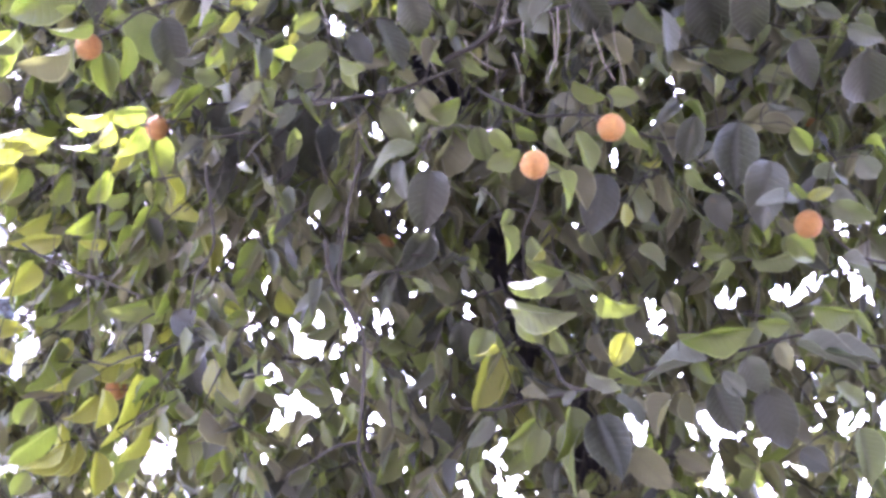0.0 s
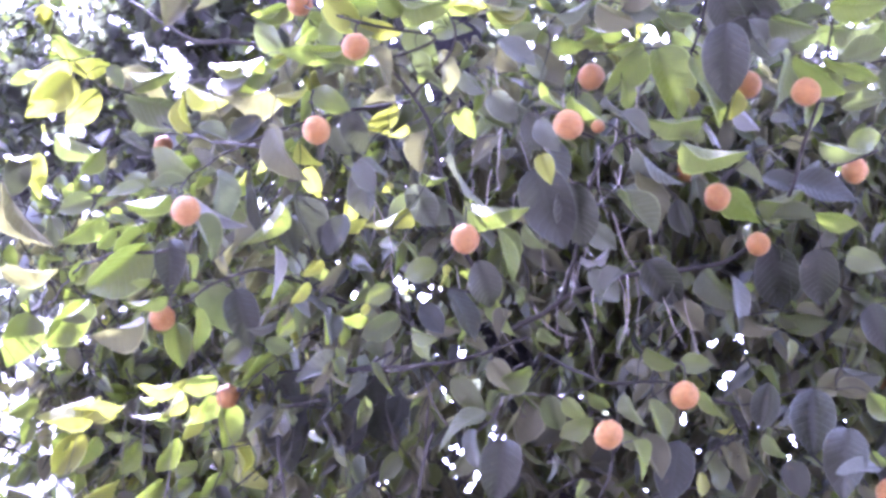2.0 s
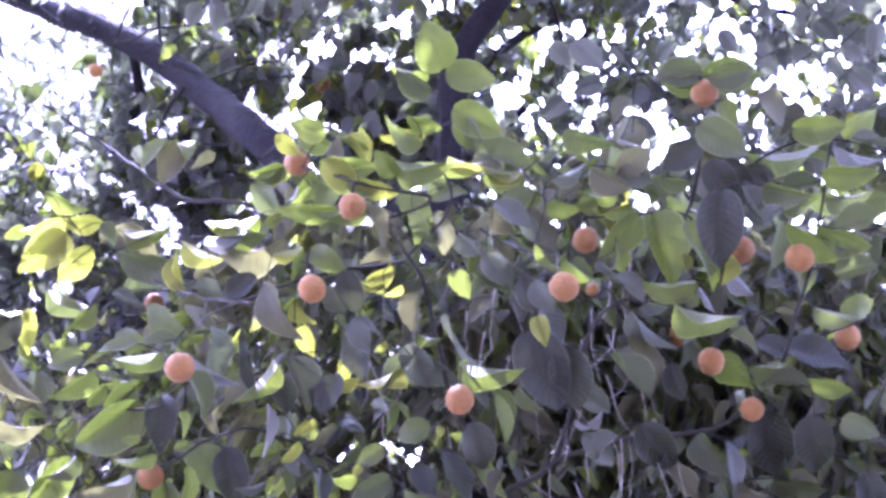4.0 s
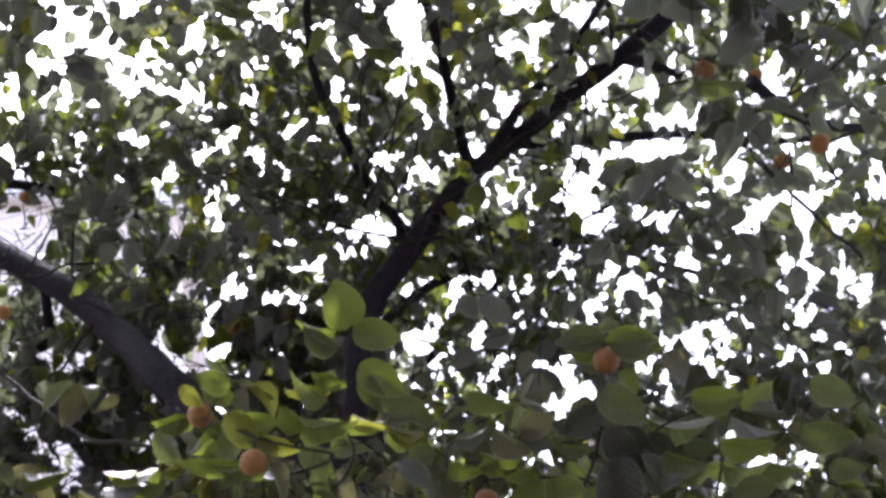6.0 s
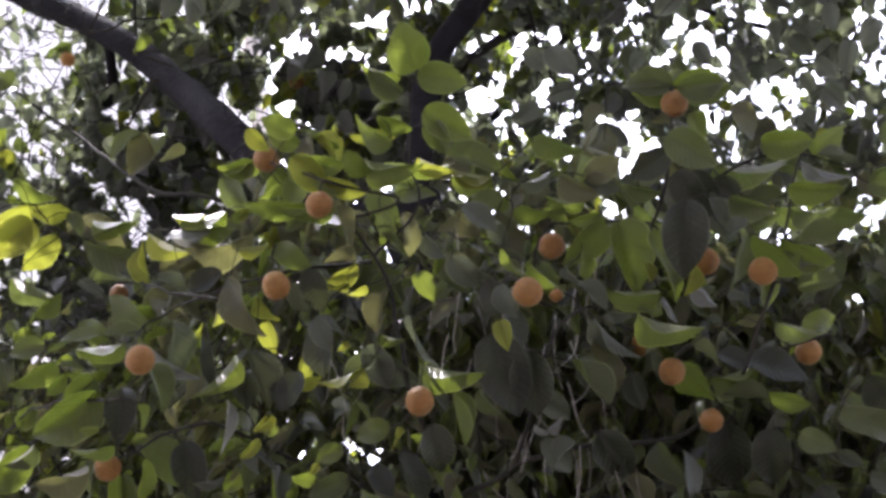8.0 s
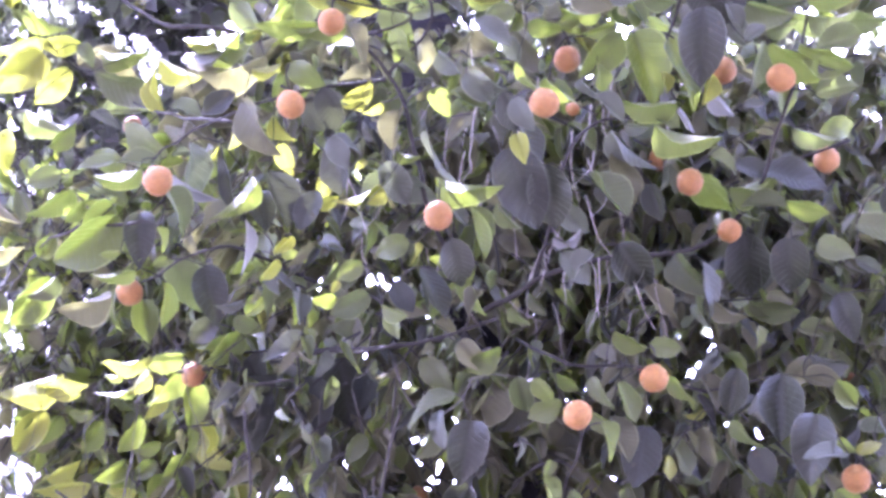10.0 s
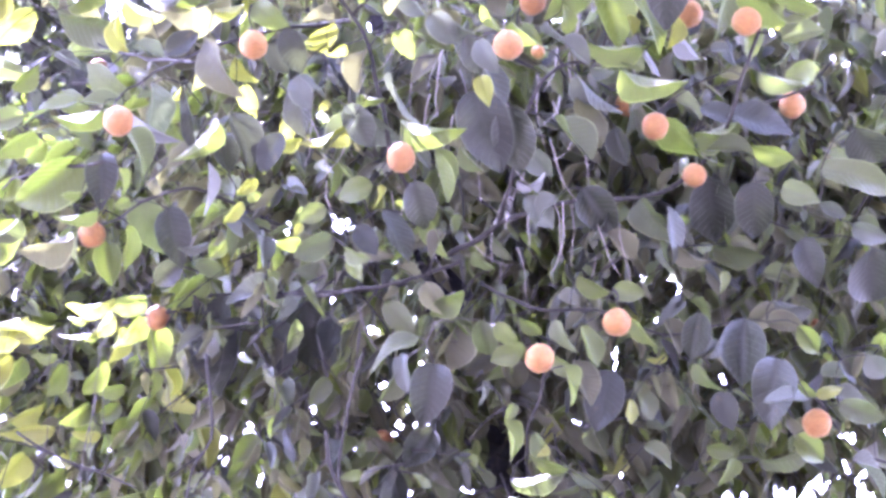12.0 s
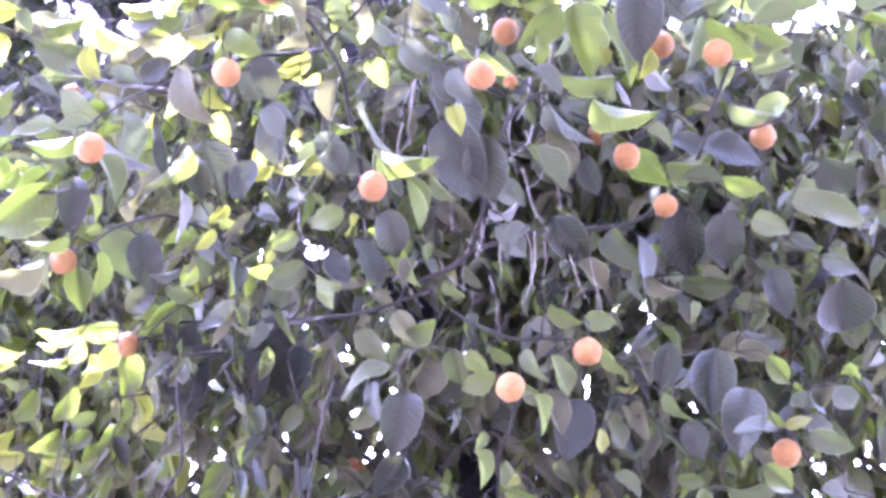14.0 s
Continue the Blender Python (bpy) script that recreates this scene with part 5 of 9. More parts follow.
leaf(wood_7, 'g', (0.471, 2.887, 4.676), (0.427, 2.904, 4.628), 0.041, (0.36, -0.72, -0.59))
leaf(wood_10, 'c', (0.982, 3.869, 4.269), (1.023, 3.938, 4.196), 0.065, (-0.76, -0.21, -0.62))
leaf(wood_2, 'c', (0.361, 3.868, 4.220), (0.293, 3.907, 4.179), 0.058, (-0.12, -0.81, -0.57))
leaf(wood_2, 'c', (0.469, 3.869, 4.289), (0.385, 3.880, 4.242), 0.062, (0.13, -0.89, -0.45))
leaf(wood_2, 'c', (0.292, 3.548, 4.180), (0.355, 3.578, 4.130), 0.056, (-0.07, -0.81, -0.58))
leaf(wood_2, 'c', (0.481, 3.619, 4.232), (0.498, 3.637, 4.185), 0.034, (-0.18, -0.89, -0.41))
leaf(wood_2, 'c', (0.551, 3.549, 4.042), (0.490, 3.560, 3.998), 0.048, (0.12, -0.91, -0.40))
leaf(wood_2, 'c', (0.328, 3.288, 3.998), (0.398, 3.296, 3.922), 0.066, (-0.30, -0.88, -0.37))
leaf(wood_17, 'c', (0.534, 3.958, 4.206), (0.637, 3.967, 4.156), 0.074, (-0.17, -0.84, -0.51))
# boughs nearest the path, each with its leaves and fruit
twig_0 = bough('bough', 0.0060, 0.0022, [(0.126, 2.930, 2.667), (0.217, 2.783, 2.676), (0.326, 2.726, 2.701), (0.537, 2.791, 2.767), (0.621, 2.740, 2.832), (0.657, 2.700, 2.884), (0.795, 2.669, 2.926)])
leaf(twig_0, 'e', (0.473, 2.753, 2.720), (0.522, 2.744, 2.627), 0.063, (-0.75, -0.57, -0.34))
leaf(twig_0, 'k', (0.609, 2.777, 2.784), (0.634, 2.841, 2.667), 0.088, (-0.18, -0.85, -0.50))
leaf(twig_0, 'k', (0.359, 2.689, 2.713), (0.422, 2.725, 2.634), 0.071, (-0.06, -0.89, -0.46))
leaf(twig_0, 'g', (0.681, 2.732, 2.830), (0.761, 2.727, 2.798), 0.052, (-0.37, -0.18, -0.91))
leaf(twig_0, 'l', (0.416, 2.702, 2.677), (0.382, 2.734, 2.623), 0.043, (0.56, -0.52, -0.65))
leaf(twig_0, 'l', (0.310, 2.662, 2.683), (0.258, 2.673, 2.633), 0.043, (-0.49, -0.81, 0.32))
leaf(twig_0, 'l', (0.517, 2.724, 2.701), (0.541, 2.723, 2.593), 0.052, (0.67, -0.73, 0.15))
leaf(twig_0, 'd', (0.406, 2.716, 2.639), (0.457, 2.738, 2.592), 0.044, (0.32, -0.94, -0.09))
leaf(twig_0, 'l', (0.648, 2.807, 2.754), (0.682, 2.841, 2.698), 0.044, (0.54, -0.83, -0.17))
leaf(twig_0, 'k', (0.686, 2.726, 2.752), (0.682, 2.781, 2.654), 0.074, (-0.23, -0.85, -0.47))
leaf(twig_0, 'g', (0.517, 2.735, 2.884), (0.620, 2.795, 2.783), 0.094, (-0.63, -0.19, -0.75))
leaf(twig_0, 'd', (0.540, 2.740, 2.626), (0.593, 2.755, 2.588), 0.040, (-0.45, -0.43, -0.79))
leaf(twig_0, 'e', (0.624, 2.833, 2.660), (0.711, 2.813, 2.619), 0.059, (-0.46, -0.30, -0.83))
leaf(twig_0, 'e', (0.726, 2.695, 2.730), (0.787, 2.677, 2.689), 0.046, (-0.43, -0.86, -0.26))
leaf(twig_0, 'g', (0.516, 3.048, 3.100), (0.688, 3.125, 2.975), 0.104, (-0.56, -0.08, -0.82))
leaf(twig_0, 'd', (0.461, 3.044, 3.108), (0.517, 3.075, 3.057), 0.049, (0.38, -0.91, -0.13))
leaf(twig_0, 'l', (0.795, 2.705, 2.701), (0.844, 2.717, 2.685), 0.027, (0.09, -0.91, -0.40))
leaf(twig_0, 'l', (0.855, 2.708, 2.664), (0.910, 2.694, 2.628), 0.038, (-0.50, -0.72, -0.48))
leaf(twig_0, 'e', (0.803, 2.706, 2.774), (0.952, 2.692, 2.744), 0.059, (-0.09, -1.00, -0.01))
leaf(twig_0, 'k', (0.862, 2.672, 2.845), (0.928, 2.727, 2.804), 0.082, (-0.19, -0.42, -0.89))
fruit(twig_0, (0.760, 2.710, 2.906), 0.0250)
fruit(twig_0, (0.499, 3.014, 3.051), 0.0250)
fruit(twig_0, (0.573, 2.731, 2.765), 0.0223)
twig_1 = bough('branch', 0.0044, 0.0017, [(0.079, 2.976, 2.636), (-0.098, 3.029, 2.631), (-0.286, 3.141, 2.658), (-0.375, 3.117, 2.637), (-0.445, 3.145, 2.615)])
leaf(twig_1, 'g', (-0.479, 3.168, 2.625), (-0.539, 3.213, 2.544), 0.066, (0.54, -0.50, -0.68))
leaf(twig_1, 'g', (-0.357, 3.100, 2.678), (-0.416, 3.100, 2.601), 0.058, (0.57, -0.70, -0.43))
leaf(twig_1, 'g', (-0.465, 3.179, 2.597), (-0.450, 3.226, 2.511), 0.059, (0.57, -0.76, -0.31))
leaf(twig_1, 'g', (-0.393, 3.088, 2.669), (-0.442, 3.110, 2.635), 0.038, (0.44, -0.31, -0.84))
leaf(twig_1, 'g', (-0.228, 3.183, 2.665), (-0.274, 3.182, 2.615), 0.042, (0.21, -0.96, -0.17))
leaf(twig_1, 'e', (-0.371, 3.071, 2.695), (-0.313, 3.075, 2.674), 0.037, (-0.08, -0.90, -0.43))
leaf(twig_1, 'e', (-0.108, 3.102, 2.686), (-0.176, 3.075, 2.689), 0.044, (0.35, -0.92, -0.14))
leaf(twig_1, 'k', (-0.411, 3.113, 2.716), (-0.464, 3.140, 2.662), 0.051, (0.01, -0.89, -0.45))
leaf(twig_1, 'd', (-0.203, 3.185, 2.715), (-0.280, 3.181, 2.727), 0.052, (-0.01, -0.95, -0.32))
leaf(twig_1, 'y', (-0.542, 3.254, 2.615), (-0.558, 3.263, 2.536), 0.049, (0.79, -0.57, -0.22))
leaf(twig_1, 'g', (-0.586, 3.366, 2.576), (-0.633, 3.370, 2.501), 0.053, (0.72, -0.51, -0.48))
twig_2 = bough('branch', 0.0039, 0.0017, [(-0.158, 3.004, 2.733), (-0.341, 2.872, 2.768), (-0.427, 2.799, 2.720), (-0.494, 2.842, 2.691), (-0.532, 2.865, 2.682)])
leaf(twig_2, 'g', (-0.163, 3.016, 2.728), (-0.219, 3.017, 2.716), 0.035, (0.14, -0.63, -0.76))
leaf(twig_2, 'g', (-0.478, 2.862, 2.687), (-0.472, 2.896, 2.605), 0.053, (0.90, -0.43, -0.11))
leaf(twig_2, 'd', (-0.584, 2.857, 2.668), (-0.661, 2.840, 2.605), 0.061, (0.64, -0.22, -0.73))
leaf(twig_2, 'g', (-0.462, 2.759, 2.693), (-0.490, 2.757, 2.679), 0.021, (0.25, -0.91, -0.32))
leaf(twig_2, 'g', (-0.530, 2.929, 2.680), (-0.521, 2.955, 2.597), 0.054, (0.16, -0.95, -0.28))
leaf(twig_2, 'e', (-0.581, 2.905, 2.696), (-0.598, 2.939, 2.634), 0.044, (-0.53, -0.80, -0.29))
leaf(twig_2, 'g', (-0.524, 2.785, 2.682), (-0.600, 2.775, 2.651), 0.046, (0.38, -0.15, -0.91))
leaf(twig_2, 'k', (-0.413, 2.903, 2.741), (-0.382, 2.910, 2.634), 0.070, (0.04, -1.00, -0.05))
leaf(twig_2, 'l', (-0.330, 2.897, 2.674), (-0.382, 2.885, 2.642), 0.022, (0.55, -0.18, -0.82))
leaf(twig_2, 'y', (-0.264, 2.811, 2.720), (-0.299, 2.830, 2.686), 0.031, (0.51, -0.43, -0.75))
leaf(twig_2, 'e', (-0.482, 2.929, 2.767), (-0.414, 2.961, 2.672), 0.074, (0.08, -0.96, -0.27))
leaf(twig_2, 'g', (-0.311, 3.037, 2.738), (-0.344, 3.056, 2.695), 0.038, (0.04, -0.90, -0.43))
leaf(twig_2, 'p', (-0.317, 2.688, 2.742), (-0.301, 2.690, 2.645), 0.031, (0.86, -0.49, 0.14))
leaf(twig_2, 'y', (-0.249, 2.743, 2.738), (-0.270, 2.756, 2.709), 0.023, (0.52, -0.57, -0.64))
leaf(twig_2, 'y', (-0.232, 2.714, 2.726), (-0.255, 2.725, 2.701), 0.021, (0.42, -0.62, -0.66))
fruit(twig_2, (-0.545, 2.863, 2.667), 0.0250)
twig_3 = bough('branch', 0.0033, 0.0017, [(-0.501, 2.643, 2.719), (-0.702, 2.913, 2.809), (-0.755, 3.012, 2.814), (-0.926, 3.397, 2.883), (-1.028, 3.384, 2.820)])
leaf(twig_3, 'g', (-0.937, 3.394, 2.871), (-0.989, 3.420, 2.752), 0.089, (0.26, -0.91, -0.32))
leaf(twig_3, 'g', (-0.762, 3.024, 2.803), (-0.726, 3.007, 2.848), 0.040, (0.15, -0.88, -0.46))
leaf(twig_3, 'g', (-0.557, 2.732, 2.767), (-0.668, 2.789, 2.677), 0.092, (0.25, -0.65, -0.72))
leaf(twig_3, 'k', (-0.512, 2.702, 2.758), (-0.499, 2.706, 2.661), 0.060, (0.13, -0.99, -0.03))
leaf(twig_3, 'g', (-0.465, 2.655, 2.712), (-0.454, 2.664, 2.661), 0.032, (0.87, -0.48, 0.09))
leaf(twig_3, 'g', (-0.541, 2.709, 2.684), (-0.575, 2.699, 2.671), 0.023, (0.41, -0.35, -0.84))
leaf(twig_3, 'd', (-0.517, 2.725, 2.776), (-0.485, 2.747, 2.728), 0.037, (-0.18, -0.84, -0.50))
leaf(twig_3, 'g', (-0.650, 2.863, 2.854), (-0.684, 2.866, 2.810), 0.034, (0.71, -0.42, -0.57))
leaf(twig_3, 'g', (-0.585, 2.822, 2.827), (-0.642, 2.811, 2.770), 0.050, (0.39, -0.90, -0.21))
leaf(twig_3, 'e', (-0.457, 2.609, 2.761), (-0.402, 2.630, 2.704), 0.049, (0.60, -0.74, 0.30))
leaf(twig_3, 'e', (-0.791, 3.066, 2.897), (-0.776, 3.066, 2.864), 0.022, (0.36, -0.92, 0.17))
leaf(twig_3, 'e', (-0.605, 2.824, 2.849), (-0.665, 2.801, 2.843), 0.029, (0.25, -0.78, 0.58))
leaf(twig_3, 'g', (-0.512, 2.737, 2.677), (-0.491, 2.732, 2.684), 0.014, (0.09, -0.71, -0.70))
leaf(twig_3, 'e', (-0.795, 3.302, 2.877), (-0.840, 3.326, 2.817), 0.047, (0.68, -0.35, -0.64))
leaf(twig_3, 'g', (-0.815, 3.354, 2.894), (-0.902, 3.400, 2.795), 0.084, (0.46, -0.58, -0.67))
leaf(twig_3, 'g', (-0.584, 2.849, 2.860), (-0.650, 2.845, 2.846), 0.026, (0.21, -0.11, -0.97))
leaf(twig_3, 'g', (-0.687, 2.917, 2.912), (-0.756, 2.932, 2.835), 0.062, (0.68, -0.29, -0.67))
leaf(twig_3, 'k', (-0.844, 3.116, 2.993), (-0.831, 3.128, 2.923), 0.044, (0.64, -0.76, -0.00))
leaf(twig_3, 'e', (-0.734, 3.004, 2.982), (-0.807, 3.018, 2.955), 0.047, (-0.07, -0.94, -0.33))
leaf(twig_3, 'd', (-0.922, 3.334, 2.697), (-0.958, 3.350, 2.665), 0.033, (0.05, -0.86, -0.50))
leaf(twig_3, 'd', (-1.044, 3.457, 3.005), (-0.910, 3.416, 2.968), 0.087, (-0.31, -0.20, -0.93))
leaf(twig_3, 'e', (-0.961, 3.552, 3.005), (-1.045, 3.551, 2.962), 0.057, (-0.15, -0.94, 0.31))
leaf(twig_3, 'g', (-0.893, 3.354, 2.656), (-0.961, 3.344, 2.625), 0.045, (0.35, -0.78, -0.53))
leaf(twig_3, 'y', (-0.761, 3.346, 2.667), (-0.904, 3.360, 2.632), 0.049, (0.21, -0.20, -0.96))
leaf(twig_3, 'y', (-0.812, 3.331, 2.637), (-0.711, 3.302, 2.600), 0.057, (-0.40, -0.30, -0.86))
leaf(twig_3, 'g', (-0.901, 3.335, 2.611), (-0.915, 3.332, 2.555), 0.037, (0.33, -0.95, -0.02))
leaf(twig_3, 'y', (-0.778, 3.346, 2.631), (-0.724, 3.342, 2.604), 0.033, (-0.43, -0.37, -0.83))
leaf(twig_3, 'd', (-0.998, 3.252, 3.137), (-0.931, 3.319, 2.987), 0.107, (-0.65, -0.55, -0.53))
fruit(twig_3, (-0.442, 2.462, 2.710), 0.0250)
twig_4 = bough('bough', 0.0055, 0.0022, [(0.099, 2.951, 2.697), (0.012, 2.646, 2.749), (-0.012, 2.634, 2.879), (-0.062, 2.618, 3.009), (-0.122, 2.582, 3.069), (-0.177, 2.585, 3.129)])
leaf(twig_4, 'd', (-0.035, 2.627, 2.948), (-0.066, 2.636, 2.872), 0.050, (-0.69, -0.70, 0.20))
leaf(twig_4, 'd', (-0.149, 2.562, 3.082), (-0.092, 2.561, 3.009), 0.045, (0.51, -0.75, 0.41))
leaf(twig_4, 'y', (-0.077, 2.625, 2.957), (-0.108, 2.637, 2.935), 0.024, (0.45, -0.33, -0.83))
leaf(twig_4, 'g', (-0.144, 2.546, 3.078), (-0.245, 2.556, 3.049), 0.059, (0.27, -0.05, -0.96))
leaf(twig_4, 'e', (-0.194, 2.612, 3.102), (-0.227, 2.614, 3.056), 0.036, (0.27, -0.93, -0.25))
leaf(twig_4, 'g', (-0.199, 2.569, 3.093), (-0.303, 2.579, 3.056), 0.066, (0.33, -0.04, -0.94))
leaf(twig_4, 'g', (-0.049, 2.612, 2.854), (-0.004, 2.625, 2.837), 0.030, (-0.27, -0.22, -0.93))
leaf(twig_4, 'l', (-0.053, 2.606, 2.813), (0.023, 2.641, 2.760), 0.059, (-0.31, -0.53, -0.79))
leaf(twig_4, 'g', (0.017, 2.588, 2.970), (0.049, 2.599, 2.920), 0.039, (-0.12, -0.95, -0.29))
leaf(twig_4, 'g', (-0.021, 2.611, 2.678), (-0.081, 2.620, 2.653), 0.043, (0.01, -0.93, -0.38))
leaf(twig_4, 'e', (-0.054, 2.578, 2.789), (-0.103, 2.586, 2.716), 0.053, (-0.49, -0.84, 0.24))
leaf(twig_4, 'l', (-0.070, 2.584, 2.813), (-0.024, 2.617, 2.747), 0.053, (0.15, -0.92, -0.36))
leaf(twig_4, 'y', (-0.006, 2.600, 2.670), (-0.004, 2.605, 2.628), 0.020, (0.84, -0.54, -0.02))
leaf(twig_4, 'e', (0.047, 2.562, 2.949), (0.108, 2.575, 2.915), 0.043, (0.32, -0.92, 0.23))
leaf(twig_4, 'l', (0.055, 2.553, 2.719), (0.077, 2.571, 2.688), 0.025, (0.41, -0.88, -0.23))
leaf(twig_4, 'k', (0.006, 2.632, 2.638), (0.044, 2.648, 2.542), 0.062, (0.61, -0.79, 0.11))
leaf(twig_4, 'g', (0.085, 2.565, 2.724), (0.103, 2.598, 2.637), 0.036, (0.81, -0.58, -0.05))
leaf(twig_4, 'y', (-0.075, 2.567, 2.766), (-0.137, 2.590, 2.713), 0.050, (0.59, -0.21, -0.78))
leaf(twig_4, 'y', (-0.099, 2.570, 2.812), (-0.116, 2.570, 2.795), 0.015, (0.24, -0.94, -0.24))
leaf(twig_4, 'k', (0.053, 2.568, 2.664), (0.077, 2.603, 2.586), 0.059, (-0.01, -0.92, -0.40))
leaf(twig_4, 'k', (-0.046, 2.695, 2.633), (-0.012, 2.691, 2.572), 0.043, (-0.17, -0.98, -0.04))
leaf(twig_4, 'l', (0.006, 2.506, 2.840), (0.029, 2.533, 2.744), 0.020, (-0.85, -0.41, -0.33))
leaf(twig_4, 'g', (0.076, 2.632, 2.617), (0.102, 2.628, 2.542), 0.048, (-0.83, -0.49, -0.27))
leaf(twig_4, 'd', (0.085, 2.517, 2.881), (0.046, 2.541, 2.837), 0.038, (-0.53, -0.85, 0.00))
leaf(twig_4, 'g', (0.029, 2.494, 2.744), (0.126, 2.475, 2.695), 0.058, (-0.47, -0.14, -0.87))
leaf(twig_4, 'g', (-0.101, 2.644, 2.645), (-0.147, 2.655, 2.619), 0.036, (-0.01, -0.92, -0.39))
leaf(twig_4, 'y', (-0.143, 2.670, 2.621), (-0.155, 2.674, 2.598), 0.016, (0.11, -0.96, -0.24))
leaf(twig_4, 'g', (-0.062, 2.591, 2.549), (-0.017, 2.585, 2.526), 0.030, (-0.45, -0.41, -0.79))
fruit(twig_4, (0.028, 2.487, 2.670), 0.0250)
twig_5 = bough('branch', 0.0039, 0.0017, [(-0.067, 2.620, 2.998), (-0.160, 2.613, 2.985), (-0.251, 2.607, 2.954), (-0.347, 2.653, 2.946), (-0.507, 2.868, 2.980), (-0.502, 2.707, 2.851)])
leaf(twig_5, 'y', (-0.097, 2.598, 2.984), (-0.148, 2.598, 2.945), 0.039, (0.54, -0.49, -0.69))
leaf(twig_5, 'k', (-0.217, 2.627, 2.952), (-0.182, 2.643, 2.902), 0.040, (-0.02, -0.95, -0.32))
leaf(twig_5, 'd', (-0.097, 2.589, 2.987), (-0.157, 2.571, 2.970), 0.039, (0.23, -0.95, 0.22))
leaf(twig_5, 'd', (-0.326, 2.609, 2.946), (-0.267, 2.602, 2.831), 0.077, (-0.70, -0.64, -0.32))
leaf(twig_5, 'y', (-0.271, 2.609, 2.918), (-0.236, 2.629, 2.873), 0.036, (-0.55, -0.51, -0.66))
leaf(twig_5, 'k', (-0.178, 2.571, 2.956), (-0.162, 2.614, 2.884), 0.051, (-0.12, -0.84, -0.53))
leaf(twig_5, 'g', (-0.543, 2.845, 2.918), (-0.635, 2.822, 2.881), 0.055, (0.39, -0.08, -0.92))
leaf(twig_5, 'k', (-0.349, 2.672, 2.995), (-0.412, 2.698, 2.958), 0.046, (-0.29, -0.94, -0.17))
leaf(twig_5, 'e', (-0.521, 2.915, 2.956), (-0.601, 2.885, 2.972), 0.052, (0.39, -0.79, 0.47))
leaf(twig_5, 'y', (-0.107, 2.594, 2.941), (-0.145, 2.590, 2.918), 0.027, (0.51, -0.12, -0.85))
leaf(twig_5, 'y', (-0.314, 2.589, 3.000), (-0.258, 2.592, 3.011), 0.024, (0.19, -0.05, -0.98))
leaf(twig_5, 'e', (-0.512, 2.947, 2.999), (-0.606, 2.906, 3.022), 0.063, (-0.02, -0.45, -0.89))
leaf(twig_5, 'p', (-0.461, 2.640, 2.819), (-0.375, 2.625, 2.739), 0.024, (-0.68, -0.32, -0.66))
leaf(twig_5, 'g', (-0.241, 2.521, 2.974), (-0.182, 2.514, 2.927), 0.045, (-0.38, -0.85, -0.35))
leaf(twig_5, 'e', (-0.592, 2.839, 2.933), (-0.710, 2.818, 2.894), 0.041, (-0.03, -0.84, 0.53))
leaf(twig_5, 'k', (-0.156, 2.582, 2.857), (-0.135, 2.623, 2.763), 0.063, (-0.60, -0.68, -0.42))
leaf(twig_5, 'l', (-0.163, 2.567, 2.854), (-0.102, 2.572, 2.839), 0.034, (0.20, -0.83, 0.52))
leaf(twig_5, 'k', (-0.277, 2.644, 2.819), (-0.247, 2.669, 2.718), 0.065, (0.52, -0.85, -0.06))
leaf(twig_5, 'l', (-0.163, 2.552, 2.847), (-0.134, 2.558, 2.789), 0.041, (-0.10, -0.99, -0.14))
leaf(twig_5, 'y', (-0.187, 2.717, 2.850), (-0.193, 2.728, 2.784), 0.041, (0.78, -0.60, -0.16))
leaf(twig_5, 'k', (-0.185, 2.637, 2.782), (-0.220, 2.648, 2.709), 0.049, (-0.21, -0.98, -0.03))
leaf(twig_5, 'y', (-0.202, 2.703, 2.784), (-0.148, 2.705, 2.790), 0.033, (0.10, -0.32, -0.94))
fruit(twig_5, (-0.232, 2.508, 2.886), 0.0250)
twig_6 = bough('branch', 0.0033, 0.0017, [(-0.348, 2.672, 2.933), (-0.544, 3.041, 3.146), (-0.764, 3.521, 3.458), (-0.842, 3.404, 3.468), (-0.866, 3.255, 3.449)])
leaf(twig_6, 'g', (-0.586, 3.116, 3.188), (-0.560, 3.115, 3.156), 0.025, (-0.32, -0.92, -0.23))
leaf(twig_6, 'y', (-0.354, 2.731, 2.961), (-0.362, 2.747, 2.914), 0.030, (0.85, -0.44, -0.29))
leaf(twig_6, 'e', (-0.514, 2.946, 3.109), (-0.442, 2.934, 3.087), 0.046, (0.01, -0.86, 0.51))
leaf(twig_6, 'y', (-0.874, 3.219, 3.434), (-0.973, 3.251, 3.390), 0.068, (0.36, -0.15, -0.92))
leaf(twig_6, 'y', (-0.552, 3.093, 3.179), (-0.584, 3.061, 3.263), 0.058, (-0.72, -0.51, -0.47))
leaf(twig_6, 'k', (-0.365, 2.669, 2.888), (-0.340, 2.693, 2.750), 0.038, (-0.80, -0.56, -0.24))
leaf(twig_6, 'd', (-0.495, 3.037, 3.136), (-0.447, 3.050, 3.093), 0.040, (0.41, -0.89, 0.18))
leaf(twig_6, 'y', (-0.825, 3.346, 3.418), (-0.909, 3.371, 3.341), 0.070, (0.41, -0.64, -0.65))
leaf(twig_6, 'y', (-0.370, 2.678, 2.887), (-0.385, 2.678, 2.855), 0.021, (0.69, -0.66, -0.31))
leaf(twig_6, 'e', (-0.805, 3.328, 3.475), (-0.763, 3.326, 3.425), 0.039, (0.18, -0.96, 0.20))
leaf(twig_6, 'd', (-0.836, 3.476, 3.501), (-0.674, 3.439, 3.453), 0.042, (-0.03, -0.84, 0.55))
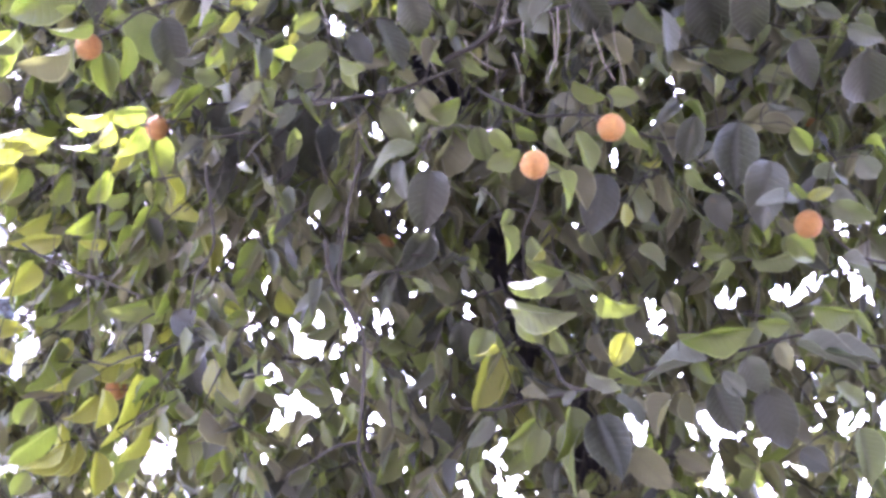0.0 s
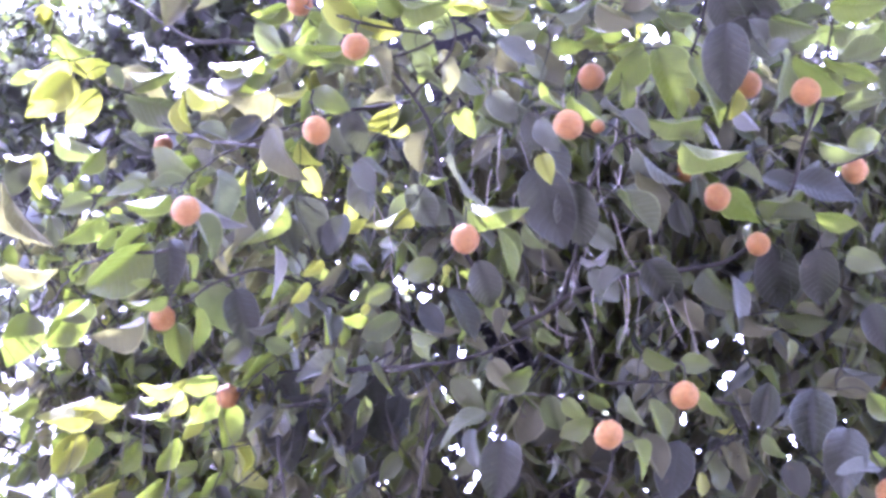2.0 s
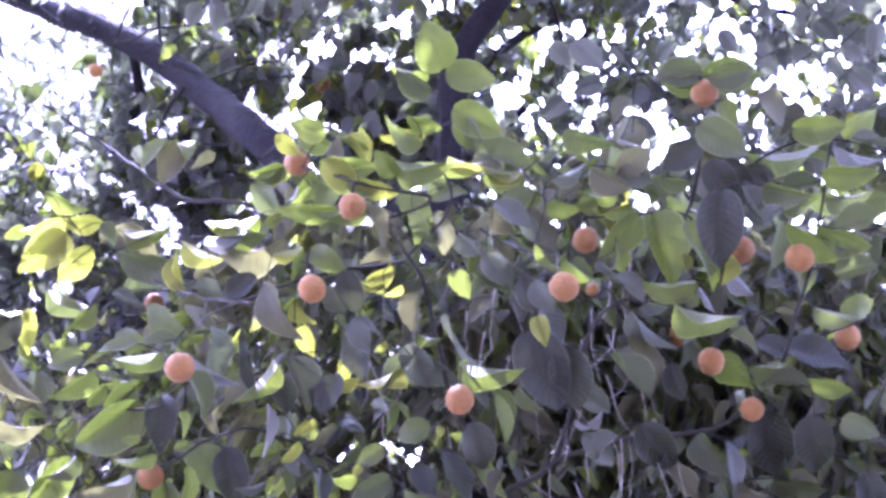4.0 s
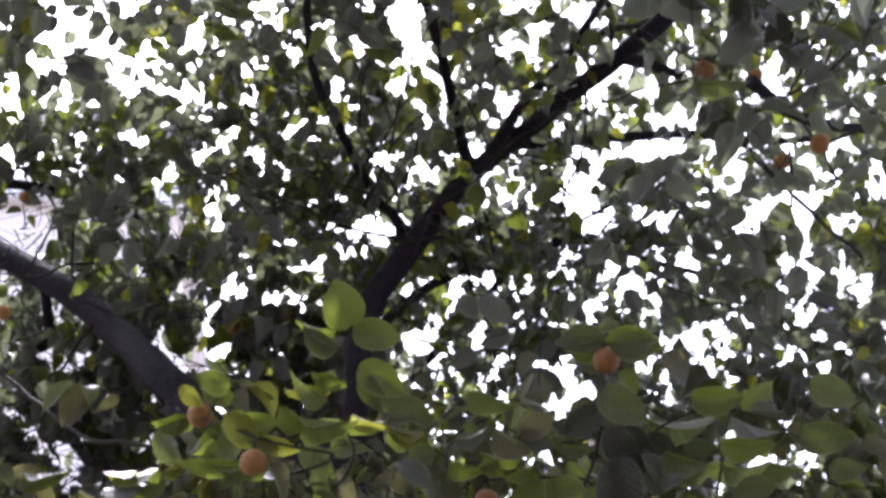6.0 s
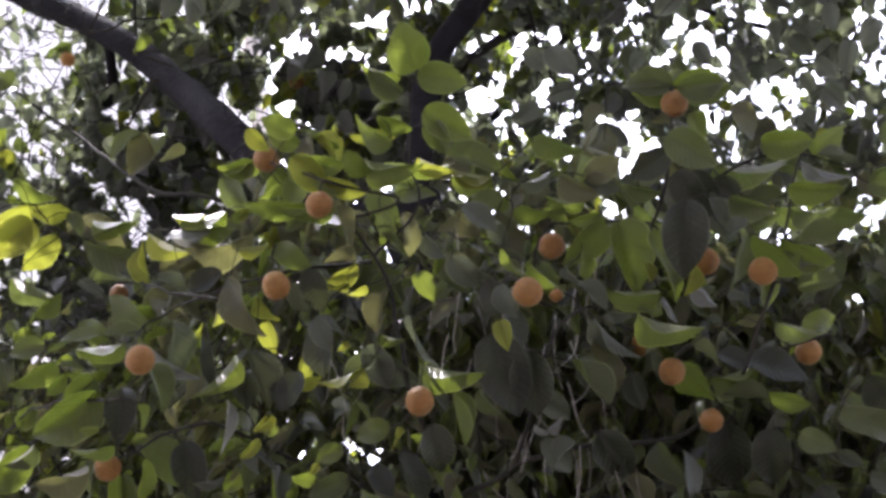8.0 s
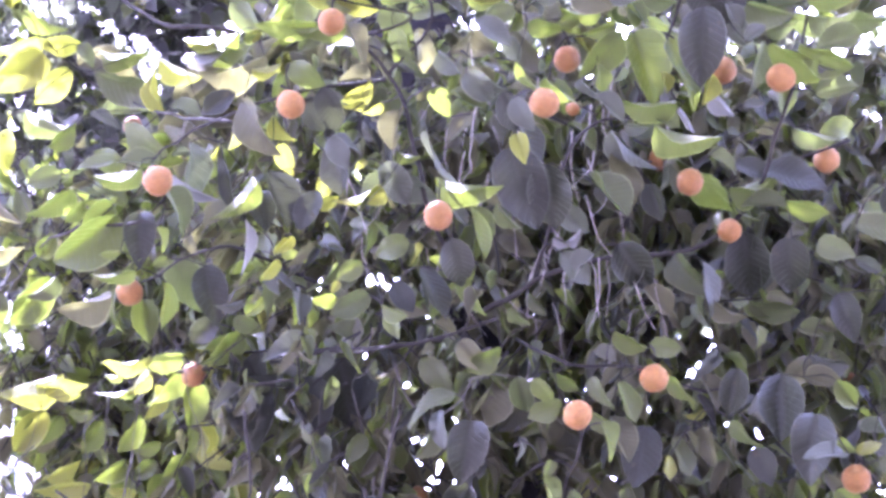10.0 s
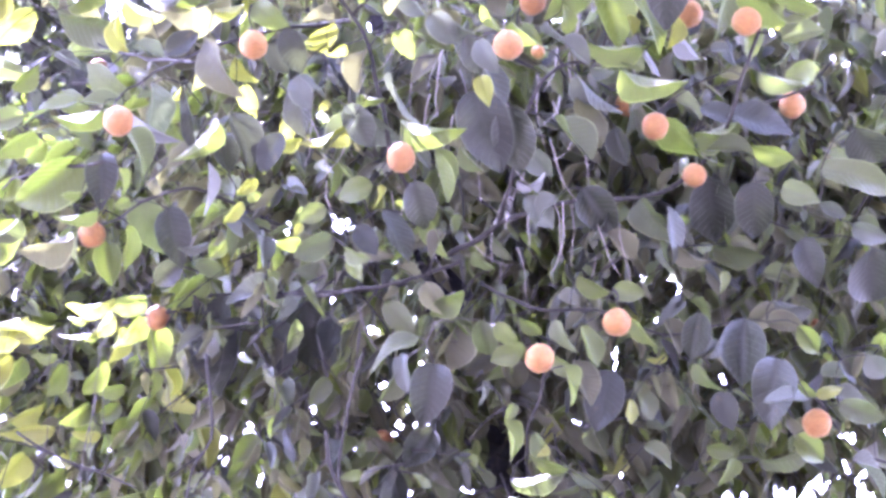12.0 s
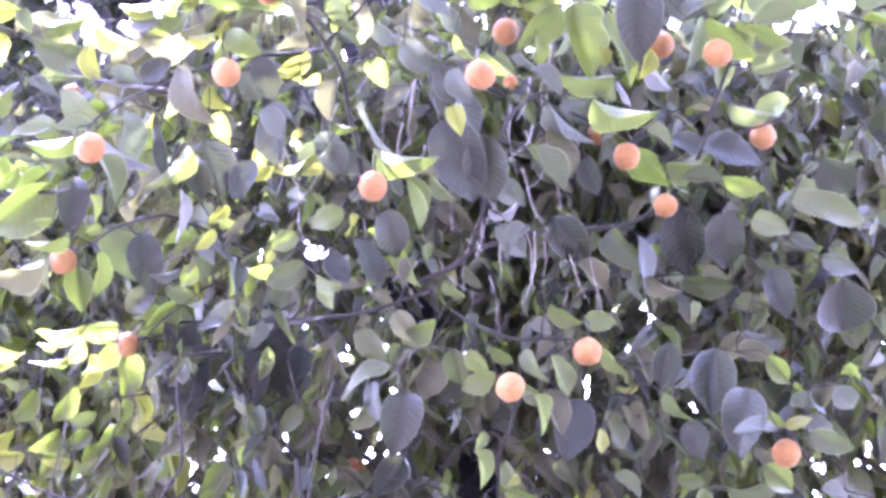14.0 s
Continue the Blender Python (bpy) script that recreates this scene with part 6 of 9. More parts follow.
leaf(twig_6, 'y', (-0.903, 3.308, 3.482), (-0.799, 3.335, 3.449), 0.067, (-0.27, -0.15, -0.95))
leaf(twig_6, 'e', (-0.762, 3.466, 3.350), (-0.647, 3.461, 3.400), 0.075, (-0.20, -0.91, 0.37))
leaf(twig_6, 'g', (-0.767, 3.403, 3.502), (-0.657, 3.391, 3.470), 0.059, (-0.28, -0.09, -0.95))
leaf(twig_6, 'g', (-0.915, 3.197, 3.481), (-0.809, 3.212, 3.445), 0.068, (-0.28, -0.23, -0.93))
leaf(twig_6, 'y', (-0.855, 3.208, 3.379), (-0.951, 3.224, 3.278), 0.088, (0.29, -0.87, -0.41))
leaf(twig_6, 'e', (-0.765, 3.329, 3.403), (-0.603, 3.308, 3.329), 0.105, (-0.43, -0.15, -0.89))
leaf(twig_6, 'y', (-0.262, 2.728, 2.921), (-0.243, 2.749, 2.865), 0.038, (-0.37, -0.81, -0.44))
leaf(twig_6, 'l', (-0.421, 2.631, 2.869), (-0.393, 2.703, 2.741), 0.087, (0.90, -0.43, -0.04))
leaf(twig_6, 'g', (-0.972, 3.282, 3.434), (-1.016, 3.282, 3.401), 0.033, (0.40, -0.75, -0.53))
leaf(twig_6, 'g', (-0.311, 2.677, 2.825), (-0.345, 2.673, 2.729), 0.049, (0.90, -0.29, -0.32))
leaf(twig_6, 'p', (-0.460, 2.712, 3.098), (-0.378, 2.678, 3.089), 0.029, (-0.11, 0.01, -0.99))
leaf(twig_6, 'l', (-0.720, 3.137, 3.190), (-0.658, 3.155, 3.155), 0.029, (0.49, -0.72, 0.48))
leaf(twig_6, 'k', (-0.297, 2.724, 2.819), (-0.282, 2.744, 2.745), 0.051, (0.07, -0.97, -0.25))
leaf(twig_6, 'y', (-0.509, 2.755, 3.115), (-0.431, 2.766, 3.073), 0.054, (-0.44, -0.21, -0.87))
leaf(twig_6, 'g', (-0.615, 3.056, 3.024), (-0.688, 3.042, 3.051), 0.048, (-0.06, -0.81, -0.58))
leaf(twig_6, 'g', (-0.438, 2.710, 3.127), (-0.336, 2.687, 3.100), 0.051, (-0.27, -0.05, -0.96))
leaf(twig_6, 'e', (-0.914, 3.336, 3.302), (-0.792, 3.340, 3.257), 0.074, (-0.33, -0.19, -0.92))
leaf(twig_6, 'g', (-0.826, 3.233, 3.159), (-0.758, 3.195, 3.186), 0.049, (0.28, -0.16, -0.95))
leaf(twig_6, 'y', (-0.955, 3.298, 3.222), (-0.927, 3.310, 3.134), 0.057, (0.15, -0.99, -0.08))
leaf(twig_6, 'k', (-0.954, 3.226, 3.191), (-0.983, 3.263, 3.107), 0.062, (0.24, -0.85, -0.46))
leaf(twig_6, 'y', (-0.993, 3.218, 3.188), (-0.932, 3.230, 3.183), 0.037, (-0.06, -0.14, -0.99))
fruit(twig_6, (-0.701, 3.531, 3.368), 0.0240)
fruit(twig_6, (-0.756, 2.874, 3.598), 0.0165)
twig_7 = bough('branch', 0.0039, 0.0017, [(0.217, 2.783, 2.676), (0.252, 2.599, 2.825), (0.316, 2.611, 2.923), (0.388, 2.609, 2.944), (0.454, 2.547, 3.057), (0.363, 2.552, 3.082), (0.262, 2.572, 3.078)])
leaf(twig_7, 'l', (0.252, 2.671, 2.776), (0.306, 2.693, 2.734), 0.046, (-0.00, -0.88, -0.47))
leaf(twig_7, 'g', (0.344, 2.531, 3.081), (0.292, 2.533, 3.054), 0.035, (0.35, -0.59, -0.73))
leaf(twig_7, 'g', (0.356, 2.537, 3.063), (0.297, 2.556, 2.976), 0.064, (0.46, -0.75, -0.47))
leaf(twig_7, 'e', (0.415, 2.589, 2.933), (0.464, 2.589, 2.906), 0.034, (0.08, -0.99, 0.14))
leaf(twig_7, 'l', (0.340, 2.594, 2.897), (0.408, 2.632, 2.818), 0.044, (-0.71, -0.16, -0.69))
leaf(twig_7, 'g', (0.318, 2.530, 3.103), (0.244, 2.510, 3.082), 0.041, (0.28, -0.02, -0.96))
leaf(twig_7, 'g', (0.246, 2.540, 3.094), (0.284, 2.545, 3.070), 0.029, (-0.17, -0.88, -0.44))
leaf(twig_7, 'g', (0.422, 2.604, 2.914), (0.531, 2.605, 2.862), 0.069, (-0.43, -0.07, -0.90))
leaf(twig_7, 'k', (0.216, 2.573, 2.813), (0.238, 2.627, 2.708), 0.079, (-0.07, -0.88, -0.47))
leaf(twig_7, 'e', (0.299, 2.602, 2.811), (0.357, 2.614, 2.728), 0.061, (0.56, -0.78, 0.28))
leaf(twig_7, 'g', (0.276, 2.521, 3.083), (0.237, 2.512, 3.066), 0.026, (0.37, -0.81, -0.45))
leaf(twig_7, 'g', (0.373, 2.509, 3.049), (0.424, 2.537, 2.927), 0.081, (0.15, -0.98, -0.16))
leaf(twig_7, 'e', (0.411, 2.574, 3.120), (0.493, 2.580, 3.080), 0.052, (-0.44, -0.02, -0.90))
leaf(twig_7, 'd', (0.344, 2.619, 2.864), (0.390, 2.650, 2.777), 0.062, (0.50, -0.86, -0.04))
leaf(twig_7, 'g', (0.453, 2.563, 2.945), (0.351, 2.568, 2.923), 0.058, (0.21, -0.12, -0.97))
leaf(twig_7, 'l', (0.254, 2.670, 2.686), (0.306, 2.686, 2.631), 0.046, (0.08, -0.97, -0.22))
leaf(twig_7, 'g', (0.312, 2.549, 3.011), (0.335, 2.573, 2.964), 0.035, (0.65, -0.76, -0.07))
leaf(twig_7, 'p', (0.462, 2.570, 2.935), (0.492, 2.567, 2.886), 0.020, (-0.85, -0.14, -0.51))
leaf(twig_7, 'l', (0.300, 2.538, 2.932), (0.369, 2.555, 2.909), 0.045, (0.32, -0.90, 0.30))
leaf(twig_7, 'p', (0.237, 2.633, 2.701), (0.255, 2.637, 2.677), 0.018, (-0.74, -0.31, -0.59))
leaf(twig_7, 'g', (0.185, 2.545, 3.082), (0.253, 2.547, 3.066), 0.042, (-0.18, -0.51, -0.84))
leaf(twig_7, 'l', (0.284, 2.562, 2.983), (0.318, 2.559, 2.922), 0.027, (-0.86, -0.20, -0.47))
leaf(twig_7, 'g', (0.227, 2.635, 3.023), (0.282, 2.660, 2.984), 0.043, (-0.49, -0.23, -0.84))
leaf(twig_7, 'y', (0.418, 2.494, 2.961), (0.430, 2.506, 2.926), 0.023, (0.55, -0.83, -0.09))
leaf(twig_7, 'd', (0.311, 2.471, 3.111), (0.365, 2.421, 3.137), 0.050, (-0.33, -0.69, -0.64))
leaf(twig_7, 'p', (0.256, 2.624, 2.687), (0.286, 2.612, 2.705), 0.022, (0.38, -0.37, -0.85))
leaf(twig_7, 'l', (0.309, 2.474, 3.122), (0.374, 2.470, 3.093), 0.042, (-0.31, -0.75, -0.59))
leaf(twig_7, 'k', (0.155, 2.561, 2.839), (0.196, 2.600, 2.698), 0.097, (-0.10, -0.95, -0.29))
leaf(twig_7, 'e', (0.167, 2.561, 3.124), (0.105, 2.584, 3.111), 0.040, (-0.29, -0.91, -0.29))
leaf(twig_7, 'd', (0.264, 2.473, 3.125), (0.325, 2.477, 3.071), 0.049, (-0.59, -0.41, -0.69))
leaf(twig_7, 'l', (0.193, 2.490, 3.108), (0.262, 2.458, 3.116), 0.041, (0.10, -0.02, -0.99))
leaf(twig_7, 'p', (0.508, 2.523, 2.951), (0.561, 2.547, 2.914), 0.034, (-0.56, -0.04, -0.83))
leaf(twig_7, 'g', (0.166, 2.562, 3.014), (0.209, 2.576, 2.963), 0.034, (-0.73, -0.18, -0.66))
leaf(twig_7, 'y', (0.501, 2.491, 2.961), (0.494, 2.516, 2.909), 0.035, (0.63, -0.66, -0.41))
leaf(twig_7, 'k', (0.169, 2.580, 2.913), (0.218, 2.597, 2.820), 0.064, (0.63, -0.75, 0.19))
leaf(twig_7, 'e', (0.136, 2.591, 2.744), (0.168, 2.611, 2.694), 0.037, (-0.76, -0.27, -0.60))
leaf(twig_7, 'l', (0.152, 2.634, 3.109), (0.177, 2.645, 3.062), 0.035, (-0.16, -0.94, -0.30))
leaf(twig_7, 'k', (0.415, 2.637, 2.812), (0.435, 2.651, 2.744), 0.043, (-0.45, -0.84, -0.31))
leaf(twig_7, 'y', (0.160, 2.493, 2.831), (0.178, 2.500, 2.779), 0.034, (-0.15, -0.97, -0.19))
leaf(twig_7, 'y', (0.145, 2.543, 3.154), (0.060, 2.530, 3.149), 0.028, (0.05, -0.01, -1.00))
leaf(twig_7, 'e', (0.219, 2.533, 3.232), (0.315, 2.539, 3.203), 0.061, (-0.25, -0.34, -0.91))
leaf(twig_7, 'k', (0.138, 2.501, 2.916), (0.166, 2.538, 2.855), 0.049, (-0.02, -0.85, -0.52))
leaf(twig_7, 'l', (0.154, 2.454, 2.881), (0.184, 2.462, 2.821), 0.041, (-0.52, -0.77, -0.36))
fruit(twig_7, (0.199, 2.377, 2.830), 0.0250)
fruit(twig_7, (0.262, 2.591, 3.039), 0.0250)
fruit(twig_7, (0.273, 2.613, 2.948), 0.0125)
twig_8 = bough('branch', 0.0039, 0.0017, [(0.621, 2.740, 2.832), (0.639, 2.544, 2.902), (0.676, 2.495, 3.025), (0.697, 2.464, 3.136), (0.710, 2.433, 3.212)])
leaf(twig_8, 'e', (0.682, 2.466, 3.066), (0.777, 2.478, 3.063), 0.057, (-0.01, -0.14, -0.99))
leaf(twig_8, 'k', (0.635, 2.685, 2.873), (0.748, 2.658, 2.826), 0.075, (-0.10, -0.95, 0.31))
leaf(twig_8, 'g', (0.729, 2.467, 3.190), (0.788, 2.426, 3.229), 0.049, (-0.01, -0.70, -0.72))
leaf(twig_8, 'e', (0.652, 2.520, 2.871), (0.733, 2.505, 2.842), 0.052, (-0.35, -0.08, -0.93))
leaf(twig_8, 'g', (0.627, 2.490, 2.968), (0.651, 2.531, 2.893), 0.053, (0.61, -0.76, -0.22))
leaf(twig_8, 'd', (0.594, 2.569, 2.891), (0.653, 2.567, 2.907), 0.037, (0.24, -0.21, -0.95))
leaf(twig_8, 'g', (0.574, 2.715, 2.845), (0.680, 2.715, 2.859), 0.064, (0.13, -0.21, -0.97))
leaf(twig_8, 'e', (0.688, 2.492, 2.924), (0.765, 2.482, 2.940), 0.047, (-0.12, -0.99, -0.06))
leaf(twig_8, 'g', (0.667, 2.424, 3.091), (0.766, 2.421, 3.070), 0.061, (-0.21, -0.26, -0.94))
leaf(twig_8, 'k', (0.586, 2.706, 2.892), (0.653, 2.686, 2.859), 0.046, (-0.17, -0.96, 0.24))
leaf(twig_8, 'e', (0.674, 2.707, 2.800), (0.592, 2.706, 2.823), 0.051, (0.11, -0.93, 0.36))
leaf(twig_8, 'e', (0.606, 2.483, 3.021), (0.570, 2.531, 2.933), 0.064, (0.59, -0.59, -0.56))
leaf(twig_8, 'e', (0.681, 2.435, 2.982), (0.760, 2.429, 3.001), 0.049, (-0.08, -1.00, 0.01))
leaf(twig_8, 'g', (0.701, 2.531, 2.866), (0.769, 2.526, 2.886), 0.044, (0.05, -0.93, -0.36))
leaf(twig_8, 'g', (0.652, 2.432, 2.991), (0.734, 2.431, 2.933), 0.060, (-0.58, -0.12, -0.81))
leaf(twig_8, 'g', (0.607, 2.456, 3.005), (0.704, 2.483, 2.939), 0.072, (-0.55, -0.07, -0.83))
leaf(twig_8, 'l', (0.567, 2.514, 2.913), (0.600, 2.502, 2.902), 0.022, (-0.31, -0.95, 0.04))
leaf(twig_8, 'l', (0.684, 2.440, 2.955), (0.725, 2.451, 2.933), 0.029, (-0.48, 0.01, -0.88))
leaf(twig_8, 'e', (0.677, 2.560, 3.121), (0.744, 2.545, 3.080), 0.048, (-0.55, -0.36, -0.75))
leaf(twig_8, 'e', (0.625, 2.552, 3.083), (0.682, 2.533, 3.084), 0.036, (-0.14, -0.45, -0.88))
leaf(twig_8, 'e', (0.760, 2.551, 3.108), (0.851, 2.529, 3.111), 0.056, (-0.03, -0.27, -0.96))
leaf(twig_8, 'e', (0.516, 2.611, 2.860), (0.576, 2.613, 2.839), 0.038, (0.12, -0.95, 0.28))
fruit(twig_8, (0.618, 2.451, 2.932), 0.0250)
fruit(twig_8, (0.487, 2.643, 2.820), 0.0250)
twig_9 = bough('branch', 0.0033, 0.0011, [(-0.062, 2.618, 3.009), (0.006, 2.547, 3.090), (-0.006, 2.536, 3.181), (-0.013, 2.528, 3.302), (-0.009, 2.502, 3.344)])
leaf(twig_9, 'g', (-0.007, 2.500, 3.353), (-0.045, 2.421, 3.401), 0.082, (0.16, -0.56, -0.81))
leaf(twig_9, 'g', (-0.031, 2.575, 3.073), (-0.043, 2.583, 3.018), 0.034, (0.87, -0.42, -0.25))
leaf(twig_9, 'e', (-0.029, 2.542, 3.277), (-0.058, 2.579, 3.235), 0.038, (-0.53, -0.78, -0.32))
leaf(twig_9, 'g', (-0.015, 2.556, 3.179), (0.067, 2.554, 3.158), 0.050, (-0.25, -0.04, -0.97))
leaf(twig_9, 'g', (-0.032, 2.499, 3.341), (-0.111, 2.484, 3.334), 0.049, (0.08, 0.02, -1.00))
leaf(twig_9, 'y', (0.006, 2.511, 3.167), (0.075, 2.526, 3.141), 0.045, (-0.35, -0.06, -0.93))
leaf(twig_9, 'l', (0.033, 2.534, 3.122), (0.070, 2.533, 3.101), 0.026, (0.23, -0.89, 0.40))
leaf(twig_9, 'g', (-0.041, 2.523, 3.202), (-0.123, 2.509, 3.239), 0.055, (-0.34, -0.34, -0.88))
leaf(twig_9, 'd', (-0.015, 2.591, 3.094), (0.017, 2.611, 3.022), 0.049, (0.65, -0.76, 0.07))
leaf(twig_9, 'e', (-0.028, 2.492, 3.295), (-0.100, 2.472, 3.317), 0.046, (-0.07, -0.63, -0.77))
leaf(twig_9, 'g', (-0.002, 2.468, 3.319), (0.094, 2.475, 3.323), 0.062, (0.08, -0.83, -0.56))
leaf(twig_9, 'e', (0.024, 2.495, 3.238), (0.059, 2.514, 3.175), 0.047, (-0.12, -0.93, -0.35))
leaf(twig_9, 'g', (0.013, 2.481, 3.252), (0.108, 2.500, 3.207), 0.065, (-0.07, -0.86, -0.51))
leaf(twig_9, 'g', (-0.071, 2.500, 3.248), (-0.006, 2.524, 3.229), 0.043, (-0.23, -0.16, -0.96))
leaf(twig_9, 'g', (0.070, 2.540, 3.152), (0.141, 2.551, 3.140), 0.044, (-0.13, -0.24, -0.96))
leaf(twig_9, 'l', (0.027, 2.636, 3.071), (0.075, 2.627, 3.026), 0.040, (-0.62, -0.58, -0.54))
leaf(twig_9, 'd', (0.088, 2.528, 3.057), (0.120, 2.533, 3.014), 0.033, (-0.50, -0.74, -0.45))
leaf(twig_9, 'e', (0.061, 2.593, 3.224), (0.170, 2.598, 3.207), 0.066, (0.08, -0.98, 0.21))
leaf(twig_9, 'e', (-0.001, 2.633, 3.170), (-0.088, 2.587, 3.176), 0.059, (0.47, -0.85, 0.23))
leaf(twig_9, 'l', (0.091, 2.504, 3.067), (0.153, 2.496, 3.016), 0.048, (0.03, -0.98, 0.19))
leaf(twig_9, 'd', (0.076, 2.550, 2.993), (0.109, 2.570, 2.930), 0.048, (-0.09, -0.93, -0.35))
leaf(twig_9, 'e', (-0.032, 2.653, 3.167), (0.038, 2.626, 3.175), 0.046, (-0.36, -0.93, -0.07))
leaf(twig_9, 'y', (-0.124, 2.569, 3.251), (-0.039, 2.559, 3.219), 0.043, (-0.36, -0.02, -0.93))
leaf(twig_9, 'l', (0.073, 2.502, 2.955), (0.120, 2.520, 2.906), 0.046, (-0.09, -0.91, -0.41))
leaf(twig_9, 'l', (0.105, 2.497, 2.942), (0.147, 2.515, 2.917), 0.031, (-0.45, -0.14, -0.88))
twig_10 = bough('branch', 0.0033, 0.0017, [(-0.122, 2.582, 3.069), (-0.031, 2.550, 3.102), (-0.176, 2.501, 3.100), (-0.287, 2.642, 3.229)])
leaf(twig_10, 'y', (-0.161, 2.501, 3.112), (-0.094, 2.526, 3.073), 0.049, (-0.42, -0.23, -0.88))
leaf(twig_10, 'g', (-0.177, 2.514, 3.118), (-0.124, 2.522, 3.089), 0.036, (-0.38, -0.39, -0.84))
leaf(twig_10, 'g', (-0.089, 2.525, 3.128), (-0.128, 2.473, 3.155), 0.042, (0.03, -0.48, -0.88))
leaf(twig_10, 'g', (-0.233, 2.535, 3.161), (-0.137, 2.532, 3.130), 0.061, (-0.27, -0.60, -0.75))
leaf(twig_10, 'e', (-0.055, 2.534, 3.061), (-0.035, 2.551, 3.001), 0.040, (-0.56, -0.73, -0.40))
leaf(twig_10, 'y', (-0.224, 2.505, 3.151), (-0.158, 2.536, 3.101), 0.056, (0.03, -0.87, -0.49))
leaf(twig_10, 'e', (-0.216, 2.627, 3.184), (-0.235, 2.654, 3.121), 0.048, (0.09, -0.91, -0.41))
leaf(twig_10, 'g', (-0.308, 2.689, 3.256), (-0.379, 2.710, 3.225), 0.048, (0.37, -0.09, -0.93))
leaf(twig_10, 'g', (-0.087, 2.511, 3.156), (0.008, 2.487, 3.110), 0.063, (-0.44, -0.03, -0.90))
leaf(twig_10, 'g', (-0.255, 2.684, 3.197), (-0.292, 2.696, 3.164), 0.031, (0.55, -0.38, -0.74))
leaf(twig_10, 'g', (-0.312, 2.696, 3.249), (-0.390, 2.717, 3.240), 0.049, (0.01, -0.35, -0.94))
leaf(twig_10, 'g', (-0.230, 2.590, 3.258), (-0.298, 2.574, 3.272), 0.047, (0.10, -0.84, -0.53))
leaf(twig_10, 'y', (-0.322, 2.583, 3.256), (-0.274, 2.609, 3.229), 0.037, (-0.17, -0.54, -0.82))
leaf(twig_10, 'g', (-0.225, 2.655, 3.274), (-0.290, 2.615, 3.285), 0.046, (0.16, -0.49, -0.85))
leaf(twig_10, 'g', (-0.280, 2.720, 3.246), (-0.300, 2.763, 3.206), 0.037, (0.76, -0.21, -0.62))
leaf(twig_10, 'e', (-0.086, 2.621, 3.147), (-0.020, 2.614, 3.098), 0.050, (-0.15, -0.99, -0.06))
leaf(twig_10, 'y', (-0.306, 2.634, 3.109), (-0.338, 2.642, 3.088), 0.023, (0.25, -0.70, -0.67))
leaf(twig_10, 'g', (-0.356, 2.699, 3.141), (-0.429, 2.703, 3.118), 0.040, (0.30, -0.04, -0.95))
leaf(twig_10, 'g', (-0.339, 2.636, 3.090), (-0.293, 2.637, 3.103), 0.029, (0.27, -0.18, -0.95))
leaf(twig_10, 'd', (-0.302, 2.692, 3.088), (-0.425, 2.731, 3.042), 0.082, (0.32, -0.08, -0.94))
leaf(twig_10, 'y', (-0.397, 2.695, 3.129), (-0.460, 2.697, 3.118), 0.033, (0.17, -0.04, -0.98))
leaf(twig_10, 'e', (-0.384, 2.770, 3.258), (-0.312, 2.788, 3.194), 0.059, (-0.42, -0.63, -0.65))
fruit(twig_10, (-0.167, 2.495, 3.047), 0.0250)
fruit(twig_10, (-0.285, 2.646, 3.229), 0.0250)
twig_11 = bough('branch', 0.0033, 0.0017, [(0.391, 2.626, 2.954), (0.453, 2.510, 3.107), (0.460, 2.440, 3.200), (0.463, 2.380, 3.253)])
leaf(twig_11, 'k', (0.459, 2.435, 3.160), (0.396, 2.466, 3.113), 0.054, (-0.09, -0.88, -0.46))
leaf(twig_11, 'g', (0.495, 2.385, 3.214), (0.516, 2.412, 3.159), 0.039, (0.14, -0.91, -0.38))
leaf(twig_11, 'p', (0.472, 2.456, 3.246), (0.532, 2.477, 3.224), 0.040, (-0.24, -0.28, -0.93))
leaf(twig_11, 'l', (0.377, 2.675, 2.954), (0.415, 2.671, 2.933), 0.026, (-0.48, -0.39, -0.79))
leaf(twig_11, 'g', (0.458, 2.425, 3.286), (0.385, 2.422, 3.309), 0.051, (-0.14, -0.82, -0.56))
leaf(twig_11, 'g', (0.474, 2.423, 3.287), (0.392, 2.443, 3.283), 0.051, (-0.08, -0.53, -0.84))
leaf(twig_11, 'g', (0.466, 2.419, 3.294), (0.574, 2.426, 3.293), 0.070, (0.05, -0.82, -0.57))
leaf(twig_11, 'e', (0.449, 2.386, 3.165), (0.534, 2.410, 3.110), 0.068, (-0.12, -0.82, -0.55))
leaf(twig_11, 'k', (0.494, 2.435, 3.119), (0.539, 2.466, 3.033), 0.068, (-0.22, -0.88, -0.43))
leaf(twig_11, 'g', (0.435, 2.492, 3.025), (0.491, 2.505, 2.899), 0.083, (0.49, -0.86, 0.12))
leaf(twig_11, 'e', (0.390, 2.480, 3.111), (0.450, 2.485, 3.091), 0.038, (-0.28, -0.33, -0.90))
leaf(twig_11, 'k', (0.463, 2.389, 3.090), (0.504, 2.429, 3.021), 0.059, (-0.14, -0.82, -0.56))
leaf(twig_11, 'e', (0.464, 2.397, 3.276), (0.371, 2.398, 3.278), 0.060, (-0.02, -0.98, -0.18))
leaf(twig_11, 'e', (0.465, 2.359, 3.250), (0.551, 2.339, 3.249), 0.056, (-0.15, -0.62, -0.77))
fruit(twig_11, (0.465, 2.398, 3.239), 0.0250)
twig_12 = bough('branch', 0.0033, 0.0017, [(0.529, 2.506, 3.074), (0.573, 2.453, 3.129), (0.679, 2.409, 3.157), (0.780, 2.411, 3.129)])
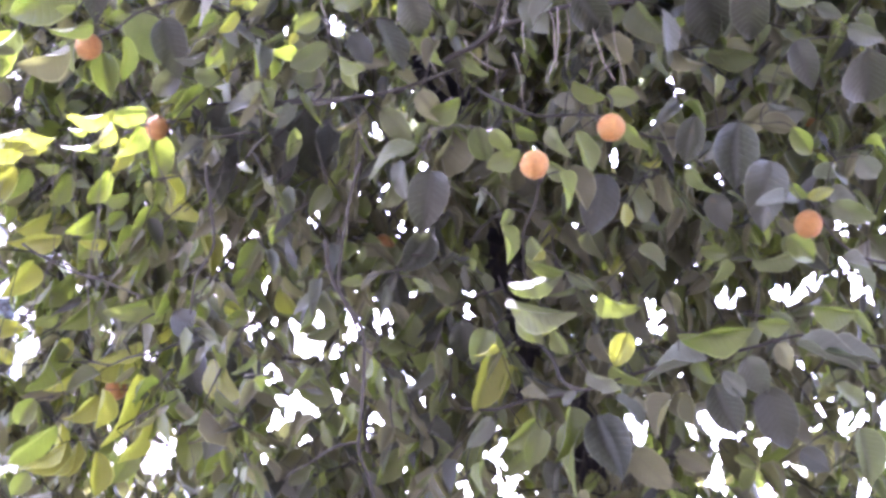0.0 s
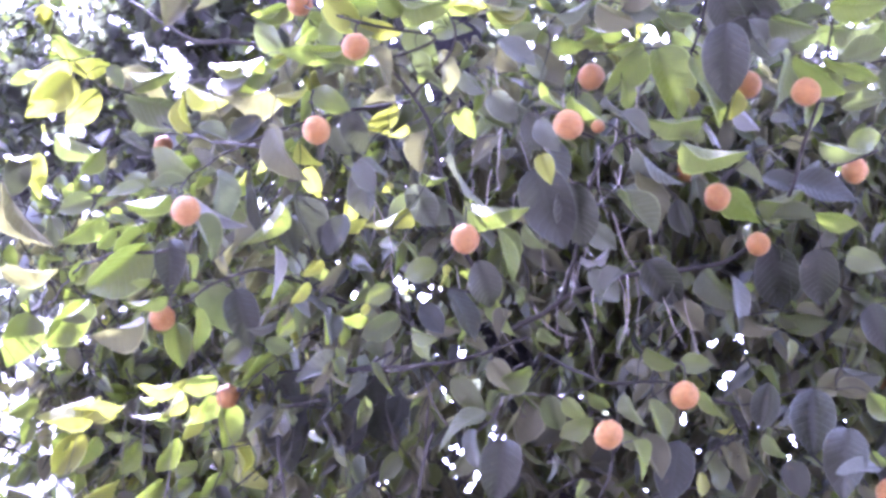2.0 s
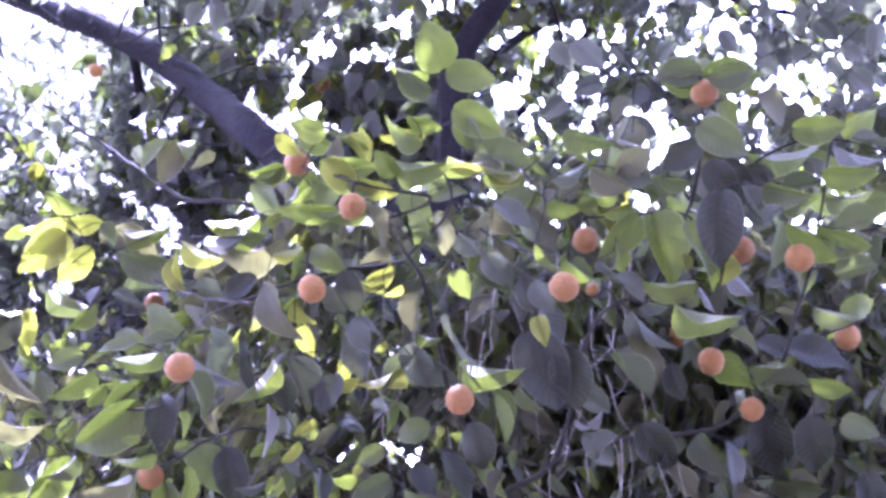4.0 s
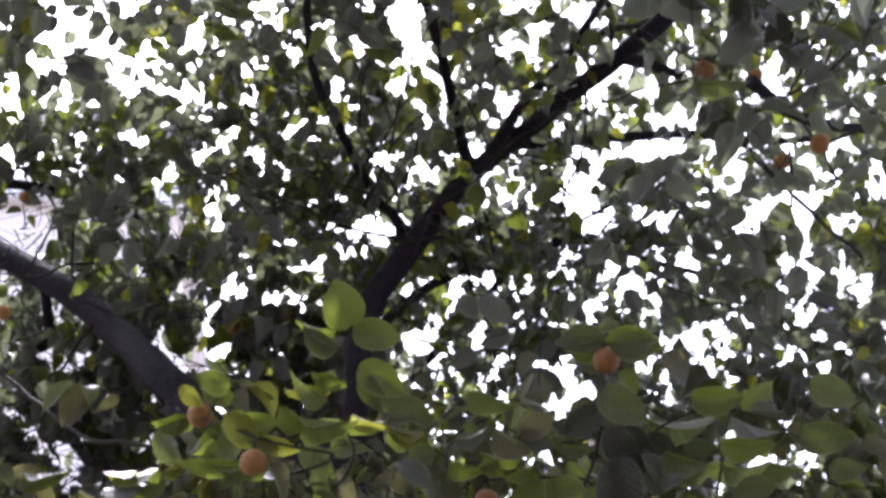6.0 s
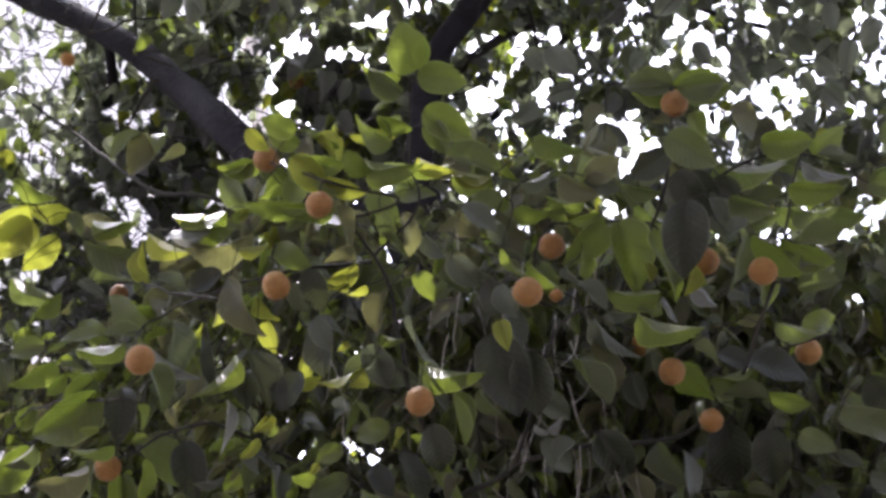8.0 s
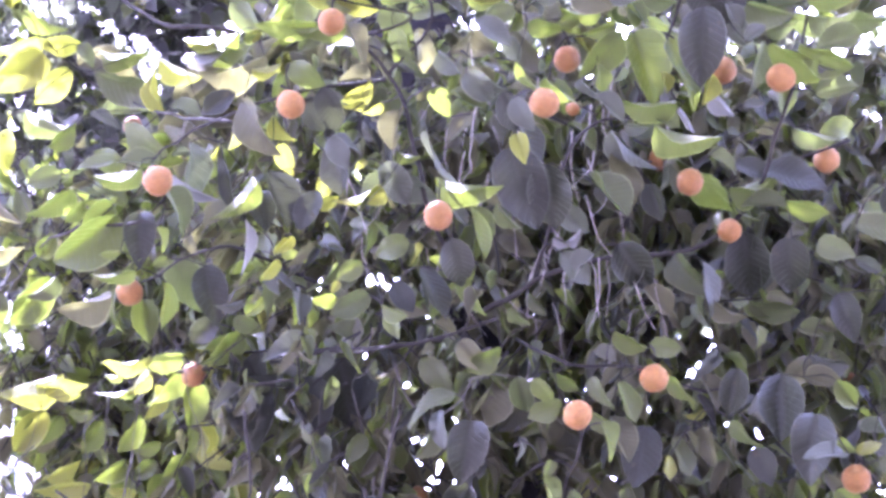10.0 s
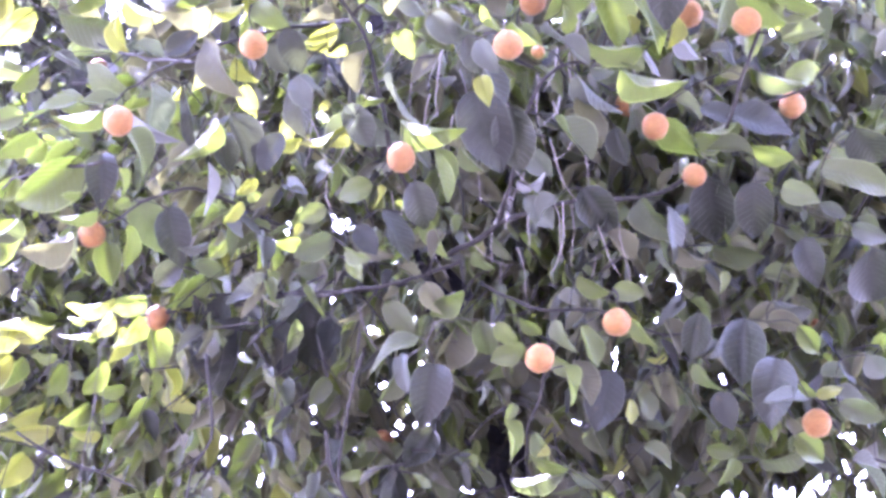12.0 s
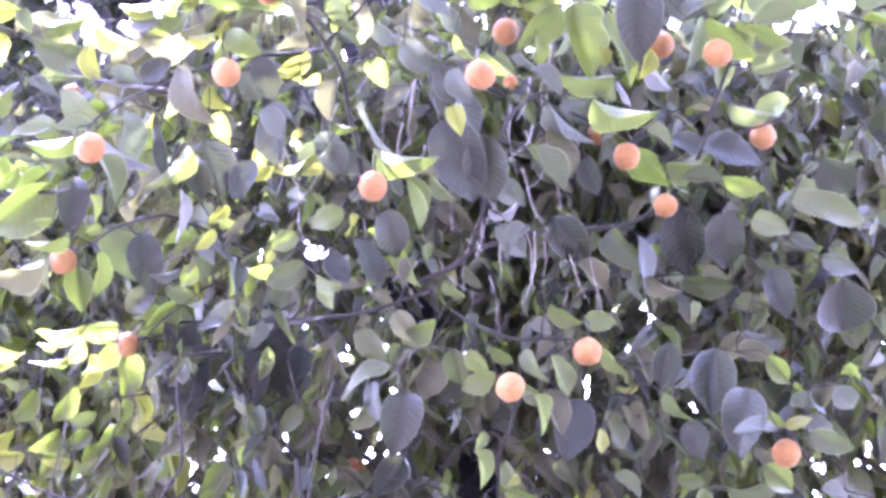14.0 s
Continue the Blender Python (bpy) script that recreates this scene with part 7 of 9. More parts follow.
leaf(twig_12, 'l', (0.719, 2.400, 3.147), (0.791, 2.408, 3.126), 0.034, (0.20, -0.91, 0.36))
leaf(twig_12, 'p', (0.694, 2.419, 3.145), (0.767, 2.422, 3.091), 0.045, (-0.60, 0.03, -0.80))
leaf(twig_12, 'k', (0.538, 2.448, 3.111), (0.590, 2.451, 3.091), 0.036, (-0.16, -0.84, -0.51))
leaf(twig_12, 'k', (0.535, 2.441, 3.100), (0.579, 2.452, 3.084), 0.031, (-0.02, -0.81, -0.58))
leaf(twig_12, 'l', (0.527, 2.453, 3.078), (0.589, 2.470, 3.044), 0.041, (0.39, -0.87, 0.29))
leaf(twig_12, 'g', (0.615, 2.390, 3.162), (0.700, 2.366, 3.140), 0.055, (-0.36, -0.69, -0.62))
leaf(twig_12, 'e', (0.564, 2.436, 3.070), (0.642, 2.431, 3.036), 0.051, (-0.37, -0.50, -0.78))
leaf(twig_12, 'l', (0.525, 2.428, 3.063), (0.556, 2.429, 3.021), 0.031, (0.10, -0.99, 0.04))
leaf(twig_12, 'e', (0.829, 2.471, 3.137), (0.928, 2.450, 3.129), 0.062, (-0.21, -0.84, -0.50))
leaf(twig_12, 'e', (0.555, 2.508, 3.183), (0.693, 2.516, 3.157), 0.084, (-0.18, -0.02, -0.98))
leaf(twig_12, 'e', (0.621, 2.520, 3.112), (0.690, 2.505, 3.126), 0.044, (-0.25, -0.95, 0.18))
leaf(twig_12, 'l', (0.532, 2.434, 3.030), (0.557, 2.451, 2.988), 0.031, (-0.47, -0.68, -0.56))
leaf(twig_12, 'e', (0.565, 2.579, 3.052), (0.556, 2.599, 3.017), 0.027, (-0.18, -0.88, -0.44))
leaf(twig_12, 'e', (0.849, 2.422, 3.230), (0.933, 2.429, 3.188), 0.062, (-0.21, -0.80, -0.56))
leaf(twig_12, 'l', (0.556, 2.423, 2.986), (0.586, 2.406, 3.014), 0.027, (-0.42, -0.91, -0.07))
leaf(twig_12, 'k', (0.478, 2.389, 3.030), (0.473, 2.423, 2.905), 0.084, (-0.17, -0.95, -0.26))
leaf(twig_12, 'e', (0.896, 2.519, 3.095), (0.955, 2.485, 3.091), 0.046, (-0.46, -0.75, -0.47))
fruit(twig_12, (0.539, 2.547, 2.999), 0.0250)
twig_13 = bough('vine', 0.0025, 0.0050, [(-0.128, 3.151, 2.579), (-0.090, 3.117, 2.449), (-0.077, 3.127, 2.369), (-0.086, 3.151, 2.293), (-0.052, 3.189, 2.220), (-0.022, 3.206, 2.154), (-0.012, 3.234, 2.078), (-0.021, 3.272, 2.003), (-0.006, 3.276, 1.934), (0.040, 3.261, 1.842)])
leaf(twig_13, 'g', (-0.029, 3.264, 1.956), (-0.017, 3.250, 1.875), 0.027, (0.83, -0.52, 0.22))
leaf(twig_13, 'g', (-0.106, 3.101, 2.450), (-0.081, 3.108, 2.378), 0.049, (-0.02, -0.99, -0.10))
leaf(twig_13, 'y', (-0.029, 3.215, 2.018), (-0.073, 3.200, 1.970), 0.038, (0.73, -0.41, -0.54))
leaf(twig_13, 'l', (-0.030, 3.134, 2.209), (-0.007, 3.139, 2.164), 0.030, (0.66, -0.71, 0.26))
leaf(twig_13, 'd', (-0.076, 3.250, 2.069), (-0.053, 3.260, 2.001), 0.043, (0.61, -0.79, 0.09))
leaf(twig_13, 'k', (-0.090, 3.163, 2.635), (-0.108, 3.164, 2.536), 0.062, (0.08, -1.00, -0.03))
leaf(twig_13, 'k', (-0.158, 3.168, 2.654), (-0.132, 3.234, 2.515), 0.102, (0.07, -0.90, -0.42))
leaf(twig_13, 'y', (-0.190, 3.154, 2.270), (-0.167, 3.170, 2.213), 0.038, (-0.35, -0.86, -0.38))
leaf(twig_13, 'g', (0.037, 3.113, 2.163), (0.049, 3.104, 2.099), 0.041, (-0.07, -0.99, 0.12))
leaf(twig_13, 'g', (-0.211, 3.127, 2.310), (-0.189, 3.138, 2.266), 0.030, (-0.57, -0.67, -0.47))
leaf(twig_13, 'g', (0.075, 3.090, 2.205), (-0.002, 3.083, 2.104), 0.076, (0.69, -0.55, -0.48))
twig_14 = bough('vine', 0.0028, 0.0022, [(-0.198, 3.414, 1.938), (-0.125, 3.364, 1.965), (-0.065, 3.314, 1.985), (0.039, 3.220, 1.987), (0.116, 3.136, 1.971)])
leaf(twig_14, 'g', (-0.078, 3.342, 1.977), (-0.124, 3.332, 1.964), 0.029, (0.32, -0.83, -0.46))
leaf(twig_14, 'd', (-0.149, 3.373, 1.969), (-0.205, 3.352, 1.907), 0.052, (0.26, -0.96, 0.09))
leaf(twig_14, 'g', (0.103, 3.120, 1.970), (0.128, 3.115, 1.840), 0.088, (-0.06, -1.00, 0.02))
leaf(twig_14, 'e', (-0.124, 3.330, 1.963), (-0.076, 3.333, 1.894), 0.052, (-0.01, -1.00, -0.05))
leaf(twig_14, 'k', (-0.193, 3.382, 1.925), (-0.270, 3.401, 1.875), 0.061, (-0.10, -0.97, -0.22))
leaf(twig_14, 'p', (-0.198, 3.385, 1.914), (-0.157, 3.383, 1.871), 0.039, (-0.04, -1.00, 0.01))
leaf(twig_14, 'g', (0.039, 3.141, 1.952), (-0.005, 3.168, 1.878), 0.054, (0.30, -0.83, -0.48))
leaf(twig_14, 'y', (0.039, 3.162, 2.028), (-0.017, 3.145, 2.019), 0.022, (0.27, -0.37, -0.89))
leaf(twig_14, 'g', (0.182, 3.128, 1.940), (0.204, 3.134, 1.886), 0.035, (-0.56, -0.77, -0.31))
leaf(twig_14, 'd', (-0.273, 3.339, 2.014), (-0.339, 3.348, 1.961), 0.057, (0.02, -0.98, -0.19))
leaf(twig_14, 'g', (-0.339, 3.384, 1.969), (-0.371, 3.375, 1.909), 0.042, (0.20, -0.98, 0.05))
twig_15 = bough('vine', 0.0022, 0.0017, [(-0.041, 2.934, 2.565), (-0.010, 2.960, 2.507), (0.022, 2.972, 2.450), (0.039, 2.974, 2.417)])
leaf(twig_15, 'k', (0.106, 3.038, 2.354), (0.054, 3.043, 2.274), 0.062, (0.07, -0.99, -0.11))
leaf(twig_15, 'e', (0.125, 3.088, 2.294), (0.149, 3.111, 2.226), 0.050, (-0.00, -0.95, -0.32))
twig_16 = bough('vine', 0.0017, 0.0011, [(0.096, 2.828, 2.499), (0.073, 2.883, 2.462), (0.033, 2.959, 2.446)])
leaf(twig_16, 'e', (0.070, 2.856, 2.479), (-0.024, 2.833, 2.439), 0.063, (-0.10, -0.74, 0.67))
leaf(twig_16, 'e', (0.039, 2.920, 2.443), (0.007, 2.957, 2.377), 0.049, (0.59, -0.55, -0.59))
leaf(twig_16, 'l', (0.045, 2.894, 2.458), (0.040, 2.896, 2.384), 0.044, (-0.74, -0.68, 0.03))
leaf(twig_16, 'k', (0.101, 2.826, 2.417), (0.087, 2.835, 2.302), 0.077, (-0.01, -1.00, -0.08))
leaf(twig_16, 'd', (0.145, 2.885, 2.521), (0.112, 2.889, 2.413), 0.068, (0.59, -0.78, -0.21))
leaf(twig_16, 'e', (0.180, 2.766, 2.483), (0.201, 2.802, 2.420), 0.045, (-0.09, -0.85, -0.51))
twig_17 = bough('vine', 0.0028, 0.0022, [(-0.354, 3.191, 2.524), (-0.346, 3.230, 2.452), (-0.346, 3.283, 2.336)])
leaf(twig_17, 'p', (-0.361, 3.199, 2.526), (-0.368, 3.224, 2.475), 0.031, (0.89, -0.36, -0.30))
leaf(twig_17, 'y', (-0.443, 3.225, 2.526), (-0.430, 3.264, 2.454), 0.050, (0.91, -0.42, -0.06))
leaf(twig_17, 'g', (-0.463, 3.236, 2.514), (-0.466, 3.248, 2.462), 0.032, (0.74, -0.65, -0.19))
twig_18 = bough('branch', 0.0033, 0.0028, [(-0.479, 3.117, 2.596), (-0.279, 3.123, 2.639), (-0.116, 3.015, 2.619), (0.027, 2.807, 2.563), (0.139, 2.774, 2.596)])
leaf(twig_18, 'k', (-0.315, 3.109, 2.640), (-0.339, 3.161, 2.536), 0.071, (-0.45, -0.83, -0.31))
leaf(twig_18, 'l', (-0.213, 3.063, 2.641), (-0.310, 3.054, 2.621), 0.059, (0.04, -0.97, 0.24))
leaf(twig_18, 'y', (-0.363, 3.135, 2.612), (-0.424, 3.113, 2.600), 0.031, (0.26, -0.20, -0.94))
leaf(twig_18, 'l', (-0.326, 3.124, 2.597), (-0.406, 3.129, 2.576), 0.050, (0.21, -0.33, -0.92))
leaf(twig_18, 'g', (-0.465, 3.085, 2.617), (-0.540, 3.067, 2.590), 0.049, (0.40, -0.55, -0.73))
leaf(twig_18, 'e', (0.007, 2.895, 2.558), (0.071, 2.910, 2.506), 0.050, (-0.22, -0.83, -0.51))
leaf(twig_18, 'l', (-0.269, 3.073, 2.614), (-0.237, 3.070, 2.575), 0.032, (-0.14, -0.99, -0.05))
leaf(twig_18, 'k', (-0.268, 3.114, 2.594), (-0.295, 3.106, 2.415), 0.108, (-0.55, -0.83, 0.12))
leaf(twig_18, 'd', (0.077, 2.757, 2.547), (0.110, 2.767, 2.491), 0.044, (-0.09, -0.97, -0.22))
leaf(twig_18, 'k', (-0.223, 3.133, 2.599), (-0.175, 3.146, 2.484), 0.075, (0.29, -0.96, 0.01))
leaf(twig_18, 'g', (0.150, 2.760, 2.535), (0.098, 2.764, 2.482), 0.044, (0.56, -0.59, -0.59))
leaf(twig_18, 'd', (-0.269, 3.133, 2.576), (-0.233, 3.148, 2.508), 0.046, (-0.33, -0.87, -0.36))
leaf(twig_18, 'y', (-0.527, 3.061, 2.610), (-0.624, 3.083, 2.576), 0.049, (0.28, -0.19, -0.94))
leaf(twig_18, 'e', (0.200, 2.732, 2.568), (0.158, 2.706, 2.591), 0.033, (-0.37, -0.20, -0.91))
leaf(twig_18, 'y', (-0.551, 3.154, 2.618), (-0.593, 3.164, 2.563), 0.035, (0.75, -0.23, -0.62))
leaf(twig_18, 'g', (-0.573, 3.165, 2.573), (-0.646, 3.140, 2.551), 0.023, (0.34, -0.20, -0.92))
leaf(twig_18, 'g', (-0.593, 3.137, 2.593), (-0.632, 3.134, 2.592), 0.023, (0.04, -0.34, -0.94))
leaf(twig_18, 'e', (-0.090, 2.736, 2.624), (-0.157, 2.731, 2.578), 0.048, (0.39, -0.79, -0.48))
leaf(twig_18, 'd', (0.105, 2.616, 2.590), (0.084, 2.616, 2.537), 0.034, (-0.38, -0.91, 0.14))
leaf(twig_18, 'g', (-0.053, 2.660, 2.564), (-0.033, 2.665, 2.513), 0.033, (-0.45, -0.85, -0.27))
leaf(twig_18, 'g', (-0.691, 3.359, 2.584), (-0.751, 3.370, 2.577), 0.037, (0.02, -0.43, -0.90))
fruit(twig_18, (-0.450, 3.126, 2.595), 0.0250)
twig_19 = bough('branch', 0.0033, 0.0028, [(-0.023, 3.032, 2.507), (-0.043, 3.093, 2.444), (-0.063, 3.148, 2.367), (-0.094, 3.191, 2.306)])
leaf(twig_19, 'g', (-0.026, 3.093, 2.447), (-0.060, 3.126, 2.384), 0.047, (0.27, -0.78, -0.56))
leaf(twig_19, 'g', (-0.021, 3.122, 2.380), (-0.051, 3.118, 2.281), 0.062, (0.79, -0.57, -0.22))
leaf(twig_19, 'g', (-0.173, 3.230, 2.335), (-0.148, 3.219, 2.285), 0.034, (-0.52, -0.85, -0.06))
fruit(twig_19, (0.010, 3.314, 2.400), 0.0250)
twig_20 = bough('branch', 0.0022, 0.0017, [(-0.317, 3.242, 2.395), (-0.247, 3.179, 2.428), (-0.170, 3.159, 2.484), (-0.114, 3.142, 2.516)])
leaf(twig_20, 'd', (-0.200, 3.164, 2.513), (-0.221, 3.174, 2.433), 0.050, (0.77, -0.58, -0.28))
leaf(twig_20, 'k', (-0.216, 3.153, 2.388), (-0.162, 3.136, 2.323), 0.052, (-0.04, -0.97, 0.23))
leaf(twig_20, 'g', (-0.269, 3.171, 2.494), (-0.314, 3.166, 2.466), 0.032, (0.49, -0.56, -0.67))
leaf(twig_20, 'l', (-0.261, 3.150, 2.521), (-0.220, 3.147, 2.426), 0.038, (0.75, -0.56, 0.35))
leaf(twig_20, 'g', (-0.235, 3.128, 2.357), (-0.279, 3.131, 2.299), 0.044, (0.15, -0.98, -0.16))
leaf(twig_20, 'g', (-0.257, 3.149, 2.304), (-0.292, 3.152, 2.268), 0.034, (0.12, -0.97, -0.20))
leaf(twig_20, 'g', (-0.261, 3.188, 2.289), (-0.327, 3.174, 2.262), 0.044, (0.42, -0.38, -0.82))
twig_21 = bough('vine', 0.0022, 0.0017, [(-0.344, 3.149, 2.576), (-0.356, 3.262, 2.427), (-0.352, 3.310, 2.292), (-0.359, 3.298, 2.146)])
leaf(twig_21, 'g', (-0.348, 3.168, 2.514), (-0.336, 3.166, 2.443), 0.044, (0.85, -0.51, 0.16))
leaf(twig_21, 'e', (-0.374, 3.153, 2.557), (-0.408, 3.195, 2.462), 0.066, (-0.54, -0.82, -0.17))
leaf(twig_21, 'k', (-0.397, 3.295, 2.176), (-0.364, 3.276, 2.076), 0.066, (0.01, -0.98, 0.19))
leaf(twig_21, 'y', (-0.342, 3.249, 2.137), (-0.274, 3.225, 2.029), 0.077, (-0.63, -0.75, -0.23))
leaf(twig_21, 'y', (-0.310, 3.216, 2.249), (-0.272, 3.227, 2.226), 0.030, (0.14, -0.96, -0.24))
leaf(twig_21, 'g', (-0.260, 3.223, 2.227), (-0.309, 3.217, 2.212), 0.034, (0.18, -0.97, -0.18))
leaf(twig_21, 'g', (-0.394, 3.433, 2.345), (-0.583, 3.500, 2.231), 0.124, (0.42, -0.27, -0.86))
leaf(twig_21, 'g', (-0.478, 3.397, 2.497), (-0.531, 3.383, 2.447), 0.049, (0.33, -0.94, -0.08))
twig_22 = bough('vine', 0.0028, 0.0017, [(-0.033, 3.039, 2.543), (-0.048, 3.092, 2.454), (-0.068, 3.134, 2.348), (-0.078, 3.213, 2.249)])
leaf(twig_22, 'g', (-0.072, 3.091, 2.504), (-0.106, 3.144, 2.414), 0.066, (0.58, -0.58, -0.57))
leaf(twig_22, 'd', (-0.038, 3.073, 2.581), (-0.060, 3.073, 2.499), 0.051, (0.63, -0.76, -0.16))
leaf(twig_22, 'k', (0.025, 3.163, 2.310), (0.049, 3.165, 2.215), 0.060, (-0.05, -1.00, -0.03))
twig_23 = bough('branch', 0.0039, 0.0017, [(-0.131, 3.404, 2.166), (-0.296, 3.356, 2.181), (-0.400, 3.333, 2.194), (-0.564, 3.474, 2.176), (-0.700, 3.604, 2.199), (-0.873, 3.591, 2.183)])
leaf(twig_23, 'e', (-0.608, 3.496, 2.155), (-0.677, 3.510, 2.107), 0.051, (-0.40, -0.85, 0.33))
leaf(twig_23, 'y', (-0.829, 3.629, 2.200), (-0.857, 3.608, 2.228), 0.029, (0.37, -0.87, -0.31))
leaf(twig_23, 'g', (-0.724, 3.585, 2.245), (-0.770, 3.602, 2.121), 0.080, (0.84, -0.39, -0.37))
leaf(twig_23, 'y', (-0.697, 3.611, 2.252), (-0.728, 3.606, 2.199), 0.038, (0.27, -0.96, -0.07))
leaf(twig_23, 'y', (-0.667, 3.507, 2.157), (-0.720, 3.505, 2.106), 0.044, (0.65, -0.37, -0.66))
leaf(twig_23, 'k', (-0.293, 3.294, 2.193), (-0.259, 3.274, 2.072), 0.079, (-0.00, -0.99, 0.17))
leaf(twig_23, 'k', (-0.427, 3.290, 2.243), (-0.340, 3.271, 2.184), 0.066, (-0.21, -0.98, 0.02))
leaf(twig_23, 'y', (-0.500, 3.358, 2.129), (-0.523, 3.362, 1.966), 0.087, (0.92, -0.37, -0.14))
leaf(twig_23, 'y', (-0.607, 3.467, 2.101), (-0.667, 3.486, 2.029), 0.057, (0.44, -0.71, -0.55))
leaf(twig_23, 'y', (-0.461, 3.506, 2.259), (-0.496, 3.497, 2.221), 0.031, (0.66, -0.60, -0.46))
leaf(twig_23, 'g', (-0.167, 3.296, 2.086), (-0.221, 3.283, 2.098), 0.037, (0.19, -0.96, -0.19))
leaf(twig_23, 'd', (-0.598, 3.686, 2.175), (-0.617, 3.719, 2.088), 0.057, (0.80, -0.48, -0.36))
leaf(twig_23, 'y', (-0.883, 3.673, 2.287), (-0.813, 3.654, 2.287), 0.044, (-0.27, -0.94, -0.22))
leaf(twig_23, 'y', (-0.539, 3.616, 2.249), (-0.692, 3.607, 2.187), 0.073, (0.37, -0.32, -0.87))
fruit(twig_23, (-0.595, 3.643, 2.142), 0.0250)
twig_24 = bough('branch', 0.0028, 0.0011, [(-0.296, 3.356, 2.181), (-0.426, 3.297, 2.074), (-0.566, 3.397, 2.006), (-0.683, 3.454, 1.989)])
leaf(twig_24, 'y', (-0.630, 3.426, 1.997), (-0.705, 3.465, 1.918), 0.040, (0.62, -0.29, -0.73))
leaf(twig_24, 'y', (-0.653, 3.418, 1.994), (-0.743, 3.396, 1.922), 0.044, (0.64, -0.32, -0.70))
leaf(twig_24, 'y', (-0.473, 3.319, 2.031), (-0.505, 3.329, 1.927), 0.058, (0.88, -0.36, -0.30))
leaf(twig_24, 'g', (-0.412, 3.279, 2.083), (-0.386, 3.275, 2.013), 0.045, (-0.35, -0.93, -0.08))
leaf(twig_24, 'g', (-0.440, 3.312, 2.089), (-0.456, 3.344, 1.976), 0.071, (0.84, -0.49, -0.26))
leaf(twig_24, 'y', (-0.426, 3.308, 2.029), (-0.414, 3.322, 1.985), 0.029, (-0.63, -0.68, -0.37))
leaf(twig_24, 'g', (-0.682, 3.438, 2.030), (-0.782, 3.430, 1.947), 0.078, (0.60, -0.39, -0.69))
leaf(twig_24, 'y', (-0.579, 3.357, 1.965), (-0.586, 3.350, 1.871), 0.057, (0.74, -0.67, -0.01))
leaf(twig_24, 'g', (-0.504, 3.386, 1.969), (-0.548, 3.389, 1.899), 0.052, (0.15, -0.98, -0.13))
leaf(twig_24, 'd', (-0.488, 3.400, 2.090), (-0.508, 3.403, 1.995), 0.059, (-0.67, -0.74, 0.11))
leaf(twig_24, 'g', (-0.721, 3.520, 1.997), (-0.763, 3.506, 1.946), 0.041, (0.68, -0.62, -0.40))
leaf(twig_24, 'g', (-0.382, 3.337, 2.014), (-0.395, 3.370, 1.928), 0.060, (0.09, -0.93, -0.37))
leaf(twig_24, 'g', (-0.729, 3.416, 1.926), (-0.769, 3.437, 1.878), 0.042, (-0.00, -0.91, -0.41))
leaf(twig_24, 'y', (-0.688, 3.524, 2.047), (-0.775, 3.505, 1.946), 0.062, (0.75, -0.30, -0.59))
leaf(twig_24, 'p', (-0.687, 3.444, 1.892), (-0.745, 3.441, 1.877), 0.036, (0.25, -0.47, -0.85))
leaf(twig_24, 'y', (-0.584, 3.404, 2.103), (-0.590, 3.392, 2.017), 0.052, (0.90, -0.44, 0.00))
leaf(twig_24, 'g', (-0.744, 3.490, 2.095), (-0.791, 3.512, 2.036), 0.050, (0.04, -0.92, -0.38))
twig_25 = bough('branch', 0.0033, 0.0017, [(-0.544, 3.675, 2.441), (-0.648, 3.680, 2.414), (-0.746, 3.701, 2.445), (-0.825, 3.692, 2.477), (-0.895, 3.605, 2.461)])
leaf(twig_25, 'g', (-0.712, 3.670, 2.414), (-0.764, 3.646, 2.325), 0.063, (0.80, -0.48, -0.35))
leaf(twig_25, 'd', (-0.536, 3.629, 2.416), (-0.482, 3.590, 2.487), 0.052, (0.70, -0.25, -0.67))
leaf(twig_25, 'g', (-0.754, 3.661, 2.408), (-0.796, 3.685, 2.330), 0.055, (0.77, -0.36, -0.52))
leaf(twig_25, 'g', (-0.654, 3.652, 2.367), (-0.712, 3.634, 2.270), 0.069, (0.75, -0.56, -0.35))
leaf(twig_25, 'y', (-0.798, 3.640, 2.436), (-0.853, 3.622, 2.343), 0.065, (0.68, -0.68, -0.27))
leaf(twig_25, 'y', (-0.826, 3.573, 2.503), (-0.746, 3.555, 2.509), 0.049, (0.00, -0.29, -0.96))
leaf(twig_25, 'y', (-0.773, 3.622, 2.507), (-0.851, 3.612, 2.463), 0.054, (0.48, -0.46, -0.74))
leaf(twig_25, 'g', (-0.737, 3.686, 2.336), (-0.792, 3.692, 2.286), 0.035, (0.63, -0.26, -0.73))
leaf(twig_25, 'g', (-0.579, 3.598, 2.342), (-0.640, 3.593, 2.301), 0.044, (0.32, -0.88, -0.36))
leaf(twig_25, 'g', (-0.555, 3.568, 2.504), (-0.593, 3.569, 2.439), 0.050, (0.22, -0.96, -0.14))
leaf(twig_25, 'g', (-0.622, 3.568, 2.520), (-0.700, 3.584, 2.497), 0.050, (0.18, -0.41, -0.89))
leaf(twig_25, 'g', (-0.627, 3.545, 2.487), (-0.679, 3.551, 2.420), 0.056, (0.19, -0.95, -0.24))
leaf(twig_25, 'y', (-0.718, 3.548, 2.474), (-0.802, 3.562, 2.472), 0.051, (-0.10, -0.71, -0.70))
leaf(twig_25, 'g', (-0.576, 3.537, 2.531), (-0.621, 3.561, 2.492), 0.041, (-0.07, -0.88, -0.46))
leaf(twig_25, 'y', (-0.607, 3.501, 2.450), (-0.665, 3.485, 2.432), 0.038, (0.37, -0.45, -0.81))
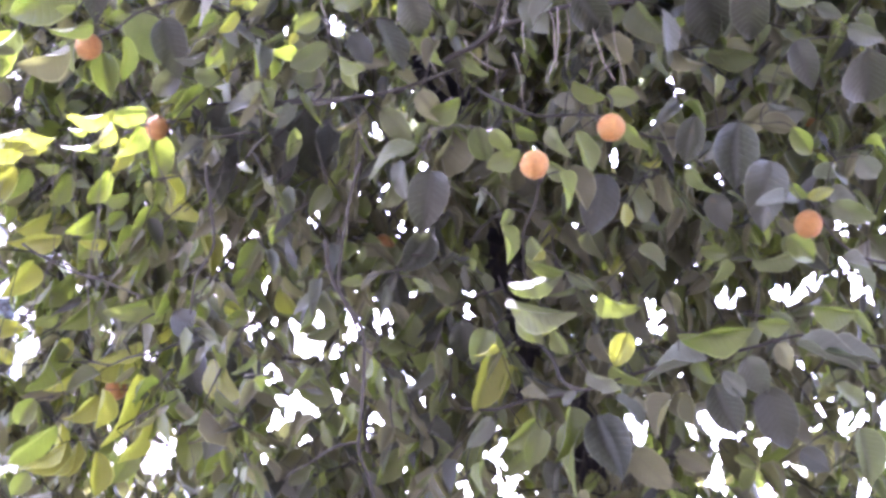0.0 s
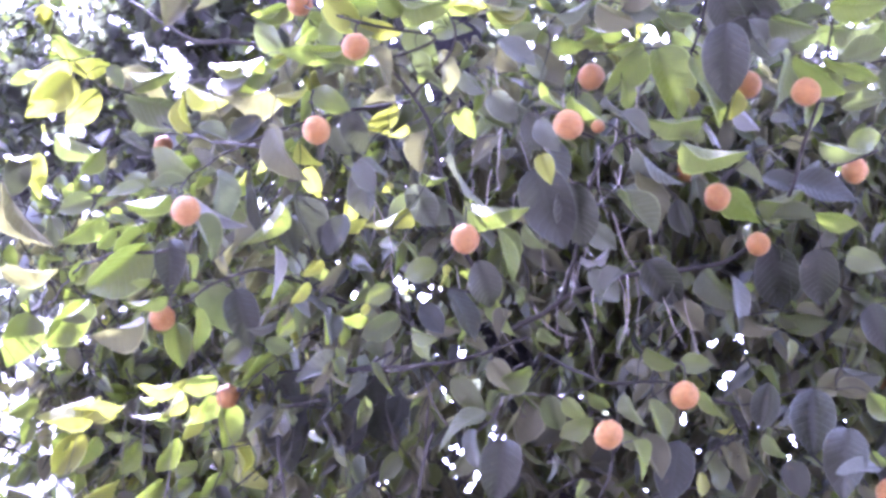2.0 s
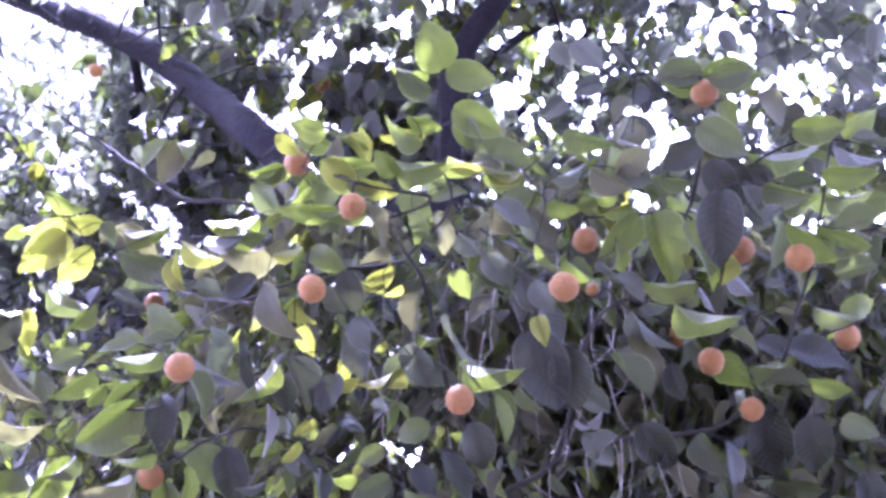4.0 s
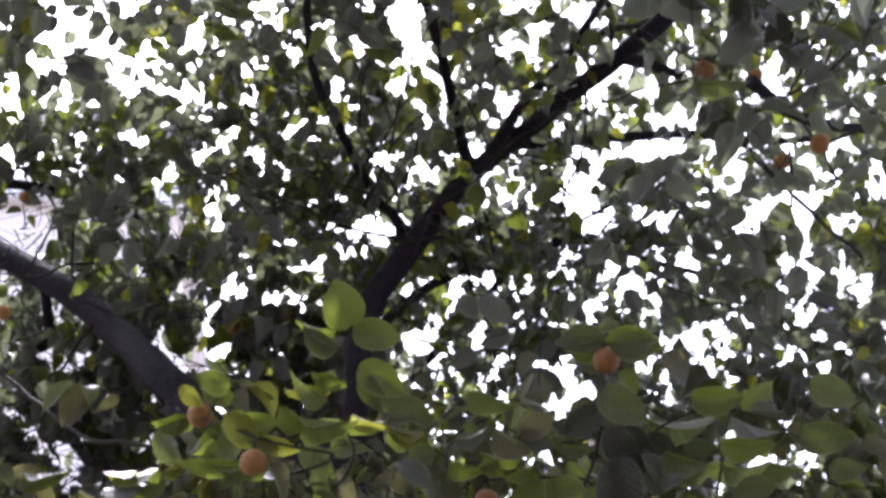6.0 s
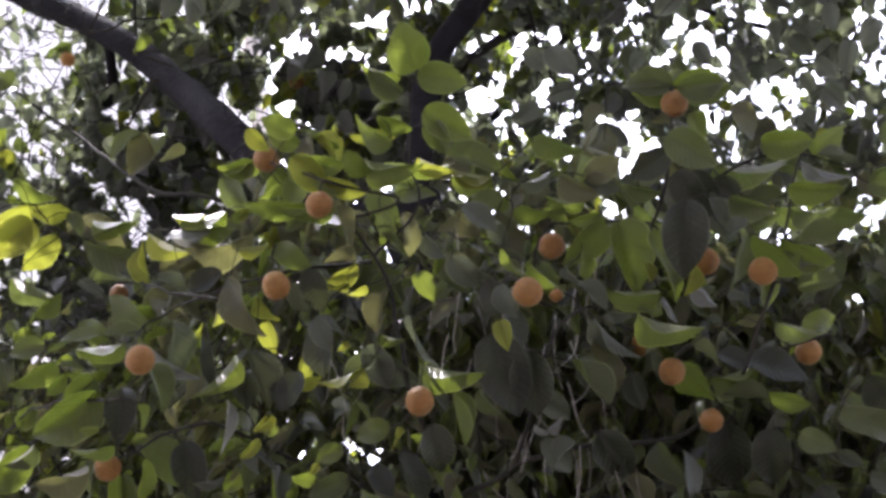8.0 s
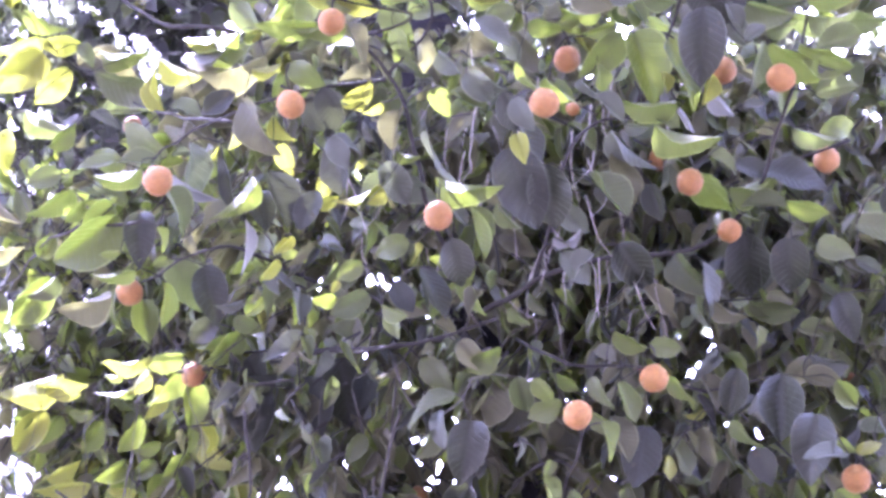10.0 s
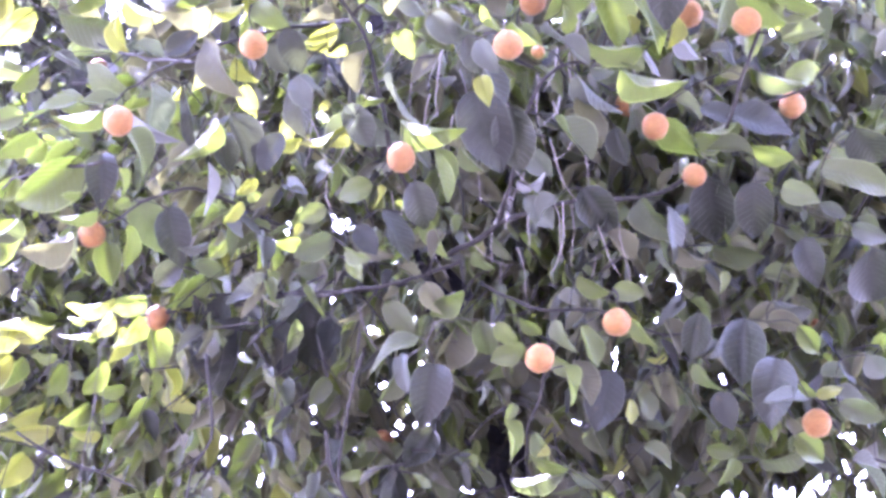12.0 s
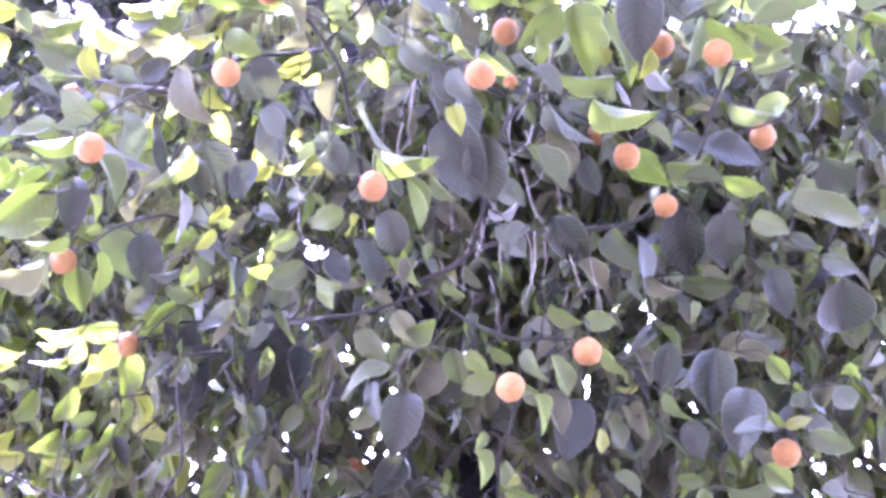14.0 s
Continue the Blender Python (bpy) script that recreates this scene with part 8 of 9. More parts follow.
leaf(twig_25, 'g', (-0.815, 3.442, 2.516), (-0.825, 3.441, 2.465), 0.031, (0.64, -0.77, -0.11))
leaf(twig_25, 'g', (-0.638, 3.513, 2.521), (-0.709, 3.503, 2.478), 0.050, (0.45, -0.70, -0.56))
leaf(twig_25, 'g', (-0.818, 3.421, 2.523), (-0.856, 3.408, 2.504), 0.028, (0.41, -0.90, -0.17))
leaf(twig_25, 'g', (-0.558, 3.471, 2.552), (-0.620, 3.479, 2.528), 0.040, (0.21, -0.60, -0.77))
leaf(twig_25, 'g', (-0.773, 3.410, 2.594), (-0.820, 3.408, 2.511), 0.057, (0.81, -0.38, -0.45))
leaf(twig_25, 'g', (-0.820, 3.352, 2.581), (-0.861, 3.364, 2.543), 0.038, (0.09, -0.91, -0.41))
leaf(twig_25, 'y', (-0.789, 3.361, 2.582), (-0.859, 3.387, 2.506), 0.065, (0.10, -0.91, -0.41))
leaf(twig_25, 'g', (-0.677, 3.398, 2.577), (-0.717, 3.404, 2.505), 0.050, (0.69, -0.57, -0.43))
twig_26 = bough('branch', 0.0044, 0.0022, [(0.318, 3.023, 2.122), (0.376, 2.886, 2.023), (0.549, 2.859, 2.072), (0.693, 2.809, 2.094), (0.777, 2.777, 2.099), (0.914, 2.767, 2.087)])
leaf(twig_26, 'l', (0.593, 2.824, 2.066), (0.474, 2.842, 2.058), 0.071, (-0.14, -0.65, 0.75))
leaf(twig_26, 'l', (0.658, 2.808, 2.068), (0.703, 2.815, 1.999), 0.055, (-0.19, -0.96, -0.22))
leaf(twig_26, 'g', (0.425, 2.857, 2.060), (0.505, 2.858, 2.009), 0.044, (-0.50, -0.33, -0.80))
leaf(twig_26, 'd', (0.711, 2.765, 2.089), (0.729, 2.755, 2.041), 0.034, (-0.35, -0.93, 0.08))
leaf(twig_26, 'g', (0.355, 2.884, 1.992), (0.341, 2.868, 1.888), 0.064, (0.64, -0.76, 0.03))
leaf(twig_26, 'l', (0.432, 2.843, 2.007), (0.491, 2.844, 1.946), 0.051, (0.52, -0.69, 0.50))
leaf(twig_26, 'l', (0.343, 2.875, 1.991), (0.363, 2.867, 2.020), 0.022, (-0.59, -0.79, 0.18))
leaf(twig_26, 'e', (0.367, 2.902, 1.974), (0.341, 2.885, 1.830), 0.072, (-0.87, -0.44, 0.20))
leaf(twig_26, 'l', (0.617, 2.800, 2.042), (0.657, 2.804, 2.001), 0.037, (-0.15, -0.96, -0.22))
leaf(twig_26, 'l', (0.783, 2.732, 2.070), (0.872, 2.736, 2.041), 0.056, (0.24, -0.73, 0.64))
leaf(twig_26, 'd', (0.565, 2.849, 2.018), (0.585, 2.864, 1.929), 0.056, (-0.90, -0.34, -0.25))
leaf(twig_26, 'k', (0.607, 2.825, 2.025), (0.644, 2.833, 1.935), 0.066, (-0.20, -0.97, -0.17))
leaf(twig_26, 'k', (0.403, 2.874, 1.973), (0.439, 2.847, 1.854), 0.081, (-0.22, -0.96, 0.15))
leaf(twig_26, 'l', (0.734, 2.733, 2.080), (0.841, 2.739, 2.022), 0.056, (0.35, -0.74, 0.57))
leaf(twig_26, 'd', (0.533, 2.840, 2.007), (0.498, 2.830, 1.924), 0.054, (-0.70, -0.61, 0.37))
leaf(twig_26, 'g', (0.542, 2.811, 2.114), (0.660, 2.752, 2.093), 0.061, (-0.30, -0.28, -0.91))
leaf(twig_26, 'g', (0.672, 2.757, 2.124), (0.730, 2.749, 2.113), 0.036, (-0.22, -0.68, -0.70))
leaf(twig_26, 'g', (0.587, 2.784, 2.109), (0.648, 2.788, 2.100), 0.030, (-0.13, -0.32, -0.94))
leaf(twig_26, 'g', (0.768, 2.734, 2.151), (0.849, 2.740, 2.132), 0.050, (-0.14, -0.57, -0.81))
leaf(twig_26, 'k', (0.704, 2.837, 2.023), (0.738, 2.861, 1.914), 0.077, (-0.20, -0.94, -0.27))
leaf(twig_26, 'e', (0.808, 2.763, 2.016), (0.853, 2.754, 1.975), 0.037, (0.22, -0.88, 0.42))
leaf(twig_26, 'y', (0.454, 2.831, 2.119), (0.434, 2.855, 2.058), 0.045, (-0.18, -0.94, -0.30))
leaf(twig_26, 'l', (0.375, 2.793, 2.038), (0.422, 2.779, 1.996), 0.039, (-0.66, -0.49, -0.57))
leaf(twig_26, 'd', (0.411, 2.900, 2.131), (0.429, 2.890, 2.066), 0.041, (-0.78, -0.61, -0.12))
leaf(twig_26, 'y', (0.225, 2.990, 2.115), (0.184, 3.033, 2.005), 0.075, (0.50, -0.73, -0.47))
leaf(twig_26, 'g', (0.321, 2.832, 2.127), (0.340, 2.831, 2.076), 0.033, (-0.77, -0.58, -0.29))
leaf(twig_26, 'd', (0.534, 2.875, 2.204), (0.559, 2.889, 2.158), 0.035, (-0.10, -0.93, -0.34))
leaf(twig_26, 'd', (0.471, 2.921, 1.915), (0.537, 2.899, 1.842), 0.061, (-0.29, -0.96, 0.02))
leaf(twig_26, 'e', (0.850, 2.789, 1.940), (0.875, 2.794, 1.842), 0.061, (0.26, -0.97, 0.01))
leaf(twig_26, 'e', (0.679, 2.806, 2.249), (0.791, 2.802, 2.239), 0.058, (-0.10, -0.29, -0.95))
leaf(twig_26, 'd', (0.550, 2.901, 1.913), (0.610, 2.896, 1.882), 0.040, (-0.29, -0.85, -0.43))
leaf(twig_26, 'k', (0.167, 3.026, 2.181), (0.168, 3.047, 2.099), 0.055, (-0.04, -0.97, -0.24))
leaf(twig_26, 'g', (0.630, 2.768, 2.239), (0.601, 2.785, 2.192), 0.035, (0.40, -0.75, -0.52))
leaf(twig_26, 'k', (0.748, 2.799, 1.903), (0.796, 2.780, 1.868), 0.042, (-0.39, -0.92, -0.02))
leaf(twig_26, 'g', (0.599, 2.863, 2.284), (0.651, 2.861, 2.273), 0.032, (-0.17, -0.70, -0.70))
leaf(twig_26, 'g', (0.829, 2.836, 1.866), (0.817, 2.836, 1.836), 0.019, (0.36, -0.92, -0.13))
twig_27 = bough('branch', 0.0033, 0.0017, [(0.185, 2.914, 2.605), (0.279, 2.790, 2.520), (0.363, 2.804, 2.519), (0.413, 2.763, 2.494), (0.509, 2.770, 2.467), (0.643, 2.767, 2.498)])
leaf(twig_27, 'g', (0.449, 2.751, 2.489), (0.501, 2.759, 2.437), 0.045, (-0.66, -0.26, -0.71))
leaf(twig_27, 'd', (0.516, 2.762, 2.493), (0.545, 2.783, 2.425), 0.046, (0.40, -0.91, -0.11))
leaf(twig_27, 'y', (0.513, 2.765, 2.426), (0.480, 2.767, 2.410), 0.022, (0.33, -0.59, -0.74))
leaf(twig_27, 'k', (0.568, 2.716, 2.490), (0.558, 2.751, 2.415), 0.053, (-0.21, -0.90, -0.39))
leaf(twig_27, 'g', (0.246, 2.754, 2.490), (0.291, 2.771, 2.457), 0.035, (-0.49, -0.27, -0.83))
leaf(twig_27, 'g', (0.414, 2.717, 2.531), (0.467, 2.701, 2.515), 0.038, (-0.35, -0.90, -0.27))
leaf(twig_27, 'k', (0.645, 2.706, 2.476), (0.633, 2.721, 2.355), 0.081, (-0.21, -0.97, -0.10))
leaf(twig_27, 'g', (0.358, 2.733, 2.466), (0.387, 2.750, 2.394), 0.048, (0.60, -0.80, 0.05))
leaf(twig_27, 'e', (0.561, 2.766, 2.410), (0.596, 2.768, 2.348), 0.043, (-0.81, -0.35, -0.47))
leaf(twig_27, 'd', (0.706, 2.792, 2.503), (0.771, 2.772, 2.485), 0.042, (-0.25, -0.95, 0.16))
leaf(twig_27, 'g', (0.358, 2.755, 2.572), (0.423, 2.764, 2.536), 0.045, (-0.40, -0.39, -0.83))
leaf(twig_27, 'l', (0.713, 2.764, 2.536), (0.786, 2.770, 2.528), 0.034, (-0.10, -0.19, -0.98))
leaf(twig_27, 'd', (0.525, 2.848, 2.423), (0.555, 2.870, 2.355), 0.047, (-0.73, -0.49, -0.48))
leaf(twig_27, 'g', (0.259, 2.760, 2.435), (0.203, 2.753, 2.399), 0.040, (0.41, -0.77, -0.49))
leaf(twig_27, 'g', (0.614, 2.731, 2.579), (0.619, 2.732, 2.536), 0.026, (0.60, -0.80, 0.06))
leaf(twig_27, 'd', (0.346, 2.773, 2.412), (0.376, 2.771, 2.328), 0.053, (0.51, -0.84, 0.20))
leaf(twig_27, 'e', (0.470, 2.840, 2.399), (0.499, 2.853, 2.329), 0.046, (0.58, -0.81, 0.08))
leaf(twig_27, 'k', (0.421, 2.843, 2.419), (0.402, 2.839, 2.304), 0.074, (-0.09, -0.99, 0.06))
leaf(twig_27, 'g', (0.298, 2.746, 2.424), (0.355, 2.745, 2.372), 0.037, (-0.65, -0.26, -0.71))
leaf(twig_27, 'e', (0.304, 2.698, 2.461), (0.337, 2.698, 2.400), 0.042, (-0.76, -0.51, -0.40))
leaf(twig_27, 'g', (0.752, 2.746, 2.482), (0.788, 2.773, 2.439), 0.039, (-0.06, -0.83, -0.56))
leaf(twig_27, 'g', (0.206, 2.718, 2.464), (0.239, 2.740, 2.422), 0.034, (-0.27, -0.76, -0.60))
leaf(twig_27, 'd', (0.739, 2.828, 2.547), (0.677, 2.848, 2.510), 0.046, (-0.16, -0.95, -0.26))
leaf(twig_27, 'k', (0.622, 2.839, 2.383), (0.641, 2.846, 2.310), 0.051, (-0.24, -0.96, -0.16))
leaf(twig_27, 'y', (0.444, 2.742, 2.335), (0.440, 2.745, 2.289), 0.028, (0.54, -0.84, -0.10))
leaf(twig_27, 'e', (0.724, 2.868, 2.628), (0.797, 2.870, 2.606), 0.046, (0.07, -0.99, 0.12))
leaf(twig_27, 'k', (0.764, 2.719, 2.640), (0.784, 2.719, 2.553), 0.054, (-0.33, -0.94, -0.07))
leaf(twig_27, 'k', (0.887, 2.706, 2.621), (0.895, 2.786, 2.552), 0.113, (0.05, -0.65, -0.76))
fruit(twig_27, (0.413, 2.683, 2.457), 0.0250)
fruit(twig_27, (0.948, 3.325, 2.685), 0.0152)
twig_28 = bough('branch', 0.0028, 0.0017, [(0.909, 2.721, 2.220), (0.828, 2.711, 2.247), (0.763, 2.677, 2.320)])
leaf(twig_28, 'l', (0.814, 2.702, 2.225), (0.894, 2.717, 2.188), 0.040, (0.38, -0.77, 0.51))
leaf(twig_28, 'g', (0.722, 2.660, 2.349), (0.743, 2.654, 2.318), 0.023, (-0.73, -0.56, -0.38))
leaf(twig_28, 'l', (0.725, 2.619, 2.308), (0.645, 2.600, 2.305), 0.044, (0.14, -0.72, 0.68))
leaf(twig_28, 'g', (0.734, 2.746, 2.281), (0.785, 2.763, 2.235), 0.046, (-0.07, -0.91, -0.42))
leaf(twig_28, 'k', (0.683, 2.648, 2.387), (0.661, 2.648, 2.266), 0.077, (-0.20, -0.98, 0.04))
leaf(twig_28, 'y', (0.746, 2.648, 2.321), (0.796, 2.640, 2.338), 0.022, (-0.07, -0.97, -0.22))
leaf(twig_28, 'e', (0.789, 2.669, 2.313), (0.854, 2.639, 2.281), 0.042, (-0.50, -0.83, -0.23))
leaf(twig_28, 'l', (0.795, 2.660, 2.389), (0.818, 2.718, 2.356), 0.064, (-0.70, -0.12, -0.70))
leaf(twig_28, 'l', (0.848, 2.669, 2.404), (0.887, 2.708, 2.371), 0.046, (-0.01, -0.64, -0.77))
leaf(twig_28, 'l', (0.788, 2.692, 2.339), (0.862, 2.683, 2.298), 0.047, (0.08, -0.93, 0.35))
fruit(twig_28, (0.756, 2.692, 2.286), 0.0250)
twig_29 = bough('branch', 0.0033, 0.0017, [(0.381, 2.925, 2.030), (0.249, 2.977, 2.006), (0.137, 3.105, 2.013), (0.039, 3.260, 1.955), (-0.199, 3.428, 1.915)])
leaf(twig_29, 'g', (-0.077, 3.360, 1.920), (-0.030, 3.376, 1.873), 0.041, (0.13, -0.97, -0.20))
leaf(twig_29, 'l', (-0.143, 3.359, 1.932), (-0.171, 3.368, 1.886), 0.035, (-0.00, -0.98, -0.20))
leaf(twig_29, 'l', (0.082, 3.130, 2.007), (0.150, 3.121, 1.949), 0.057, (-0.15, -0.99, -0.03))
leaf(twig_29, 'l', (0.215, 2.944, 1.979), (0.163, 2.948, 1.928), 0.044, (0.39, -0.80, -0.46))
leaf(twig_29, 'g', (0.295, 2.912, 1.975), (0.244, 2.920, 1.914), 0.048, (0.34, -0.85, -0.40))
leaf(twig_29, 'p', (0.060, 3.104, 2.013), (0.104, 3.090, 1.967), 0.039, (-0.72, -0.43, -0.55))
leaf(twig_29, 'g', (0.304, 2.903, 1.953), (0.283, 2.908, 1.882), 0.045, (-0.07, -1.00, -0.05))
leaf(twig_29, 'g', (0.292, 3.006, 1.925), (0.249, 3.001, 1.872), 0.041, (0.38, -0.89, -0.23))
leaf(twig_29, 'd', (0.016, 3.109, 2.047), (0.039, 3.102, 1.980), 0.043, (-0.35, -0.94, -0.02))
leaf(twig_29, 'g', (0.147, 3.079, 2.131), (0.125, 3.075, 2.042), 0.044, (0.83, -0.52, -0.18))
leaf(twig_29, 'y', (0.224, 2.906, 2.110), (0.192, 2.900, 2.077), 0.024, (0.68, -0.45, -0.58))
leaf(twig_29, 'e', (0.125, 3.080, 2.143), (0.121, 3.079, 2.021), 0.071, (-0.86, -0.51, 0.04))
twig_30 = bough('branch', 0.0028, 0.0017, [(0.313, 2.947, 2.237), (0.263, 2.850, 2.246), (0.271, 2.694, 2.310), (0.278, 2.661, 2.341)])
leaf(twig_30, 'g', (0.277, 2.775, 2.280), (0.297, 2.773, 2.228), 0.034, (-0.70, -0.68, -0.22))
leaf(twig_30, 'g', (0.237, 2.713, 2.313), (0.221, 2.714, 2.281), 0.021, (0.26, -0.95, -0.17))
leaf(twig_30, 'g', (0.224, 2.739, 2.291), (0.239, 2.759, 2.224), 0.043, (0.73, -0.68, -0.04))
leaf(twig_30, 'y', (0.294, 2.741, 2.251), (0.274, 2.740, 2.230), 0.018, (0.58, -0.62, -0.53))
leaf(twig_30, 'e', (0.239, 2.820, 2.207), (0.350, 2.805, 2.205), 0.041, (-0.06, -0.32, -0.95))
leaf(twig_30, 'g', (0.321, 2.701, 2.380), (0.351, 2.730, 2.318), 0.045, (0.73, -0.69, 0.03))
leaf(twig_30, 'e', (0.239, 2.819, 2.176), (0.355, 2.772, 2.136), 0.057, (-0.42, -0.28, -0.86))
leaf(twig_30, 'g', (0.339, 2.796, 2.223), (0.267, 2.783, 2.220), 0.034, (0.10, -0.31, -0.95))
leaf(twig_30, 'g', (0.261, 2.839, 2.159), (0.300, 2.832, 2.096), 0.045, (-0.66, -0.67, -0.34))
leaf(twig_30, 'y', (0.332, 2.842, 2.140), (0.271, 2.838, 2.139), 0.037, (0.04, -0.35, -0.94))
leaf(twig_30, 'g', (0.208, 2.942, 2.145), (0.181, 2.937, 2.077), 0.047, (0.04, -1.00, 0.05))
leaf(twig_30, 'l', (0.185, 2.799, 2.379), (0.195, 2.812, 2.337), 0.020, (0.80, -0.60, -0.00))
leaf(twig_30, 'g', (0.405, 2.836, 2.191), (0.475, 2.836, 2.150), 0.049, (-0.42, -0.54, -0.73))
leaf(twig_30, 'e', (0.471, 2.783, 2.263), (0.522, 2.793, 2.224), 0.039, (0.34, -0.91, 0.23))
fruit(twig_30, (0.271, 2.622, 2.368), 0.0250)


# ---- the rest of the crown ----
def high_crown(rng):
    s = rng.random()
    x = rng.uniform(-1.75, 2.4)
    if x > 0.7 and rng.random() < 0.33:
        x = rng.uniform(-1.75, 0.7)
    return x, 5.6 - 2.6 * s + rng.gauss(0, 0.35), 3.7 + 2.6 * s + rng.gauss(0, 0.30)


def far_crown(rng):
    return rng.gauss(-0.42, 0.42), rng.gauss(4.4, 0.3), rng.gauss(4.85, 0.40)


def inner_skirt(rng):
    x = rng.uniform(-1.15, 2.2)
    return x, rng.uniform(4.15 if x < -0.4 else 3.5, 4.9), rng.uniform(1.55, 3.75)


def front_skirt(rng):
    return rng.uniform(-0.4, 1.5), rng.uniform(3.02, 3.6), rng.uniform(1.5, 3.3)


def limb_shade(rng):
    return rng.uniform(-0.28, 1.35), rng.uniform(3.15, 3.9), rng.uniform(2.5, 3.55)


def fork_shade(rng):
    return rng.uniform(-0.5, 0.6), rng.uniform(3.0, 3.6), rng.uniform(3.1, 3.62)


def dark_spray(rng):
    return rng.gauss(1.01, 0.18), rng.gauss(2.59, 0.15), rng.gauss(4.38, 0.12)


def low_right(rng):
    return rng.uniform(0.4, 1.8), rng.uniform(3.2, 3.8), rng.uniform(3.0, 3.95)


def right_crown(rng):
    return rng.uniform(0.5, 1.75), rng.uniform(3.6, 4.4), rng.uniform(4.0, 5.0)


def low_left(rng):
    return rng.uniform(-1.1, -0.45), rng.uniform(4.0, 4.5), rng.uniform(2.2, 2.85)


def right_skirt(rng):
    return rng.uniform(0.75, 1.5), rng.uniform(3.0, 3.5), rng.uniform(2.9, 3.5)


def mid_skirt(rng):
    return rng.uniform(0.15, 0.85), rng.uniform(3.6, 4.1), rng.uniform(2.4, 2.85)


# unseen leaves set in the sun's path, to shade the left boughs
def side_shade(rng):
    return rng.uniform(-3.2, -1.95), rng.uniform(4.2, 6.0), rng.uniform(4.6, 6.6)


def left_crown(rng):
    return rng.uniform(-1.75, -0.75), rng.uniform(4.5, 5.3), rng.uniform(3.75, 5.4)


def left_skirt(rng):
    return rng.uniform(-1.15, -0.45), rng.uniform(3.9, 4.45), rng.uniform(2.75, 3.6)


# unseen leaves over the yard, added to darken the fronts of the boughs
def overhead_shade(rng):
    a, r = rng.uniform(0, 2 * math.pi), 5.2 * math.sqrt(rng.uniform(0.02, 1))
    x, y = 0.3 + r * math.cos(a), 3.2 + 1.15 * r * math.sin(a)
    if y > 5.0 or (y > 2.9 and -1.6 - 0.15 * (y - 3) < x < 2.4):
        y = 2.9 - rng.uniform(0, 5.5)
    return x, y, 6.6 - 0.06 * r * r + rng.gauss(0, 0.35)


def near_fill(rng):
    x, z = rng.uniform(-0.9, 1.05), rng.uniform(1.85, 3.3)
    return x, 2.88 + 1.8 * max(0, -0.25 - x) + max(0, 2.5 - z) * 0.25 + rng.uniform(0, 0.22), z


def limb_side(rng):
    return rng.uniform(-1.6, -0.62), rng.uniform(4.3, 4.9), rng.uniform(3.3, 5.1)


def left_edge(rng):
    return rng.uniform(-1.4, -0.85), rng.uniform(3.5, 4.15), rng.uniform(2.4, 3.5)


# leaves above the view, added to keep sun off the middle and right
def top_shade(rng):
    return rng.uniform(-1.6, 2.3), rng.uniform(3.0, 5.6), rng.uniform(5.9, 7.0)


leaf_mass("crown_leaves", "high crown of small leaves dark against the sky", 21, 6300, high_crown, [("c", 0.68), ("e", 0.14), ("g", 0.12), ("y", 0.06)], 0.073, 0.3, (0.58, 0.88))
leaf_mass("crown_leaves", "dense dark leaves round the upper limb", 22, 300, far_crown, [("c", 0.8), ("e", 0.2)], 0.10, 0.25, (0.60, 0.88))
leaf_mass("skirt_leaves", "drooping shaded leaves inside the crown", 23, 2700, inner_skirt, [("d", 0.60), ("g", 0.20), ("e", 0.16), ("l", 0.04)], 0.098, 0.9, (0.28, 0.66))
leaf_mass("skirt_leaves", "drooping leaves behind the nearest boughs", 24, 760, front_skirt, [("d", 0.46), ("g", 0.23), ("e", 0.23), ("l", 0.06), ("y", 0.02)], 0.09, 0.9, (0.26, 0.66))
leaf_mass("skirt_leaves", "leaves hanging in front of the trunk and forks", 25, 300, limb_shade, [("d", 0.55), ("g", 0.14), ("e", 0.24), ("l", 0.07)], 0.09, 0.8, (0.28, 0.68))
leaf_mass("skirt_leaves", "leaves crowding in front of the fork", 26, 150, fork_shade, [("d", 0.55), ("g", 0.43), ("y", 0.02)], 0.10, 0.5, (0.45, 0.75))
leaf_mass("crown_leaves", "dark spray of leaves under the crown", 27, 26, dark_spray, [("c", 0.9), ("e", 0.1)], 0.10, 0.5, (0.5, 0.8))
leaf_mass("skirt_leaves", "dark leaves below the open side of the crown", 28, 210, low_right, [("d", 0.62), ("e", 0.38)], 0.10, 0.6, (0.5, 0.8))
leaf_mass("skirt_leaves", "leaves of the open side towards the house", 30, 330, left_skirt, [("d", 0.3), ("g", 0.65), ("y", 0.05)], 0.085, 0.6, (0.3, 0.7))
leaf_mass("crown_leaves", "small grey leaves of the crown beside the house", 35, 530, left_crown, [("c", 0.85), ("e", 0.15)], 0.075, 0.5, (0.4, 0.8))
leaf_mass("crown_leaves", "larger leaves hanging apart against the sky", 36, 260, right_crown, [("c", 0.8), ("e", 0.2)], 0.085, 0.5, (0.5, 0.85))
leaf_mass("crown_leaves", "unseen leaves added at the left to break the sunlight", 37, 225, side_shade, [("c", 0.7), ("e", 0.3)], 0.10, 0.25, (0.6, 0.9))
leaf_mass("skirt_leaves", "low leaves beside the house wall", 38, 120, low_left, [("d", 0.25), ("g", 0.5), ("y", 0.25)], 0.08, 0.8, (0.3, 0.7))
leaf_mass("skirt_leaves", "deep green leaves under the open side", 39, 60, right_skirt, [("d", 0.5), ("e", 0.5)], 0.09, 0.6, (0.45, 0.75))
